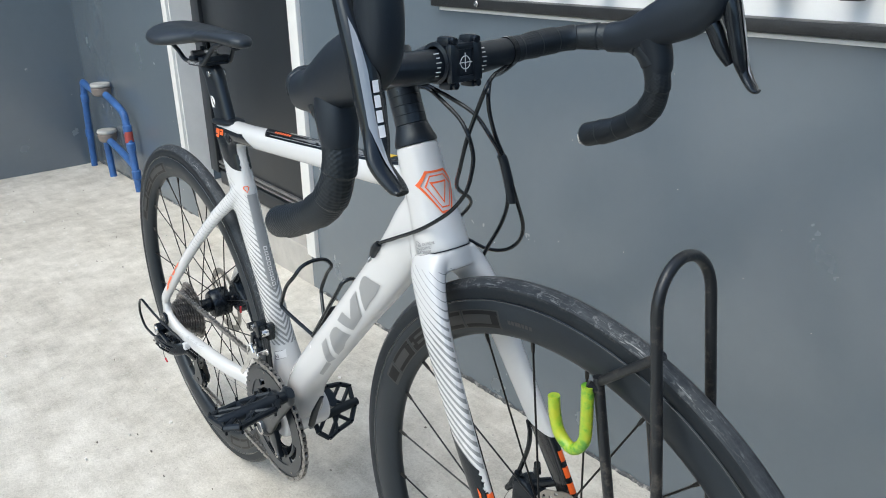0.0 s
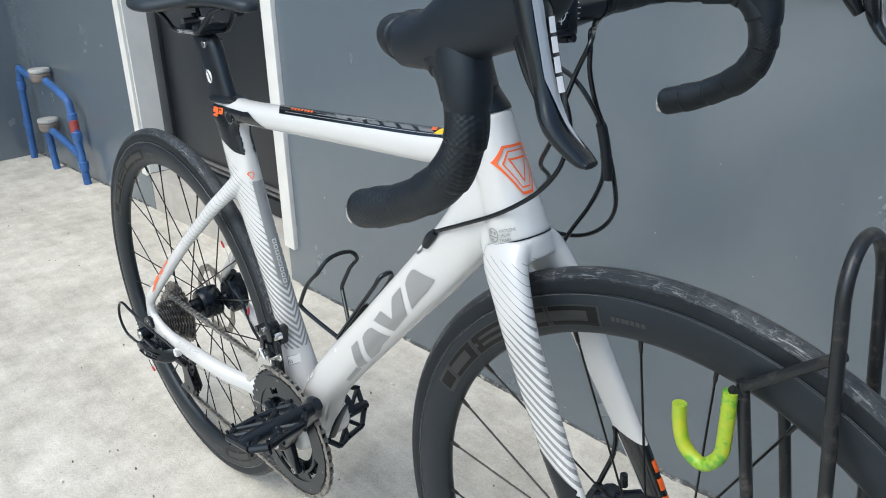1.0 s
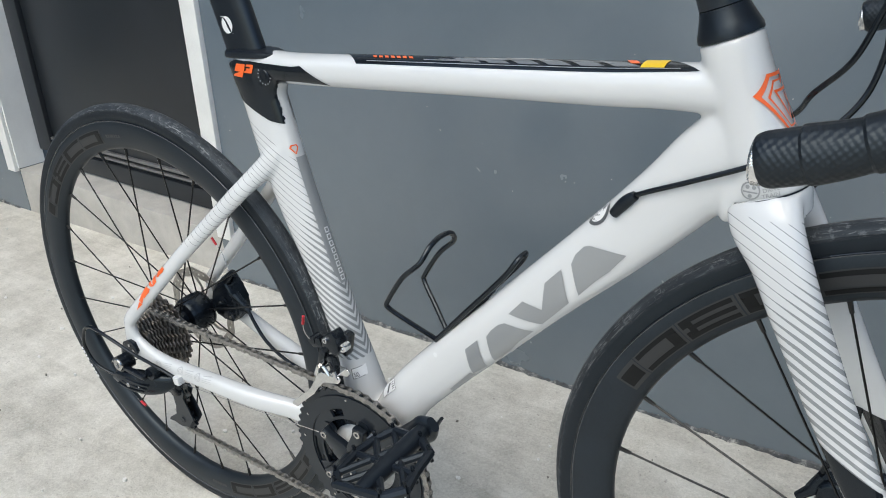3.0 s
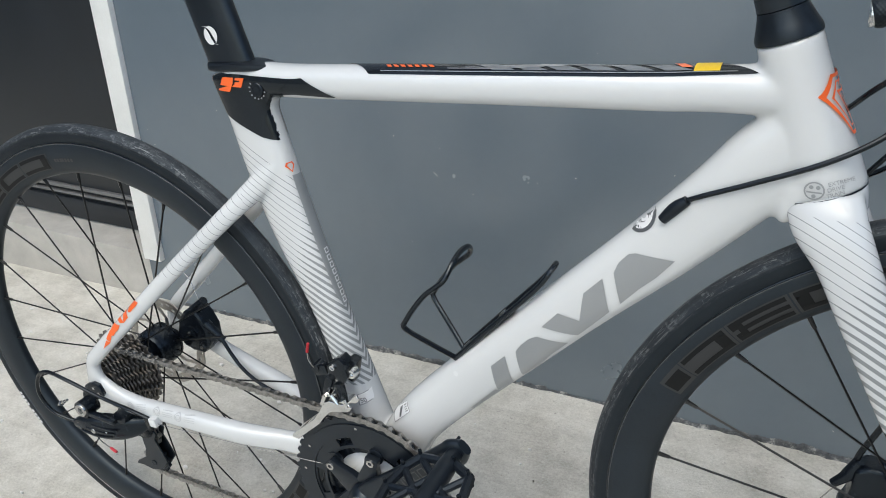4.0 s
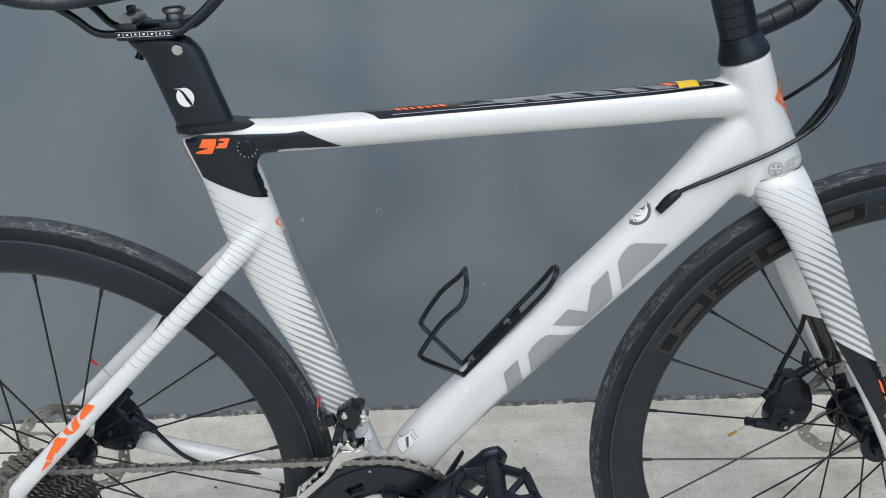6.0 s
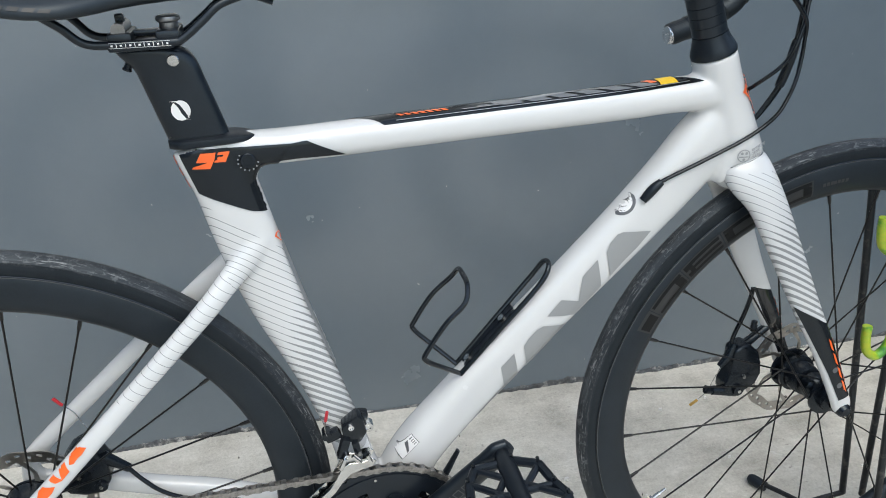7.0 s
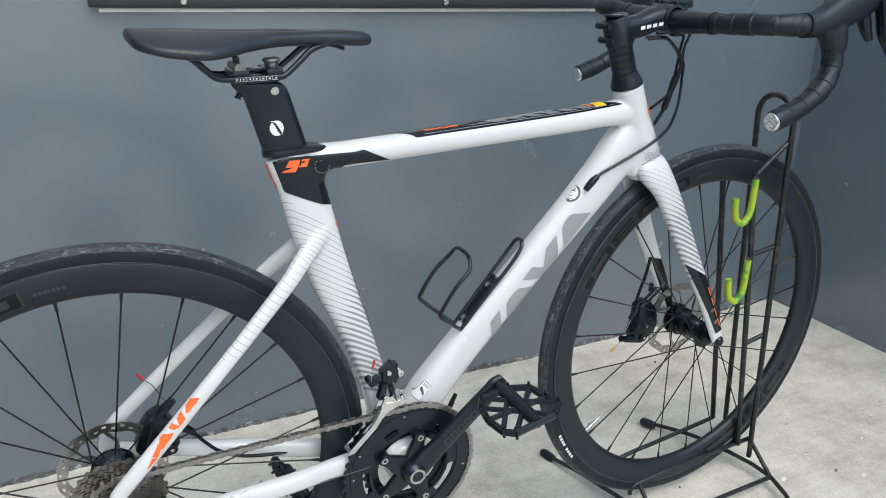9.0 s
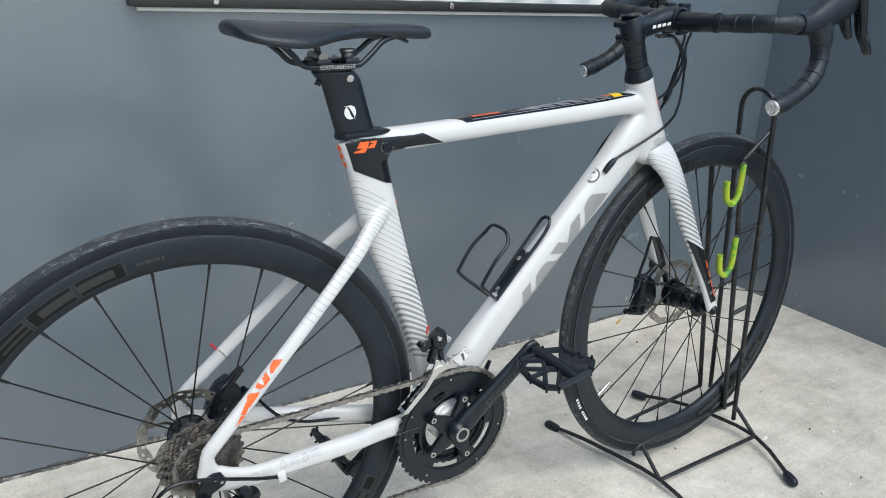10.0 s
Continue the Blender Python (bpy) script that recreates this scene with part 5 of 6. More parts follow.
def drilled(bm, bands, n, y0, y1, gap):
    """A flat ring of concentric bands about the axle; the cells that gap(band, step) names are left open."""
    solid = lambda k, i: 0 <= k < len(bands) - 1 and not gap(k, i % n)
    vs = {}
    def v(k, i, y):
        key = (k, i % n, y)
        if key not in vs:
            b = bands[k]
            x, z = b[i % n] if isinstance(b, list) else (b * math.cos(2 * math.pi * i / n), b * math.sin(2 * math.pi * i / n))
            vs[key] = bm.verts.new((x, y, z))
        return vs[key]
    for k in range(len(bands) - 1):
        for i in range(n):
            if not solid(k, i):
                continue
            for y in (y0, y1):
                bm.faces.new((v(k, i, y), v(k + 1, i, y), v(k + 1, i + 1, y), v(k, i + 1, y)))
            for ok, a, b in ((solid(k - 1, i), (k, i), (k, i + 1)), (solid(k + 1, i), (k + 1, i), (k + 1, i + 1)), (solid(k, i - 1), (k, i), (k + 1, i)), (solid(k, i + 1), (k, i + 1), (k + 1, i + 1))):
                if not ok:
                    bm.faces.new((v(*a, y0), v(*b, y0), v(*b, y1), v(*a, y1)))


def build_wheel(name, hub, flange_r, flange_l, label, rear):
    bm = bmesh.new()
    lathe(bm, both(RIM), (0, 0, 0), 192)
    w = part(name, bm, M_carbon, bike, label, sharp=50)
    w.location = hub
    bm = bmesh.new()
    lathe(bm, both(TYRE), (0, 0, 0), 192)
    part("tyre", bm, M_tyre, w, "black slick tyre with scuffed dusty tread", sharp=50)
    # pale ring at the tyre joint, standing in for the rim's edge highlight
    for sd in (-1, 1):
        bm = bmesh.new()
        lathe(bm, [(0.3116, sd * 0.0119), (0.3120, sd * 0.0127), (0.3125, sd * 0.0127), (0.3130, sd * 0.0117)], (0, 0, 0), 192)
        part("rim_edge", bm, M_rimedge, w, "thin pale ring painted as the rim edge highlight")
    bm = bmesh.new()
    for sd in (-1, 1):
        lathe(bm, [(0.3128, 0.0122 * sd), (0.3136, 0.0126 * sd), (0.3144, 0.0122 * sd)], (0, 0, 0), 192)
    part("tyre_bead", bm, M_black, w)
    for sd in (-1, 1):
        for h in (0, 180):
            for a0, a1, kind in ((147.8, 152, 0), (137, 146.6, 1), (125.5, 135.8, 2), (113.5, 124.2, 3), (101.5, 112.2, 1)):
                bm = bmesh.new()
                rim_patch(bm, a0 - 0.5 + h, a1 + 0.5 + h, 0.2812, 0.3028, sd, 0.0003)
                part("rim_plate", bm, M_rimplate, w, "pale outline of the rim graphic")
                bm = bmesh.new()
                r0, r1, q = 0.2825, 0.3015, 0.0042
                if kind == 0:
                    rim_patch(bm, a0 + h, a1 + h, 0.2850, 0.2990, sd)
                else:
                    rim_patch(bm, a0 + h, a1 + h, r1 - q, r1, sd)
                    rim_patch(bm, a0 + h, a1 + h, r0, r0 + q, sd)
                    if kind in (1, 3):
                        e = (a0, a0 + 2.2) if kind == 1 else (a1 - 2.2, a1)
                        rim_patch(bm, e[0] + h, e[1] + h, r0 + q, r1 - q, sd)
                    if kind == 2:
                        rim_patch(bm, a0 + h, a1 - 1 + h, 0.2900, 0.2940, sd)
                        rim_patch(bm, a1 - 2.2 + h, a1 + h, r0 + q, 0.2900, sd)
                        rim_patch(bm, a1 - 2.2 + h, a1 + h, 0.2940, r1 - q, sd)
                bmesh.ops.remove_doubles(bm, verts=bm.verts, dist=0.0002)
                part("rim_graphic", bm, M_rimgloss, w, "faint glossy block on the rim")
        for h in (0, 180):
            for a0 in (92.0, 93.1, 94.1, 95.1, 95.9, 96.9, 97.9):
                bm = bmesh.new()
                rim_patch(bm, a0 + h, a0 + 0.75 + h, 0.2900, 0.2945, sd)
                part("rim_tag", bm, M_rimtag, w, "small grey block")
        for a0 in (203, 204.3, 205.6, 206.8, 209.2, 210.5, 211.8, 213.1):
            bm = bmesh.new()
            n = 4
            g = [[bm.verts.new((r * math.cos(radians(a0 + 0.85 * i / n)), sd * y, r * math.sin(radians(a0 + 0.85 * i / n)))) for r, y in ((0.3188, 0.0126), (0.3212, 0.0127), (0.3238, 0.0125))] for i in range(n + 1)]
            for i in range(n):
                for j in range(2):
                    bm.faces.new((g[i][j], g[i + 1][j], g[i + 1][j + 1], g[i][j + 1]))
            part("tyre_mark", bm, M_whited, w, "white block on the tyre sidewall")
    # hub
    bm = bmesh.new()
    fr, fl = flange_r, flange_l
    lathe(bm, [(0.008, fr - 0.016), (0.015, fr - 0.014), (0.016, fr - 0.004), (0.0255, fr - 0.003), (0.0255, fr + 0.001), (0.016, fr + 0.004), (0.0145, fr + 0.012), (0.0145, fl - 0.012), (0.016, fl - 0.004), (0.0265, fl - 0.001), (0.0265, fl + 0.003), (0.018, fl + 0.005), (0.017, fl + 0.014), (0.008, fl + 0.016)], (0, 0, 0), 36)
    if rear:
        lathe(bm, [(0.014, 0.010), (0.0255, 0.012), (0.0290, 0.018), (0.0300, 0.040), (0.0285, 0.0445), (0.016, 0.0460)], (0, 0, 0), 40)
    else:
        lathe(bm, [(0.012, 0.000), (0.0200, 0.003), (0.0215, 0.010), (0.0225, 0.032), (0.0205, 0.0385), (0.012, 0.0395)], (0, 0, 0), 40)
        lathe(bm, [(0.0145, -0.018), (0.0185, -0.014), (0.0185, -0.002), (0.0145, 0.002)], (0, 0, 0), 40)
    part("hub", bm, M_anod, w, "black hub shell")
    # spokes: 24, crossed, but for the radial ones of the rear wheel
    for k in range(24):
        a = radians((5.3 if rear else 4.6) + 15 * k)
        sgn = (-1, 1, 1, -1)[k % 4] * (1 if rear else -1)
        y = fl if k % 2 else fr
        h = a + sgn * radians(62)
        if rear and k % 2:
            h, y = a, 0.040
        p0 = V(0.0225 * math.cos(h), y, 0.0225 * math.sin(h))
        p1 = V(0.2725 * math.cos(a), 0, 0.2725 * math.sin(a))
        bm = bmesh.new()
        rod(bm, p0, p1, 0.00115, 6)
        part("spoke", bm, M_spoke, w)
        bm = bmesh.new()
        u = (p0 - p1).normalized()
        rod(bm, p1 - u * 0.002, p1 + u * 0.0125, 0.0024, 8, r2=0.0019)
        part("spoke_nipple", bm, M_nipple, w)
    # valve
    bm = bmesh.new()
    av = radians(212)
    u = V(math.cos(av), 0, math.sin(av))
    rod(bm, u * 0.274, u * 0.247, 0.0029, 10)
    rod(bm, u * 0.247, u * 0.238, 0.0021, 10)
    rod(bm, u * 0.262, u * 0.259, 0.0045, 10)
    part("valve", bm, M_steel, w, "silver tyre valve")
    # rotor on the far side
    bm = bmesh.new()
    yr = 0.047 if rear else 0.041
    n = 144
    outer = [((0.0695 + 0.0010 * math.sin(12 * 2 * math.pi * i / n)) * math.cos(2 * math.pi * i / n), (0.0695 + 0.0010 * math.sin(12 * 2 * math.pi * i / n)) * math.sin(2 * math.pi * i / n)) for i in range(n)]
    inner = [((0.0560 + 0.0013 * math.sin(12 * 2 * math.pi * i / n + 1)) * math.cos(2 * math.pi * i / n), (0.0560 + 0.0013 * math.sin(12 * 2 * math.pi * i / n + 1)) * math.sin(2 * math.pi * i / n)) for i in range(n)]
    drilled(bm, [inner, 0.0592, 0.0632, 0.0664, outer], n, yr - 0.0009, yr + 0.0009, lambda k, i: (k == 1 and i % 8 < 2) or (k == 2 and 3 < i % 8 < 6))
    part("brake_rotor", bm, M_rotor, w, "drilled steel brake rotor")
    for i in range(6):
        bm = bmesh.new()
        a = radians(60 * i)
        pts = [(0.0195 * math.cos(a - 0.12), 0.0195 * math.sin(a - 0.12)), (0.0195 * math.cos(a + 0.2), 0.0195 * math.sin(a + 0.2)), (0.0400 * math.cos(a + 0.33), 0.0400 * math.sin(a + 0.33)), (0.0575 * math.cos(a + 0.62), 0.0575 * math.sin(a + 0.62)), (0.0575 * math.cos(a + 0.51), 0.0575 * math.sin(a + 0.51)), (0.0400 * math.cos(a + 0.23), 0.0400 * math.sin(a + 0.23))]
        prism(bm, pts, yr - 0.0009, yr + 0.0009)
        part("rotor_arm", bm, M_rotor, w)
    bm = bmesh.new()
    annulus(bm, (0, 0, 0), circle(0.029, 36), circle(0.012, 36), yr - 0.0016, yr + 0.0016)
    part("rotor_carrier", bm, M_anod, w, "black rotor carrier")
    return w


front = build_wheel("front_wheel", HUB_F, -0.030, 0.026, "deep black carbon front wheel", False)
rear = build_wheel("rear_wheel", HUB_R, -0.017, 0.033, "deep black carbon rear wheel", True)
rear.rotation_euler.z = radians(-0.47)

# axles
bm = bmesh.new()
rod(bm, HUB_F + V(0.002, -0.050, 0), HUB_F + V(0.002, 0.062, 0), 0.0075, 16)
lathe(bm, [(0.0001, -0.0685), (0.006, -0.0685), (0.0095, -0.064), (0.0098, -0.056), (0.0075, -0.052)], HUB_F, 20)
part("front_axle", bm, M_anod, bike, "black through axle end")
bm = bmesh.new()
rod(bm, HUB_R + V(0, -0.080, 0), HUB_R + V(0, 0.080, 0), 0.0075, 16)
part("rear_axle", bm, M_anod, bike)

# cassette
bm = bmesh.new()
rod(bm, HUB_R + V(0, -0.064, 0), HUB_R + V(0, -0.016, 0), 0.0172, 24)
cas = part("cassette", bm, M_cog, bike, "oily steel cassette of stacked sprockets")
for i, t in enumerate((11, 12, 13, 14, 15, 17, 19, 21, 23, 25, 28)):
    r = 0.00635 / math.sin(math.pi / t)
    y = -0.0615 + 0.0037 * i
    bm = bmesh.new()
    k = t * 4
    annulus(bm, HUB_R, teeth(r, t, 0.0030), circle(max(0.012, r - 0.011), k), y - 0.0011, y + 0.0011)
    part("sprocket", bm, M_cog, cas)

# crankset
YO, YI = -0.0475, -0.0405
bm = bmesh.new()
lathe(bm, [(0.0001, -0.0755), (0.0125, -0.0755), (0.0145, -0.0735), (0.0178, -0.0700), (0.0195, -0.062), (0.0195, -0.050), (0.015, -0.044), (0.0001, -0.044)], BB, 36)
PED = V(0.524, -0.079, 0.382)
u = (V(PED.x, 0, PED.z) - V(BB.x, 0, BB.z)).normalized()
planar(bm, [(BB.x - u.x * 0.012, BB.z - u.z * 0.012, -0.0635, 0.0150, 0.0085), (BB.x + u.x * 0.02, BB.z + u.z * 0.02, -0.064, 0.0175, 0.0085), (BB.x + u.x * 0.055, BB.z + u.z * 0.055, -0.0665, 0.0155, 0.0078), (BB.x + u.x * 0.12, BB.z + u.z * 0.12, -0.0715, 0.0150, 0.0075), (BB.x + u.x * 0.16, BB.z + u.z * 0.16, -0.0745, 0.0150, 0.0066), (PED.x, PED.z, -0.0755, 0.0155, 0.0066), (PED.x + u.x * 0.013, PED.z + u.z * 0.013, -0.076, 0.0085, 0.0055)], n=22, e=0.75)
CR = BVHTree.FromBMesh(bm)
crank = part("crankset", bm, M_satin, bike, "black crankset with two chainrings")
PERP = V(-u.z, 0, u.x)
def on_crank(s, q):
    return (BB.x + u.x * s + PERP.x * q, BB.z + u.z * s + PERP.z * q)


M_line = mat("pale_line", (0.06, 0.062, 0.065), 0.35)
for i in range(5):
    projected("decal", outline([on_crank(0.062 + 0.0135 * i, -0.006), on_crank(0.072 + 0.0135 * i, -0.006), on_crank(0.072 + 0.0135 * i, 0.005), on_crank(0.062 + 0.0135 * i, 0.005)], 0.0014), CR, crank, M_line, label="thin outlined block", joined=True)
AR = [radians(a) for a in (77, 144, 214, 290)]
bm = bmesh.new()
for a in AR:
    c, s = math.cos(a), math.sin(a)
    pts = []
    for r, w in ((0.012, 0.016), (0.030, 0.0135), (0.048, 0.0085), (0.060, 0.0085)):
        pts.append((r, w))
    poly = [(BB.x + r * c - w * s, BB.z + r * s + w * c) for r, w in pts] + [(BB.x + r * c + w * s, BB.z + r * s - w * c) for r, w in reversed(pts)]
    prism(bm, poly, -0.0605, -0.0515, bev=0.002)
part("spider", bm, M_satin, crank, "four black spider arms")
for a in AR:
    bm = bmesh.new()
    lathe(bm, [(0.0024, -0.0595), (0.0024, -0.062), (0.0048, -0.062), (0.0052, -0.0595)], (BB.x + 0.0545 * math.cos(a), 0, BB.z + 0.0545 * math.sin(a)), 16)
    part("chainring_bolt", bm, M_steel, crank, "silver hollow chainring bolt")
bm = bmesh.new()
lathe(bm, [(0.0085, -0.0735), (0.0085, -0.0765), (0.0122, -0.0768), (0.0128, -0.0745)], BB, 28)
disc(bm, BB, 0.0085, -0.0742, -0.073, 24)
part("crank_bolt", bm, M_steel, crank, "bright crank bolt ring")


def windowed(bm, bands, n, y0, y1, windows):
    """A flat ring of concentric bands; windows (band, first and last angle) are left open right through."""
    solid = lambda k, i: 0 <= k < len(bands) - 1 and not any(w == k and a <= 360.0 * (i % n) / n < b for w, a, b in windows)
    vs = {}
    def v(k, i, y):
        key = (k, i % n, y)
        if key not in vs:
            b = bands[k]
            x, z = b[i % n] if isinstance(b, list) else (b * math.cos(2 * math.pi * i / n), b * math.sin(2 * math.pi * i / n))
            vs[key] = bm.verts.new((BB.x + x, y, BB.z + z))
        return vs[key]
    for k in range(len(bands) - 1):
        for i in range(n):
            if not solid(k, i):
                continue
            for y in (y0, y1):
                bm.faces.new((v(k, i, y), v(k + 1, i, y), v(k + 1, i + 1, y), v(k, i + 1, y)))
            for ok, a, b in ((solid(k - 1, i), (k, i), (k, i + 1)), (solid(k + 1, i), (k + 1, i), (k + 1, i + 1)), (solid(k, i - 1), (k, i), (k + 1, i)), (solid(k, i + 1), (k, i + 1), (k + 1, i + 1))):
                if not ok:
                    bm.faces.new((v(*a, y0), v(*b, y0), v(*b, y1), v(*a, y1)))


bm = bmesh.new()
WINDOWS = [(1, 40, 53), (1, 103, 122), (1, 170, 200), (1, 236, 277), (1, 306, 347)]
windowed(bm, [0.0600, 0.0640, 0.0745, 0.0935, teeth(0.1005, 50, 0.0030)], 200, YO - 0.0016, YO + 0.0016, WINDOWS)
for a in AR:
    disc(bm, (BB.x + 0.0555 * math.cos(a), 0, BB.z + 0.0555 * math.sin(a)), 0.0105, YO - 0.0030, YO + 0.001, 18)
part("chainring", bm, M_satin, crank, "large black chainring with cut-outs")
bm = bmesh.new()
windowed(bm, [0.0770, 0.0800, 0.0900, 0.0935], 120, YO - 0.0030, YO - 0.0017, [])
part("chainring_face", bm, M_satin, crank, "raised face of the large chainring")
bm = bmesh.new()
annulus(bm, BB, teeth(0.0682, 34, 0.0028), circle(0.0480, 136), YI - 0.0012, YI + 0.0012)
part("chainring", bm, M_anod, crank, "small black chainring")
bm = bmesh.new()
for a in (95, 150, 175, 235, 300, 345):
    disc(bm, (BB.x + 0.0895 * math.cos(radians(a)), 0, BB.z + 0.0895 * math.sin(radians(a))), 0.0017, YO - 0.0040, YO - 0.002, 10)
part("pin", bm, M_steel, crank)
# far crank
bm = bmesh.new()
L = 2 * V(BB.x, 0, BB.z) - V(PED.x, 0, PED.z)
planar(bm, [(BB.x, BB.z, 0.060, 0.017, 0.0085), (BB.x - u.x * 0.06, BB.z - u.z * 0.06, 0.065, 0.0135, 0.007), (BB.x - u.x * 0.13, BB.z - u.z * 0.13, 0.071, 0.013, 0.0066), (L.x, L.z, 0.0745, 0.015, 0.0066)], n=18, e=0.75)
part("crank_arm", bm, M_satin, crank, "far black crank arm")


def build_pedal(c, sgn, tilt):
    """A flat platform pedal: outline, cross ribs, axle body and pins."""
    m = Matrix.Translation(c) @ ry(tilt)
    bm = bmesh.new()
    yo = sgn * 0.052
    O = [(-0.046, -0.034), (-0.034, -0.048), (0.027, -0.050), (0.045, -0.034), (0.038, -0.012), (0.032, 0.022), (0.008, 0.040), (-0.034, 0.046), (-0.045, 0.028), (-0.050, 0.0)]
    P = [V(x, y + yo, 0) for x, y in O]
    for i in range(len(P)):
        rod(bm, m @ P[i], m @ P[(i + 1) % len(P)], 0.0052, 8)
    for a, b in ((0, 6), (3, 7), (1, 5), (2, 8), (9, 4)):
        rod(bm, m @ P[a], m @ P[b], 0.0040, 8)
    tube(bm, [m @ V(0, yo - sgn * 0.058, 0), m @ V(0, yo - sgn * 0.03, 0), m @ V(0, yo + sgn * 0.03, 0), m @ V(0, yo + sgn * 0.050, 0)], [0.0085, 0.0105, 0.0095, 0.008], 16)
    p = part("pedal", bm, M_plastic, bike, "black skeleton platform pedal")
    for i, q in enumerate(P):
        for d in (-1, 1):
            bm = bmesh.new()
            rod(bm, m @ (q + V(0, 0, 0.003 * d)), m @ (q + V(0, 0, 0.0095 * d)), 0.0021, 7)
            part("pin", bm, M_anod, p)
    return p


build_pedal(PED + V(0, -0.004, 0), -1, -12)
build_pedal(V(L.x, 0.083, L.z), 1, 55)

# chain: links along the path over ring, sprocket and the two jockey wheels
RC, RG, RS = 0.1015, 0.0390, 0.0205
GU, TE = V(0.024, 0, 0.238), V(0.032, 0, 0.192)
path = []
def arc(c, r, a0, a1, n):
    for i in range(n + 1):
        a = radians(a0 + (a1 - a0) * i / n)
        path.append((c[0] + r * math.cos(a), c[2] + r * math.sin(a)))


arc(BB, RC, 92, -100, 60)
arc(TE, RS, 260, 130, 16)
arc(GU, RS, -50, 60, 14)
arc(HUB_R, RG, 300, 88, 40)
P = np.array(path + [path[0]])
d = np.concatenate([[0], np.cumsum(np.linalg.norm(np.diff(P, axis=0), axis=1))])
count = int(d[-1] / 0.0127)
count -= count % 2
pt = d[-1] / count
def link_mesh(wide):
    bm = bmesh.new()
    hw = 0.0032 if wide else 0.0022
    for sd in (-1, 1):
        poly = []
        for a in range(7):
            t = radians(-90 + 30 * a)
            poly.append((pt + 0.0041 * math.cos(t), 0.0041 * math.sin(t)))
        poly.append((pt / 2, 0.0027))
        for a in range(7):
            t = radians(90 + 30 * a)
            poly.append((0.0041 * math.cos(t), 0.0041 * math.sin(t)))
        poly.append((pt / 2, -0.0027))
        prism(bm, poly, sd * hw - 0.0005, sd * hw + 0.0005)
    if wide:
        for x in (0, pt):
            rod(bm, (x, -0.0042, 0), (x, 0.0042, 0), 0.0019, 8)
    else:
        for x in (0, pt):
            rod(bm, (x, -0.0018, 0), (x, 0.0018, 0), 0.0038, 9)
    return finish(bm, "chain_link")


lm = [link_mesh(False), link_mesh(True)]
for me in lm:
    me.materials.append(M_chain)
chain = new("chain")
chain.parent = bike
chain["label"] = "oiled steel roller chain"
for i in range(count):
    q = [np.array([np.interp((j * pt) % d[-1], d, P[:, k]) for k in (0, 1)]) for j in (i, i + 1)]
    a = math.degrees(math.atan2(q[1][1] - q[0][1], q[1][0] - q[0][0]))
    y0 = -0.0475 + (0.39 - min(max(q[0][0], 0.0), 0.39)) / 0.39 * 0.0082
    lk = new("chain_link", lm[i % 2])
    lk.parent = chain
    lk.matrix_local = pose(q[0][0], y0, q[0][1], 0, -a, 0)

# front derailleur
bm = bmesh.new()
prism(bm, [(0.3560, 0.4290), (0.3740, 0.4420), (0.3800, 0.4350), (0.3830, 0.4180), (0.3745, 0.4060), (0.3640, 0.4080), (0.3570, 0.4150)], -0.0480, -0.0300, bev=0.003)
box(bm, (0.3780, -0.027, 0.4180), (0.012, 0.014, 0.030), ry(14), bev=0.003)
box(bm, (0.3460, -0.042, 0.4190), (0.018, 0.010, 0.012), ry(-20), bev=0.003)
rod(bm, (0.3400, -0.048, 0.4210), (0.3400, -0.034, 0.4210), 0.0052, 14)
box(bm, (0.3560, -0.046, 0.4030), (0.010, 0.012, 0.026), ry(18), bev=0.003)
box(bm, (0.3700, -0.046, 0.3990), (0.008, 0.010, 0.020), ry(-8), bev=0.002)
fd = part("front_derailleur", bm, M_black, bike, "glossy black front derailleur with a bright cage")
for p, r in (((0.3850, -0.0420, 0.4215), 0.0058), ((0.3660, -0.0490, 0.4300), 0.0036), ((0.3580, -0.0530, 0.3960), 0.0030)):
    bm = bmesh.new()
    lathe(bm, [(0.0001, 0.0005), (r * 0.5, 0.0), (r * 0.55, -0.0025), (r * 0.9, -0.0025), (r, 0.0), (r, 0.008)], p, 18)
    part("bolt", bm, M_chrome, fd, "silver bolt")
for p, q in (((0.3560, -0.0575, 0.3960), (0.3500, -0.0575, 0.3830)), ((0.3640, -0.0575, 0.3985), (0.3720, -0.0575, 0.3880)), ((0.3800, -0.0575, 0.3960), (0.3830, -0.0575, 0.3860))):
    bm = bmesh.new()
    rod(bm, p, q, 0.0024, 10)
    part("cage_link", bm, M_chrome, fd, "bright steel link")
PLATE = [(0.2985, 0.3215), (0.2998, 0.3262), (0.3203, 0.3445), (0.3357, 0.3580), (0.3456, 0.3730), (0.3514, 0.3840), (0.3600, 0.3885), (0.3720, 0.3870), (0.3854, 0.3900), (0.3890, 0.3860), (0.3840, 0.3795), (0.3720, 0.3770), (0.3600, 0.3735), (0.3500, 0.3640), (0.3414, 0.3520), (0.3264, 0.3385), (0.3066, 0.3205)]
for yy in (-0.0565, -0.0395):
    bm = bmesh.new()
    prism(bm, PLATE, yy - 0.0008, yy + 0.0008, bev=0.0004, seg=1)
    part("derailleur_cage", bm, M_chrome, fd, "polished steel cage plate")
for c, sz, a in (((0.3015, -0.048, 0.3240), 0.006, -45), ((0.3760, -0.048, 0.3905), 0.016, -3)):
    bm = bmesh.new()
    box(bm, c, (sz, 0.018, 0.0014), ry(a))
    part("cage_bridge", bm, M_chrome, fd)
bm = bmesh.new()
tube(bm, [(0.3400, -0.049, 0.424), (0.3385, -0.054, 0.436), (0.3400, -0.056, 0.4500)], 0.0006, 6)
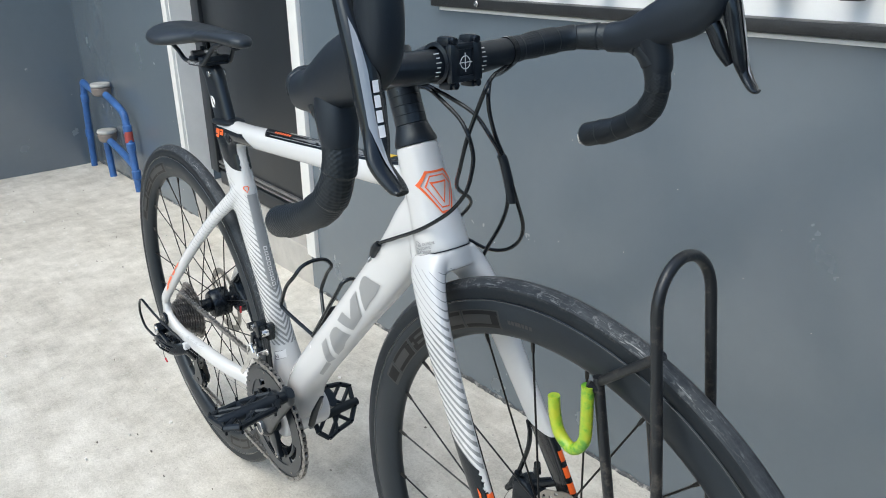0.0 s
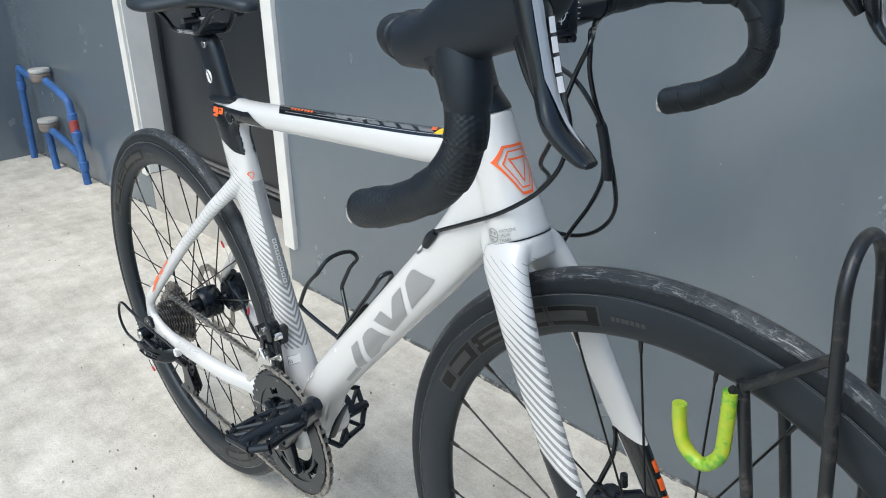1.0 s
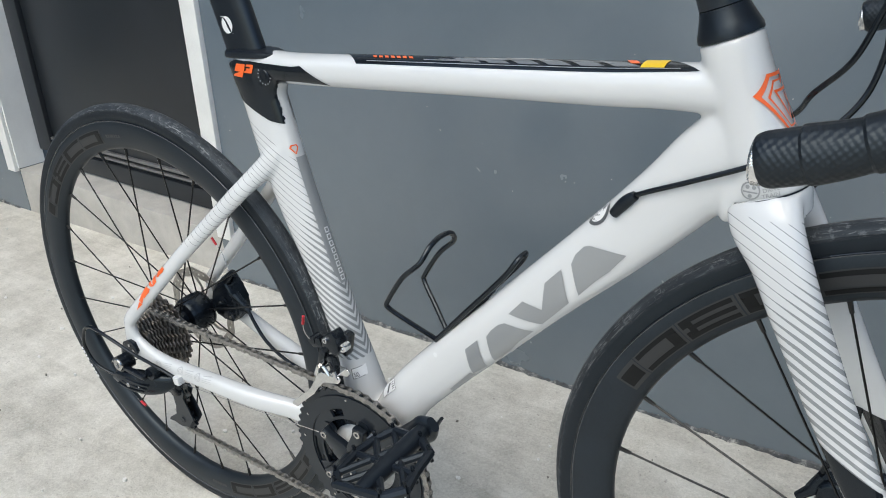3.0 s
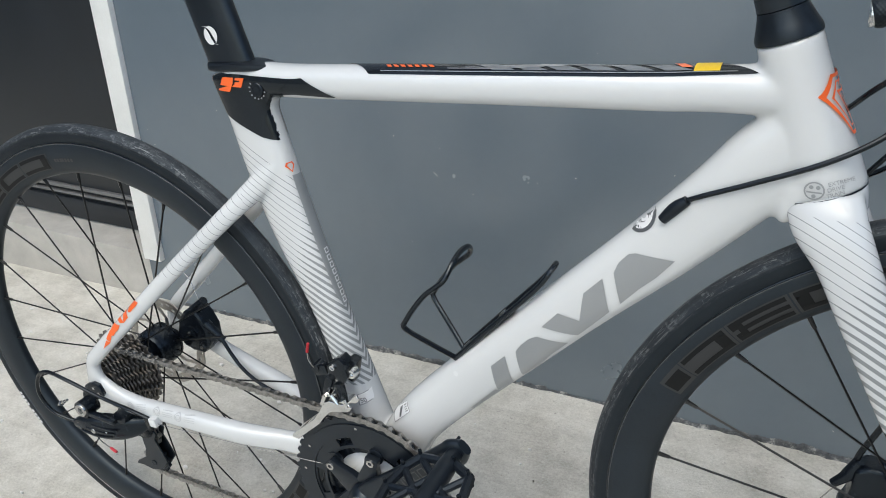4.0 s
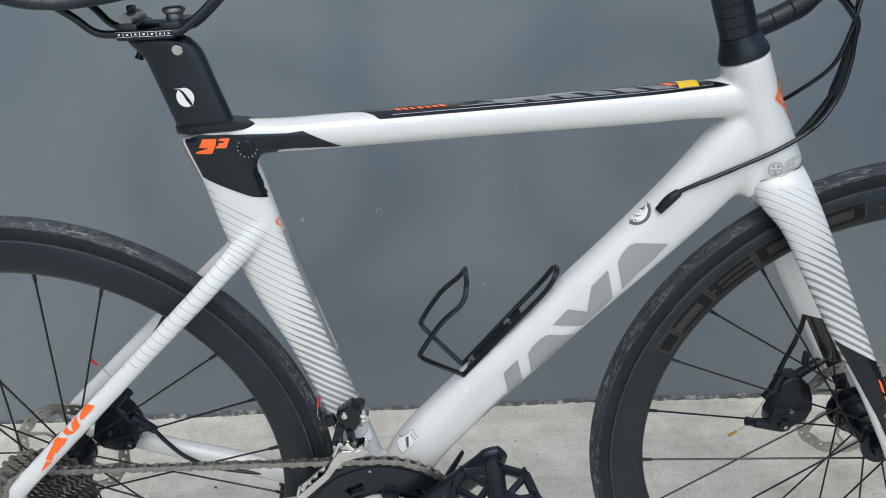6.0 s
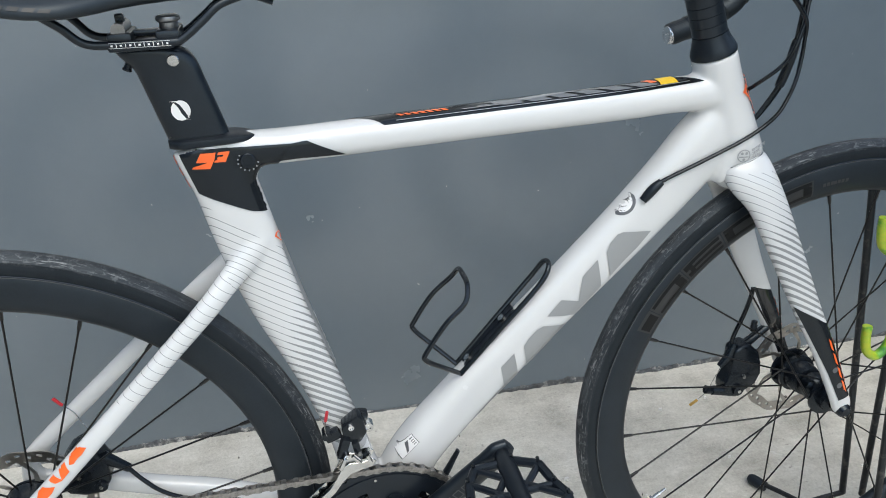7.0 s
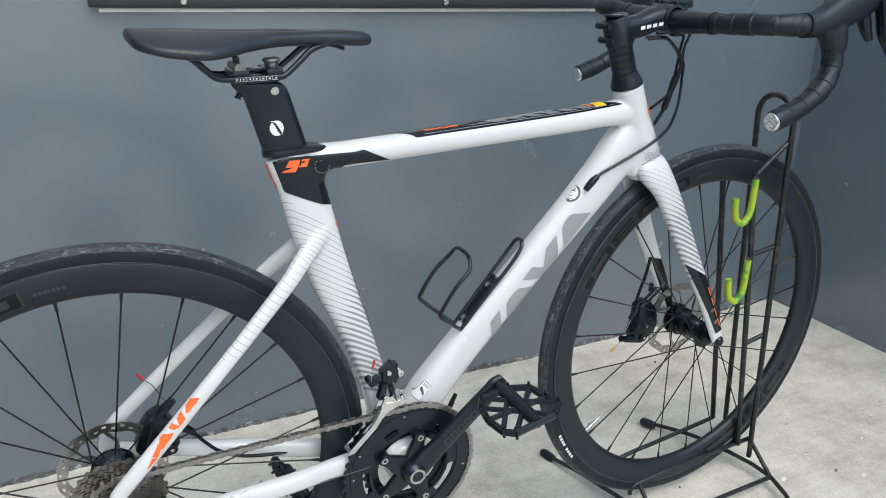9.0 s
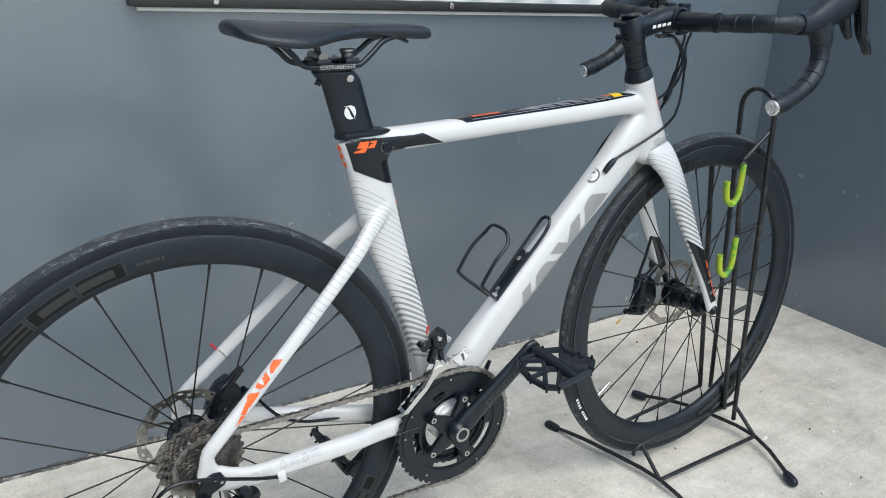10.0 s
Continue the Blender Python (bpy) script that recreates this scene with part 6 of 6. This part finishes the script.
part("cable_end", bm, M_steel, fd)
bm = bmesh.new()
rod(bm, (0.3400, -0.056, 0.4485), (0.3430, -0.056, 0.4600), 0.0017, 8)
part("cable_tip", bm, M_red, fd, "red cable tip")

# rear derailleur
bm = bmesh.new()
rod(bm, (-0.014, -0.098, 0.306), (-0.014, -0.078, 0.306), 0.0125, 20)
planar(bm, [(-0.036, 0.279, -0.093, 0.006, 0.007), (-0.016, 0.281, -0.092, 0.0135, 0.010), (0.004, 0.280, -0.089, 0.0175, 0.011), (0.026, 0.279, -0.083, 0.0185, 0.011), (0.048, 0.281, -0.074, 0.0155, 0.010), (0.062, 0.284, -0.064, 0.010, 0.009)], n=20, e=0.7)
rod(bm, (0.043, -0.088, 0.302), (0.043, -0.062, 0.300), 0.0095, 16)
box(bm, (0.016, -0.094, 0.300), (0.050, 0.008, 0.007), ry(4), bev=0.002)
rod(bm, (0.052, -0.068, 0.279), (0.034, -0.046, 0.246), 0.0095, 14)
rd = part("rear_derailleur", bm, M_anod, bike, "black rear derailleur with jockey cage")
bm = bmesh.new()
for k in range(3):
    planar(bm, [(-0.020 + 0.010 * k, 0.276 + 0.006 * k, -0.1028 + 0.001 * k, 0.0012, 0.0012), (0.004 + 0.010 * k, 0.271 + 0.006 * k, -0.1002 + 0.002 * k, 0.0016, 0.0014), (0.026 + 0.006 * k, 0.270 + 0.006 * k, -0.0945 + 0.001 * k, 0.0012, 0.0012)], n=8)
part("rib", bm, M_black, rd, "glossy ribs of the derailleur body")
CAGE = [(0.0240, 0.2495), (0.0440, 0.2525), (0.0500, 0.2455), (0.0440, 0.2350), (0.0520, 0.2171), (0.0580, 0.2001), (0.0450, 0.1826), (0.0236, 0.1772), (0.0089, 0.1802), (-0.0053, 0.1796), (-0.0012, 0.1858), (0.0170, 0.1979), (0.0215, 0.2152), (0.0200, 0.2290)]
for yy in (-0.0470, -0.0320):
    bm = bmesh.new()
    prism(bm, CAGE, yy - 0.0012, yy + 0.0012, bev=0.0006, seg=1)
    part("jockey_cage", bm, M_satin, rd, "black jockey cage plate")
for c in (GU, TE):
    bm = bmesh.new()
    annulus(bm, c, teeth(0.0185, 11, 0.0028), circle(0.006, 44), -0.0415, -0.0372)
    part("jockey_wheel", bm, M_plastic, rd)
    bm = bmesh.new()
    disc(bm, (c.x, -0.0485, c.z), 0.0045, -0.001, 0.002, 14, chamfer=0.0006)
    part("bolt", bm, M_anod, rd)
bm = bmesh.new()
lathe(bm, [(0.0001, -0.0975), (0.0040, -0.0975), (0.0045, -0.1000), (0.0090, -0.1000), (0.0098, -0.0985), (0.0098, -0.0960)], (-0.014, 0, 0.306), 24)
part("bolt", bm, M_steel, rd, "large round silver pivot bolt")
for p, r in (((0.001, -0.1005, 0.278), 0.0040), ((0.020, -0.0965, 0.277), 0.0022), ((-0.024, -0.100, 0.284), 0.0022)):
    bm = bmesh.new()
    disc(bm, p, r, -0.001, 0.004, 12, chamfer=0.0005)
    part("bolt", bm, M_steel, rd)
bm = bmesh.new()
prism(bm, [(-0.0210, 0.3130), (-0.0190, 0.3240), (-0.0080, 0.3400), (0.0060, 0.3460), (0.0160, 0.3440), (0.0225, 0.3320), (0.0180, 0.3255), (0.0020, 0.3180), (-0.0040, 0.3020), (-0.0160, 0.3010)], -0.0860, -0.0790, bev=0.0018)
hang = part("mech_hanger", bm, M_anod, rd, "black derailleur hanger")
for p in ((0.0075, -0.0865, 0.3385), (0.0150, -0.0865, 0.3320)):
    bm = bmesh.new()
    disc(bm, p, 0.0022, -0.0008, 0.002, 10)
    part("bolt", bm, M_steel, hang)
bm = bmesh.new()
tube(bm, [(-0.004, -0.095, 0.264), (0.012, -0.100, 0.262), (0.030, -0.103, 0.260)], 0.0006, 6)
part("cable_end", bm, M_steel, rd)
bm = bmesh.new()
rod(bm, (0.029, -0.103, 0.260), (0.040, -0.104, 0.2575), 0.0019, 8)
part("cable_tip", bm, M_red, rd, "red cable tip")
bm = bmesh.new()
tube(bm, [(0.092, -0.0790, 0.3050), (0.064, -0.084, 0.3165), (0.030, -0.097, 0.3380), (-0.012, -0.105, 0.3585), (-0.048, -0.105, 0.3635), (-0.0700, -0.105, 0.3500), (-0.0795, -0.105, 0.3220), (-0.0690, -0.103, 0.2960), (-0.050, -0.098, 0.2840), (-0.034, -0.094, 0.2800)], 0.0025, 10)
part("cable", bm, M_cable, rd, "black gear cable looped behind the derailleur")
bm = bmesh.new()
box(bm, (0.0965, -0.079, 0.3045), (0.012, 0.011, 0.013), ry(-4), bev=0.0025)
part("cable_stop", bm, M_white, rd, "white cable stop")
bm = bmesh.new()
tube(bm, [(0.102, -0.081, 0.3035), (0.16, -0.077, 0.3020), (0.25, -0.070, 0.3000), (0.33, -0.050, 0.285)], 0.00035, 6)
part("inner_wire", bm, M_dull, rd, "thin bare gear wire")

# callipers
def calliper(name, body, y0, y1, arms, bolts, label):
    """A moulded brake body with its arms and bolt heads."""
    bm = bmesh.new()
    prism(bm, body, y0, y1, bev=0.005, seg=3)
    for p, q, r, r2 in arms:
        rod(bm, p, q, r, 14, r2=r2)
    k = part(name, bm, M_anod, bike, label)
    for p in bolts:
        bm = bmesh.new()
        disc(bm, p, 0.0026, -0.0015, 0.002, 12)
        part("bolt", bm, M_steel, k)
    return k


rcal = calliper("rear_calliper", [(0.0432, 0.3758), (0.056, 0.392), (0.0735, 0.400), (0.0851, 0.3832), (0.0924, 0.3662), (0.092, 0.3441), (0.0794, 0.3283), (0.060, 0.3285), (0.0443, 0.3341), (0.0343, 0.349)], 0.042, 0.072,
                [(V(0.070, 0.050, 0.392), V(0.0915, 0.050, 0.4115), 0.0085, 0.0058), (V(0.088, 0.048, 0.376), V(0.112, 0.050, 0.352), 0.0072, 0.0050), (V(0.060, 0.040, 0.358), V(0.060, 0.046, 0.358), 0.0125, 0.0125), (V(0.080, 0.040, 0.340), V(0.080, 0.046, 0.340), 0.0075, 0.0075)],
                [V(0.060, 0.0395, 0.358), V(0.080, 0.0395, 0.340)], "black disc brake calliper")
bm = bmesh.new()
tube(bm, [(0.084, 0.050, 0.407), (0.076, 0.053, 0.422), (0.0692, 0.055, 0.4372), (0.0574, 0.055, 0.451)], 0.0006, 6)
part("cable_end", bm, M_steel, rcal)
bm = bmesh.new()
rod(bm, (0.060, 0.055, 0.448), (0.0525, 0.055, 0.4585), 0.0019, 8)
part("cable_tip", bm, M_red, rcal, "red cable tip")
bm = bmesh.new()
tube(bm, [(0.098, 0.0485, 0.366), (0.110, 0.049, 0.354), (0.124, 0.047, 0.334), (0.142, 0.045, 0.314), (0.168, 0.044, 0.298), (0.21, 0.042, 0.287), (0.30, 0.036, 0.278), (0.345, 0.030, 0.270)], 0.0026, 10)
part("hose", bm, M_cable, rcal, "black brake hose")
fcal = calliper("front_calliper", [(0.8839, 0.377), (0.895, 0.384), (0.9068, 0.3838), (0.9209, 0.3701), (0.927, 0.352), (0.9289, 0.3344), (0.9228, 0.3188), (0.906, 0.310), (0.8907, 0.3068), (0.8756, 0.312), (0.8752, 0.3288), (0.8809, 0.3418), (0.8835, 0.3585)], 0.036, 0.062,
                [(V(0.8501, 0.044, 0.3202), V(0.8620, 0.044, 0.3165), 0.0058, 0.0050), (V(0.8600, 0.044, 0.3170), V(0.8960, 0.044, 0.3090), 0.0062, 0.0085), (V(0.8870, 0.046, 0.384), V(0.8800, 0.045, 0.366), 0.0052, 0.0068), (V(0.8800, 0.045, 0.366), V(0.8685, 0.045, 0.3530), 0.0058, 0.0042), (V(0.9050, 0.050, 0.376), V(0.9430, 0.054, 0.398), 0.0065, 0.0055), (V(0.9160, 0.048, 0.398), V(0.9160, 0.048, 0.412), 0.0048, 0.0040), (V(0.894, 0.032, 0.316), V(0.894, 0.040, 0.316), 0.0075, 0.0075)],
                [V(0.9007, 0.0345, 0.3364), V(0.894, 0.0315, 0.316)], "black disc brake calliper with a lever arm")
bm = bmesh.new()
tube(bm, [(0.8720, 0.045, 0.352), (0.8631, 0.045, 0.3359), (0.8521, 0.045, 0.3150), (0.8395, 0.045, 0.3050), (0.834, 0.045, 0.301)], 0.0006, 6)
part("cable_end", bm, M_steel, fcal)
bm = bmesh.new()
rod(bm, (0.8400, 0.045, 0.3050), (0.8290, 0.045, 0.2985), 0.0019, 8)
part("cable_tip", bm, M_brass, fcal, "brass cable tip")
bm = bmesh.new()
tube(bm, [(0.8835, 0.046, 0.376), (0.8873, 0.050, 0.3912), (0.8993, 0.050, 0.4233), (0.9045, 0.048, 0.4490), (0.9045, 0.045, 0.466)], 0.0029, 10)
part("hose", bm, M_cable, fcal, "black brake hose out of the fork blade")

# the steered parts stand turned slightly
BAR = Matrix.Translation(STEM1) @ Matrix.Rotation(radians(-0.6), 4, "Z") @ Matrix.Rotation(radians(1.2), 4, "X") @ Matrix.Translation(-STEM1 + V(0.0036, -0.0075, -0.0002))
STEER = Matrix.Translation(HT) @ Matrix.Rotation(radians(1.8), 4, AX) @ Matrix.Translation(-HT)
for o in list(bike.children):
    if o.name.split(".")[0] in ("fork", "stem", "handlebar", "brake_hood", "front_wheel", "front_axle", "front_calliper", "spacer"):
        o.matrix_basis = STEER @ (BAR if o.name.split(".")[0] in ("handlebar", "brake_hood") else Matrix()) @ o.matrix_basis

# cables in front of the head tube
for pts in ([(0.806, -0.020, 0.848), (0.833, -0.027, 0.848), (0.854, -0.024, 0.835), (0.869, -0.020, 0.822), (0.880, -0.019, 0.807), (0.883, -0.016, 0.787), (0.882, -0.017, 0.771), (0.876, -0.021, 0.748), (0.863, -0.028, 0.729), (0.845, -0.036, 0.714), (0.813, -0.039, 0.696), (0.765, -0.036, 0.675), (0.722, -0.031, 0.656), (0.706, -0.026, 0.642)],
            [(0.843, 0.075, 0.862), (0.862, 0.045, 0.861), (0.885, 0.012, 0.860), (0.897, -0.008, 0.853), (0.886, -0.011, 0.830), (0.877, -0.018, 0.801), (0.864, -0.018, 0.769), (0.840, -0.003, 0.742), (0.826, 0.026, 0.720), (0.803, 0.041, 0.700), (0.764, 0.040, 0.667), (0.735, 0.030, 0.644), (0.722, 0.022, 0.630)],
            [(0.806, -0.014, 0.850), (0.834, -0.024, 0.849), (0.856, -0.015, 0.838), (0.877, -0.006, 0.824), (0.892, -0.001, 0.804), (0.896, 0.011, 0.780), (0.893, 0.017, 0.757), (0.889, 0.024, 0.731), (0.872, 0.029, 0.700), (0.846, 0.030, 0.664), (0.829, 0.030, 0.634), (0.827, 0.030, 0.612)],
            [(0.843, 0.080, 0.862), (0.860, 0.048, 0.858), (0.880, 0.015, 0.858), (0.891, 0.000, 0.848), (0.890, 0.001, 0.828), (0.892, 0.007, 0.801), (0.896, 0.015, 0.777), (0.897, 0.021, 0.755), (0.897, 0.029, 0.731), (0.889, 0.045, 0.698), (0.872, 0.054, 0.673), (0.848, 0.055, 0.657), (0.819, 0.053, 0.652), (0.786, 0.050, 0.657), (0.755, 0.040, 0.654), (0.728, 0.026, 0.636)]):
    bm = bmesh.new()
    tube(bm, [(x, y + 0.0122 * x, z) for x, y, z in pts], 0.0022, 10)
    part("cable", bm, M_cable, bike, "black cable housing")
bm = bmesh.new()
tube(bm, [(0.8945, 0.021, 0.783), (0.895, 0.024, 0.778), (0.895, 0.030, 0.757), (0.893, 0.037, 0.734), (0.8925, 0.038, 0.729)], [0.0040, 0.0048, 0.0050, 0.0052, 0.0046], 14)
part("cable_sheath", bm, M_plastic, bike, "black sleeve joining two cables")
bm = bmesh.new()
tube(bm, [(0.722, -0.0225, 0.656), (0.713, -0.0215, 0.648), (0.703, -0.020, 0.636)], [0.004, 0.0055, 0.0045], 14)
part("cable_port", bm, M_plastic, bike, "black cable grommet")
bm = bmesh.new()
planar(bm, [(0.452, 0.268, -0.010, 0.004, 0.006), (0.470, 0.300, -0.010, 0.004, 0.006), (0.492, 0.336, -0.006, 0.002, 0.004)], n=12)
part("cable_guard", bm, M_plastic, bike)

# bottle cage
bm = bmesh.new()
q = [(0.498, 0.010, 0.4475), (0.473, 0.024, 0.470), (0.454, 0.034, 0.4885), (0.456, 0.0345, 0.499), (0.478, 0.0345, 0.530), (0.500, 0.032, 0.550), (0.506, 0.020, 0.565), (0.506, 0.0, 0.569)]
tube(bm, [(x, -y, z) for x, y, z in q] + [p for p in q[-2::-1]], 0.0029, 10)
cage = part("bottle_cage", bm, M_black, bike, "glossy black wire bottle cage")
bm = bmesh.new()
tube(bm, [(0.497, -0.011, 0.447), (0.540, -0.012, 0.494), (0.588, -0.013, 0.546), (0.602, -0.008, 0.566), (0.602, 0.008, 0.566), (0.588, 0.013, 0.546), (0.540, 0.012, 0.494), (0.497, 0.011, 0.447)], 0.0029, 10)
part("cage_wire", bm, M_black, cage)
bm = bmesh.new()
m45 = ry(-46)
for y in (-0.0062, 0.0062):
    box(bm, (0.534, y, 0.4850), (0.086, 0.0075, 0.0035), m45, bev=0.001)
box(bm, (0.534, 0, 0.4835), (0.080, 0.008, 0.0025), m45, bev=0.001)
part("mount_plate", bm, M_plastic, cage)
for c in (V(0.5095, 0, 0.4600), V(0.5505, 0, 0.5050)):
    bm = bmesh.new()
    rod(bm, c, c + V(-0.0022, 0, 0.0022), 0.0045, 12)
    part("bolt", bm, M_steel, cage)

# ---- wheel stand ----
stand = thing("bike_stand", "black tubular steel wheel stand with lime green hooks", "bicycle stand", LEVEL @ pose(0.006, 0.010, 0.003))
FZ = -0.024
R1 = 0.0051
def srod(name, pts, r=R1, k=5, label=""):
    bm = bmesh.new()
    tube(bm, pts, r, 12, k)
    return part(name, bm, M_stand, stand, label)


ARC = [(1.1165 - 0.003 * math.sin(math.pi * i / 20), -0.0110 - 0.0375 * math.cos(math.pi * i / 20), 0.692 + 0.041 * math.sin(math.pi * i / 20)) for i in range(21)]
srod("arch", [(1.150, -0.046, 0.0)] + ARC + [(1.160, 0.033, 0.04)], k=1, label="tall bent arch")
for y, z in ((-0.040, 0.036), (0.030, 0.058)):
    srod("upright", [(1.118, y, z), (1.085, y, 0.34), (1.052, y, 0.610)], k=2)
for z, x0, x1 in ((0.607, 1.053, 1.121), (0.455, 1.071, 1.136), (0.272, 1.093, 1.143)):
    srod("rung", [(x0, -0.040, z - (0.0 if z < 0.6 else 0.002)), (x1, -0.0445, z + (0.052 if z > 0.6 else 0.012))], 0.0044, 1)
srod("track_rod", [(0.850, -0.034, 0.012), (0.868, -0.036, 0.032), (1.02, -0.036, 0.036), (1.155, -0.036, 0.036)], 0.0043, k=4)
srod("track_rod", [(0.850, 0.032, 0.012), (0.868, 0.030, 0.040), (1.00, 0.030, 0.050), (1.118, 0.030, 0.058)], 0.0043, k=4)
srod("cross_bar", [(0.801, 0.160, FZ + 0.009), (0.812, 0.10, FZ + 0.018), (0.826, 0.03, FZ + 0.022), (0.855, -0.105, FZ + 0.018), (0.838, -0.235, FZ + 0.010)], 0.0043, k=3)
srod("cross_bar", [(1.064, 0.155, FZ + 0.009), (1.090, 0.09, FZ + 0.020), (1.112, 0.02, FZ + 0.026), (1.144, -0.108, FZ + 0.018), (1.090, -0.235, FZ + 0.010)], 0.0043, k=3)
srod("side_rod", [(0.855, -0.105, FZ + 0.018), (1.144, -0.108, FZ + 0.018)], 0.0043, k=1)
srod("strut", [(1.155, -0.036, 0.036), (1.144, -0.106, FZ + 0.018)], 0.0043, k=1)
srod("strut", [(0.868, -0.036, 0.032), (0.855, -0.103, FZ + 0.018)], 0.0043, k=1)
for p, d in (((0.801, 0.158, FZ + 0.0095), (-0.003, 0.022, -0.001)), ((1.064, 0.150, FZ + 0.0095), (-0.008, 0.02, -0.001)), ((1.092, -0.230, FZ + 0.010), (-0.008, -0.02, -0.001)), ((0.839, -0.230, FZ + 0.010), (-0.003, -0.022, -0.001))):
    bm = bmesh.new()
    p, d = V(*p), V(*d)
    tube(bm, [p - d * 0.5, p, p + d * 0.7, p + d], [0.0085, 0.0095, 0.0095, 0.006], 14, 3)
    part("foot_cap", bm, M_rubber, stand, "worn black rubber foot")
for dz, dx in ((0.0, 0.0), (-0.150, 0.0105)):
    x0, z0 = 1.047 + dx, 0.602 + dz
    bm = bmesh.new()
    tube(bm, [(x0, -0.048, z0), (x0 - 0.001, -0.048, z0 - 0.040), (x0 - 0.004, -0.048, z0 - 0.062), (x0 - 0.018, -0.048, z0 - 0.076), (x0 - 0.034, -0.048, z0 - 0.066), (x0 - 0.040, -0.048, z0 - 0.046), (x0 - 0.041, -0.048, z0 - 0.028)], 0.0060, 14)
    part("hook", bm, M_hook, stand, "lime green plastic sleeved hook")
    bm = bmesh.new()
    rod(bm, (x0, -0.048, z0 + 0.002), (x0 + 0.006, -0.043, z0 - 0.004), 0.004, 10)
    part("hook_joint", bm, M_stand, stand)

# ---- water meters in the corner ----
meters = thing("water_meter", "blue plastic water pipes with two dusty meters against the wall", "water meter", WALL @ pose(0.16, 0, 0))
def zg(x):
    p = WALL @ V(x + 0.16, -0.05, 0)
    return ground(p.x, p.y)


YP = -0.05
bm = bmesh.new()
tube(bm, [(-2.365, YP, zg(-2.365) - 0.02), (-2.38, YP, 0.10), (-2.40, YP, 0.27), (-2.43, YP, 0.315), (-2.55, YP, 0.345), (-2.66, YP, 0.365)], 0.0165, 14)
part("pipe", bm, M_pipe, meters, "blue pipe riser")
bm = bmesh.new()
tube(bm, [(-3.14, YP, zg(-3.14) - 0.02), (-3.10, YP, 0.20), (-3.065, YP, 0.35), (-3.05, YP, 0.378), (-3.0, YP, 0.368), (-2.85, YP, 0.355)], 0.0165, 14)
part("pipe", bm, M_pipe, meters)
bm = bmesh.new()
tube(bm, [(-2.78, YP, zg(-2.8) - 0.02), (-2.80, YP, 0.09), (-2.77, YP, 0.125), (-2.60, YP, 0.11), (-2.39, YP, 0.07)], 0.0165, 14)
part("pipe", bm, M_pipe, meters)
for c in ((-2.37, YP, 0.03), (-2.385, YP, 0.16), (-3.121, YP, 0.10), (-3.079, YP, 0.29), (-2.395, YP, 0.24)):
    bm = bmesh.new()
    disc(bm, c, 0.0205, -0.022, 0.022, 16, axis="z", chamfer=0.004)
    part("coupling", bm, M_pipe, meters, "blue pipe coupling")
bm = bmesh.new()
disc(bm, (-2.392, YP, 0.205), 0.0195, -0.03, 0.03, 14, axis="z", chamfer=0.004)
part("coupling", bm, mat("red_tape", (0.35, 0.06, 0.05), 0.6), meters, "red wrapped joint")
for cx, cz in ((-2.735, 0.352), (-2.765, 0.118)):
    bm = bmesh.new()
    lathe(bm, [(0.0001, 0.0), (0.034, 0.0), (0.043, 0.010), (0.046, 0.036), (0.041, 0.041), (0.0001, 0.043)], (cx, YP, cz), 28, axis="z")
    b = part("meter_body", bm, M_meter, meters, "dusty brown meter body")
    bm = bmesh.new()
    lathe(bm, [(0.0001, 0.043), (0.044, 0.043), (0.0475, 0.050), (0.044, 0.060), (0.0001, 0.062)], (cx, YP, cz), 28, axis="z")
    part("meter_lid", bm, M_metercap, b, "grey meter lid")

# ---- specks of old filler on the wall ----
rs = random.Random(21)
bm = bmesh.new()
for _ in range(120):
    x, z, r = rs.uniform(-3.1, 1.8), rs.uniform(0.05, 1.6), rs.uniform(0.0006, 0.0017)
    if DOOR[0] - 0.08 < x < DOOR[1] + 0.07 or (WIN[0] - 0.03 < x < WIN[1] + 0.03 and z > 0.86):
        continue
    k = rs.choice((5, 6, 7))
    rim = [bm.verts.new((x + r * rs.uniform(0.6, 1.3) * math.cos(6.283 * i / k), 0.001, z + r * rs.uniform(0.6, 1.3) * math.sin(6.283 * i / k))) for i in range(k)]
    top = bm.verts.new((x, -0.0012, z))
    for i in range(k):
        bm.faces.new((rim[i], rim[(i + 1) % k], top))
ob = part("wall_specks", bm, M_fleck, None)
ob.matrix_world = WALL
tagged(ob, "tiny pale specks of filler on the wall paint", "debris", kind="stuff")

# ---- loose flecks and grit on the concrete ----
def scatter(name, n, material, size, seed, label):
    r = random.Random(seed)
    bm = bmesh.new()
    for _ in range(n):
        x, y = r.uniform(-3.0, 1.8), r.uniform(-1.4, 0.5)
        z = ground(x, y)
        s = size * r.uniform(0.4, 1.4)
        a = r.uniform(0, 6.28)
        k = r.choice((4, 5, 6))
        top = [bm.verts.new((x + s * r.uniform(0.5, 1.2) * math.cos(a + 6.283 * i / k), y + s * r.uniform(0.4, 0.9) * math.sin(a + 6.283 * i / k), z + 0.0035)) for i in range(k)]
        low = [bm.verts.new((v.co.x * 1.0, v.co.y, z - 0.003)) for v in top]
        bm.faces.new(top)
        for i in range(k):
            bm.faces.new((top[i], top[(i + 1) % k], low[(i + 1) % k], low[i]))
    tagged(part(name, bm, material, None), label, "debris", kind="stuff")


scatter("paint_flecks", 260, M_fleck, 0.0048, 3, "pale paint flecks scattered over the concrete")
scatter("grit", 160, M_grit, 0.0024, 8, "small dark grit on the concrete")
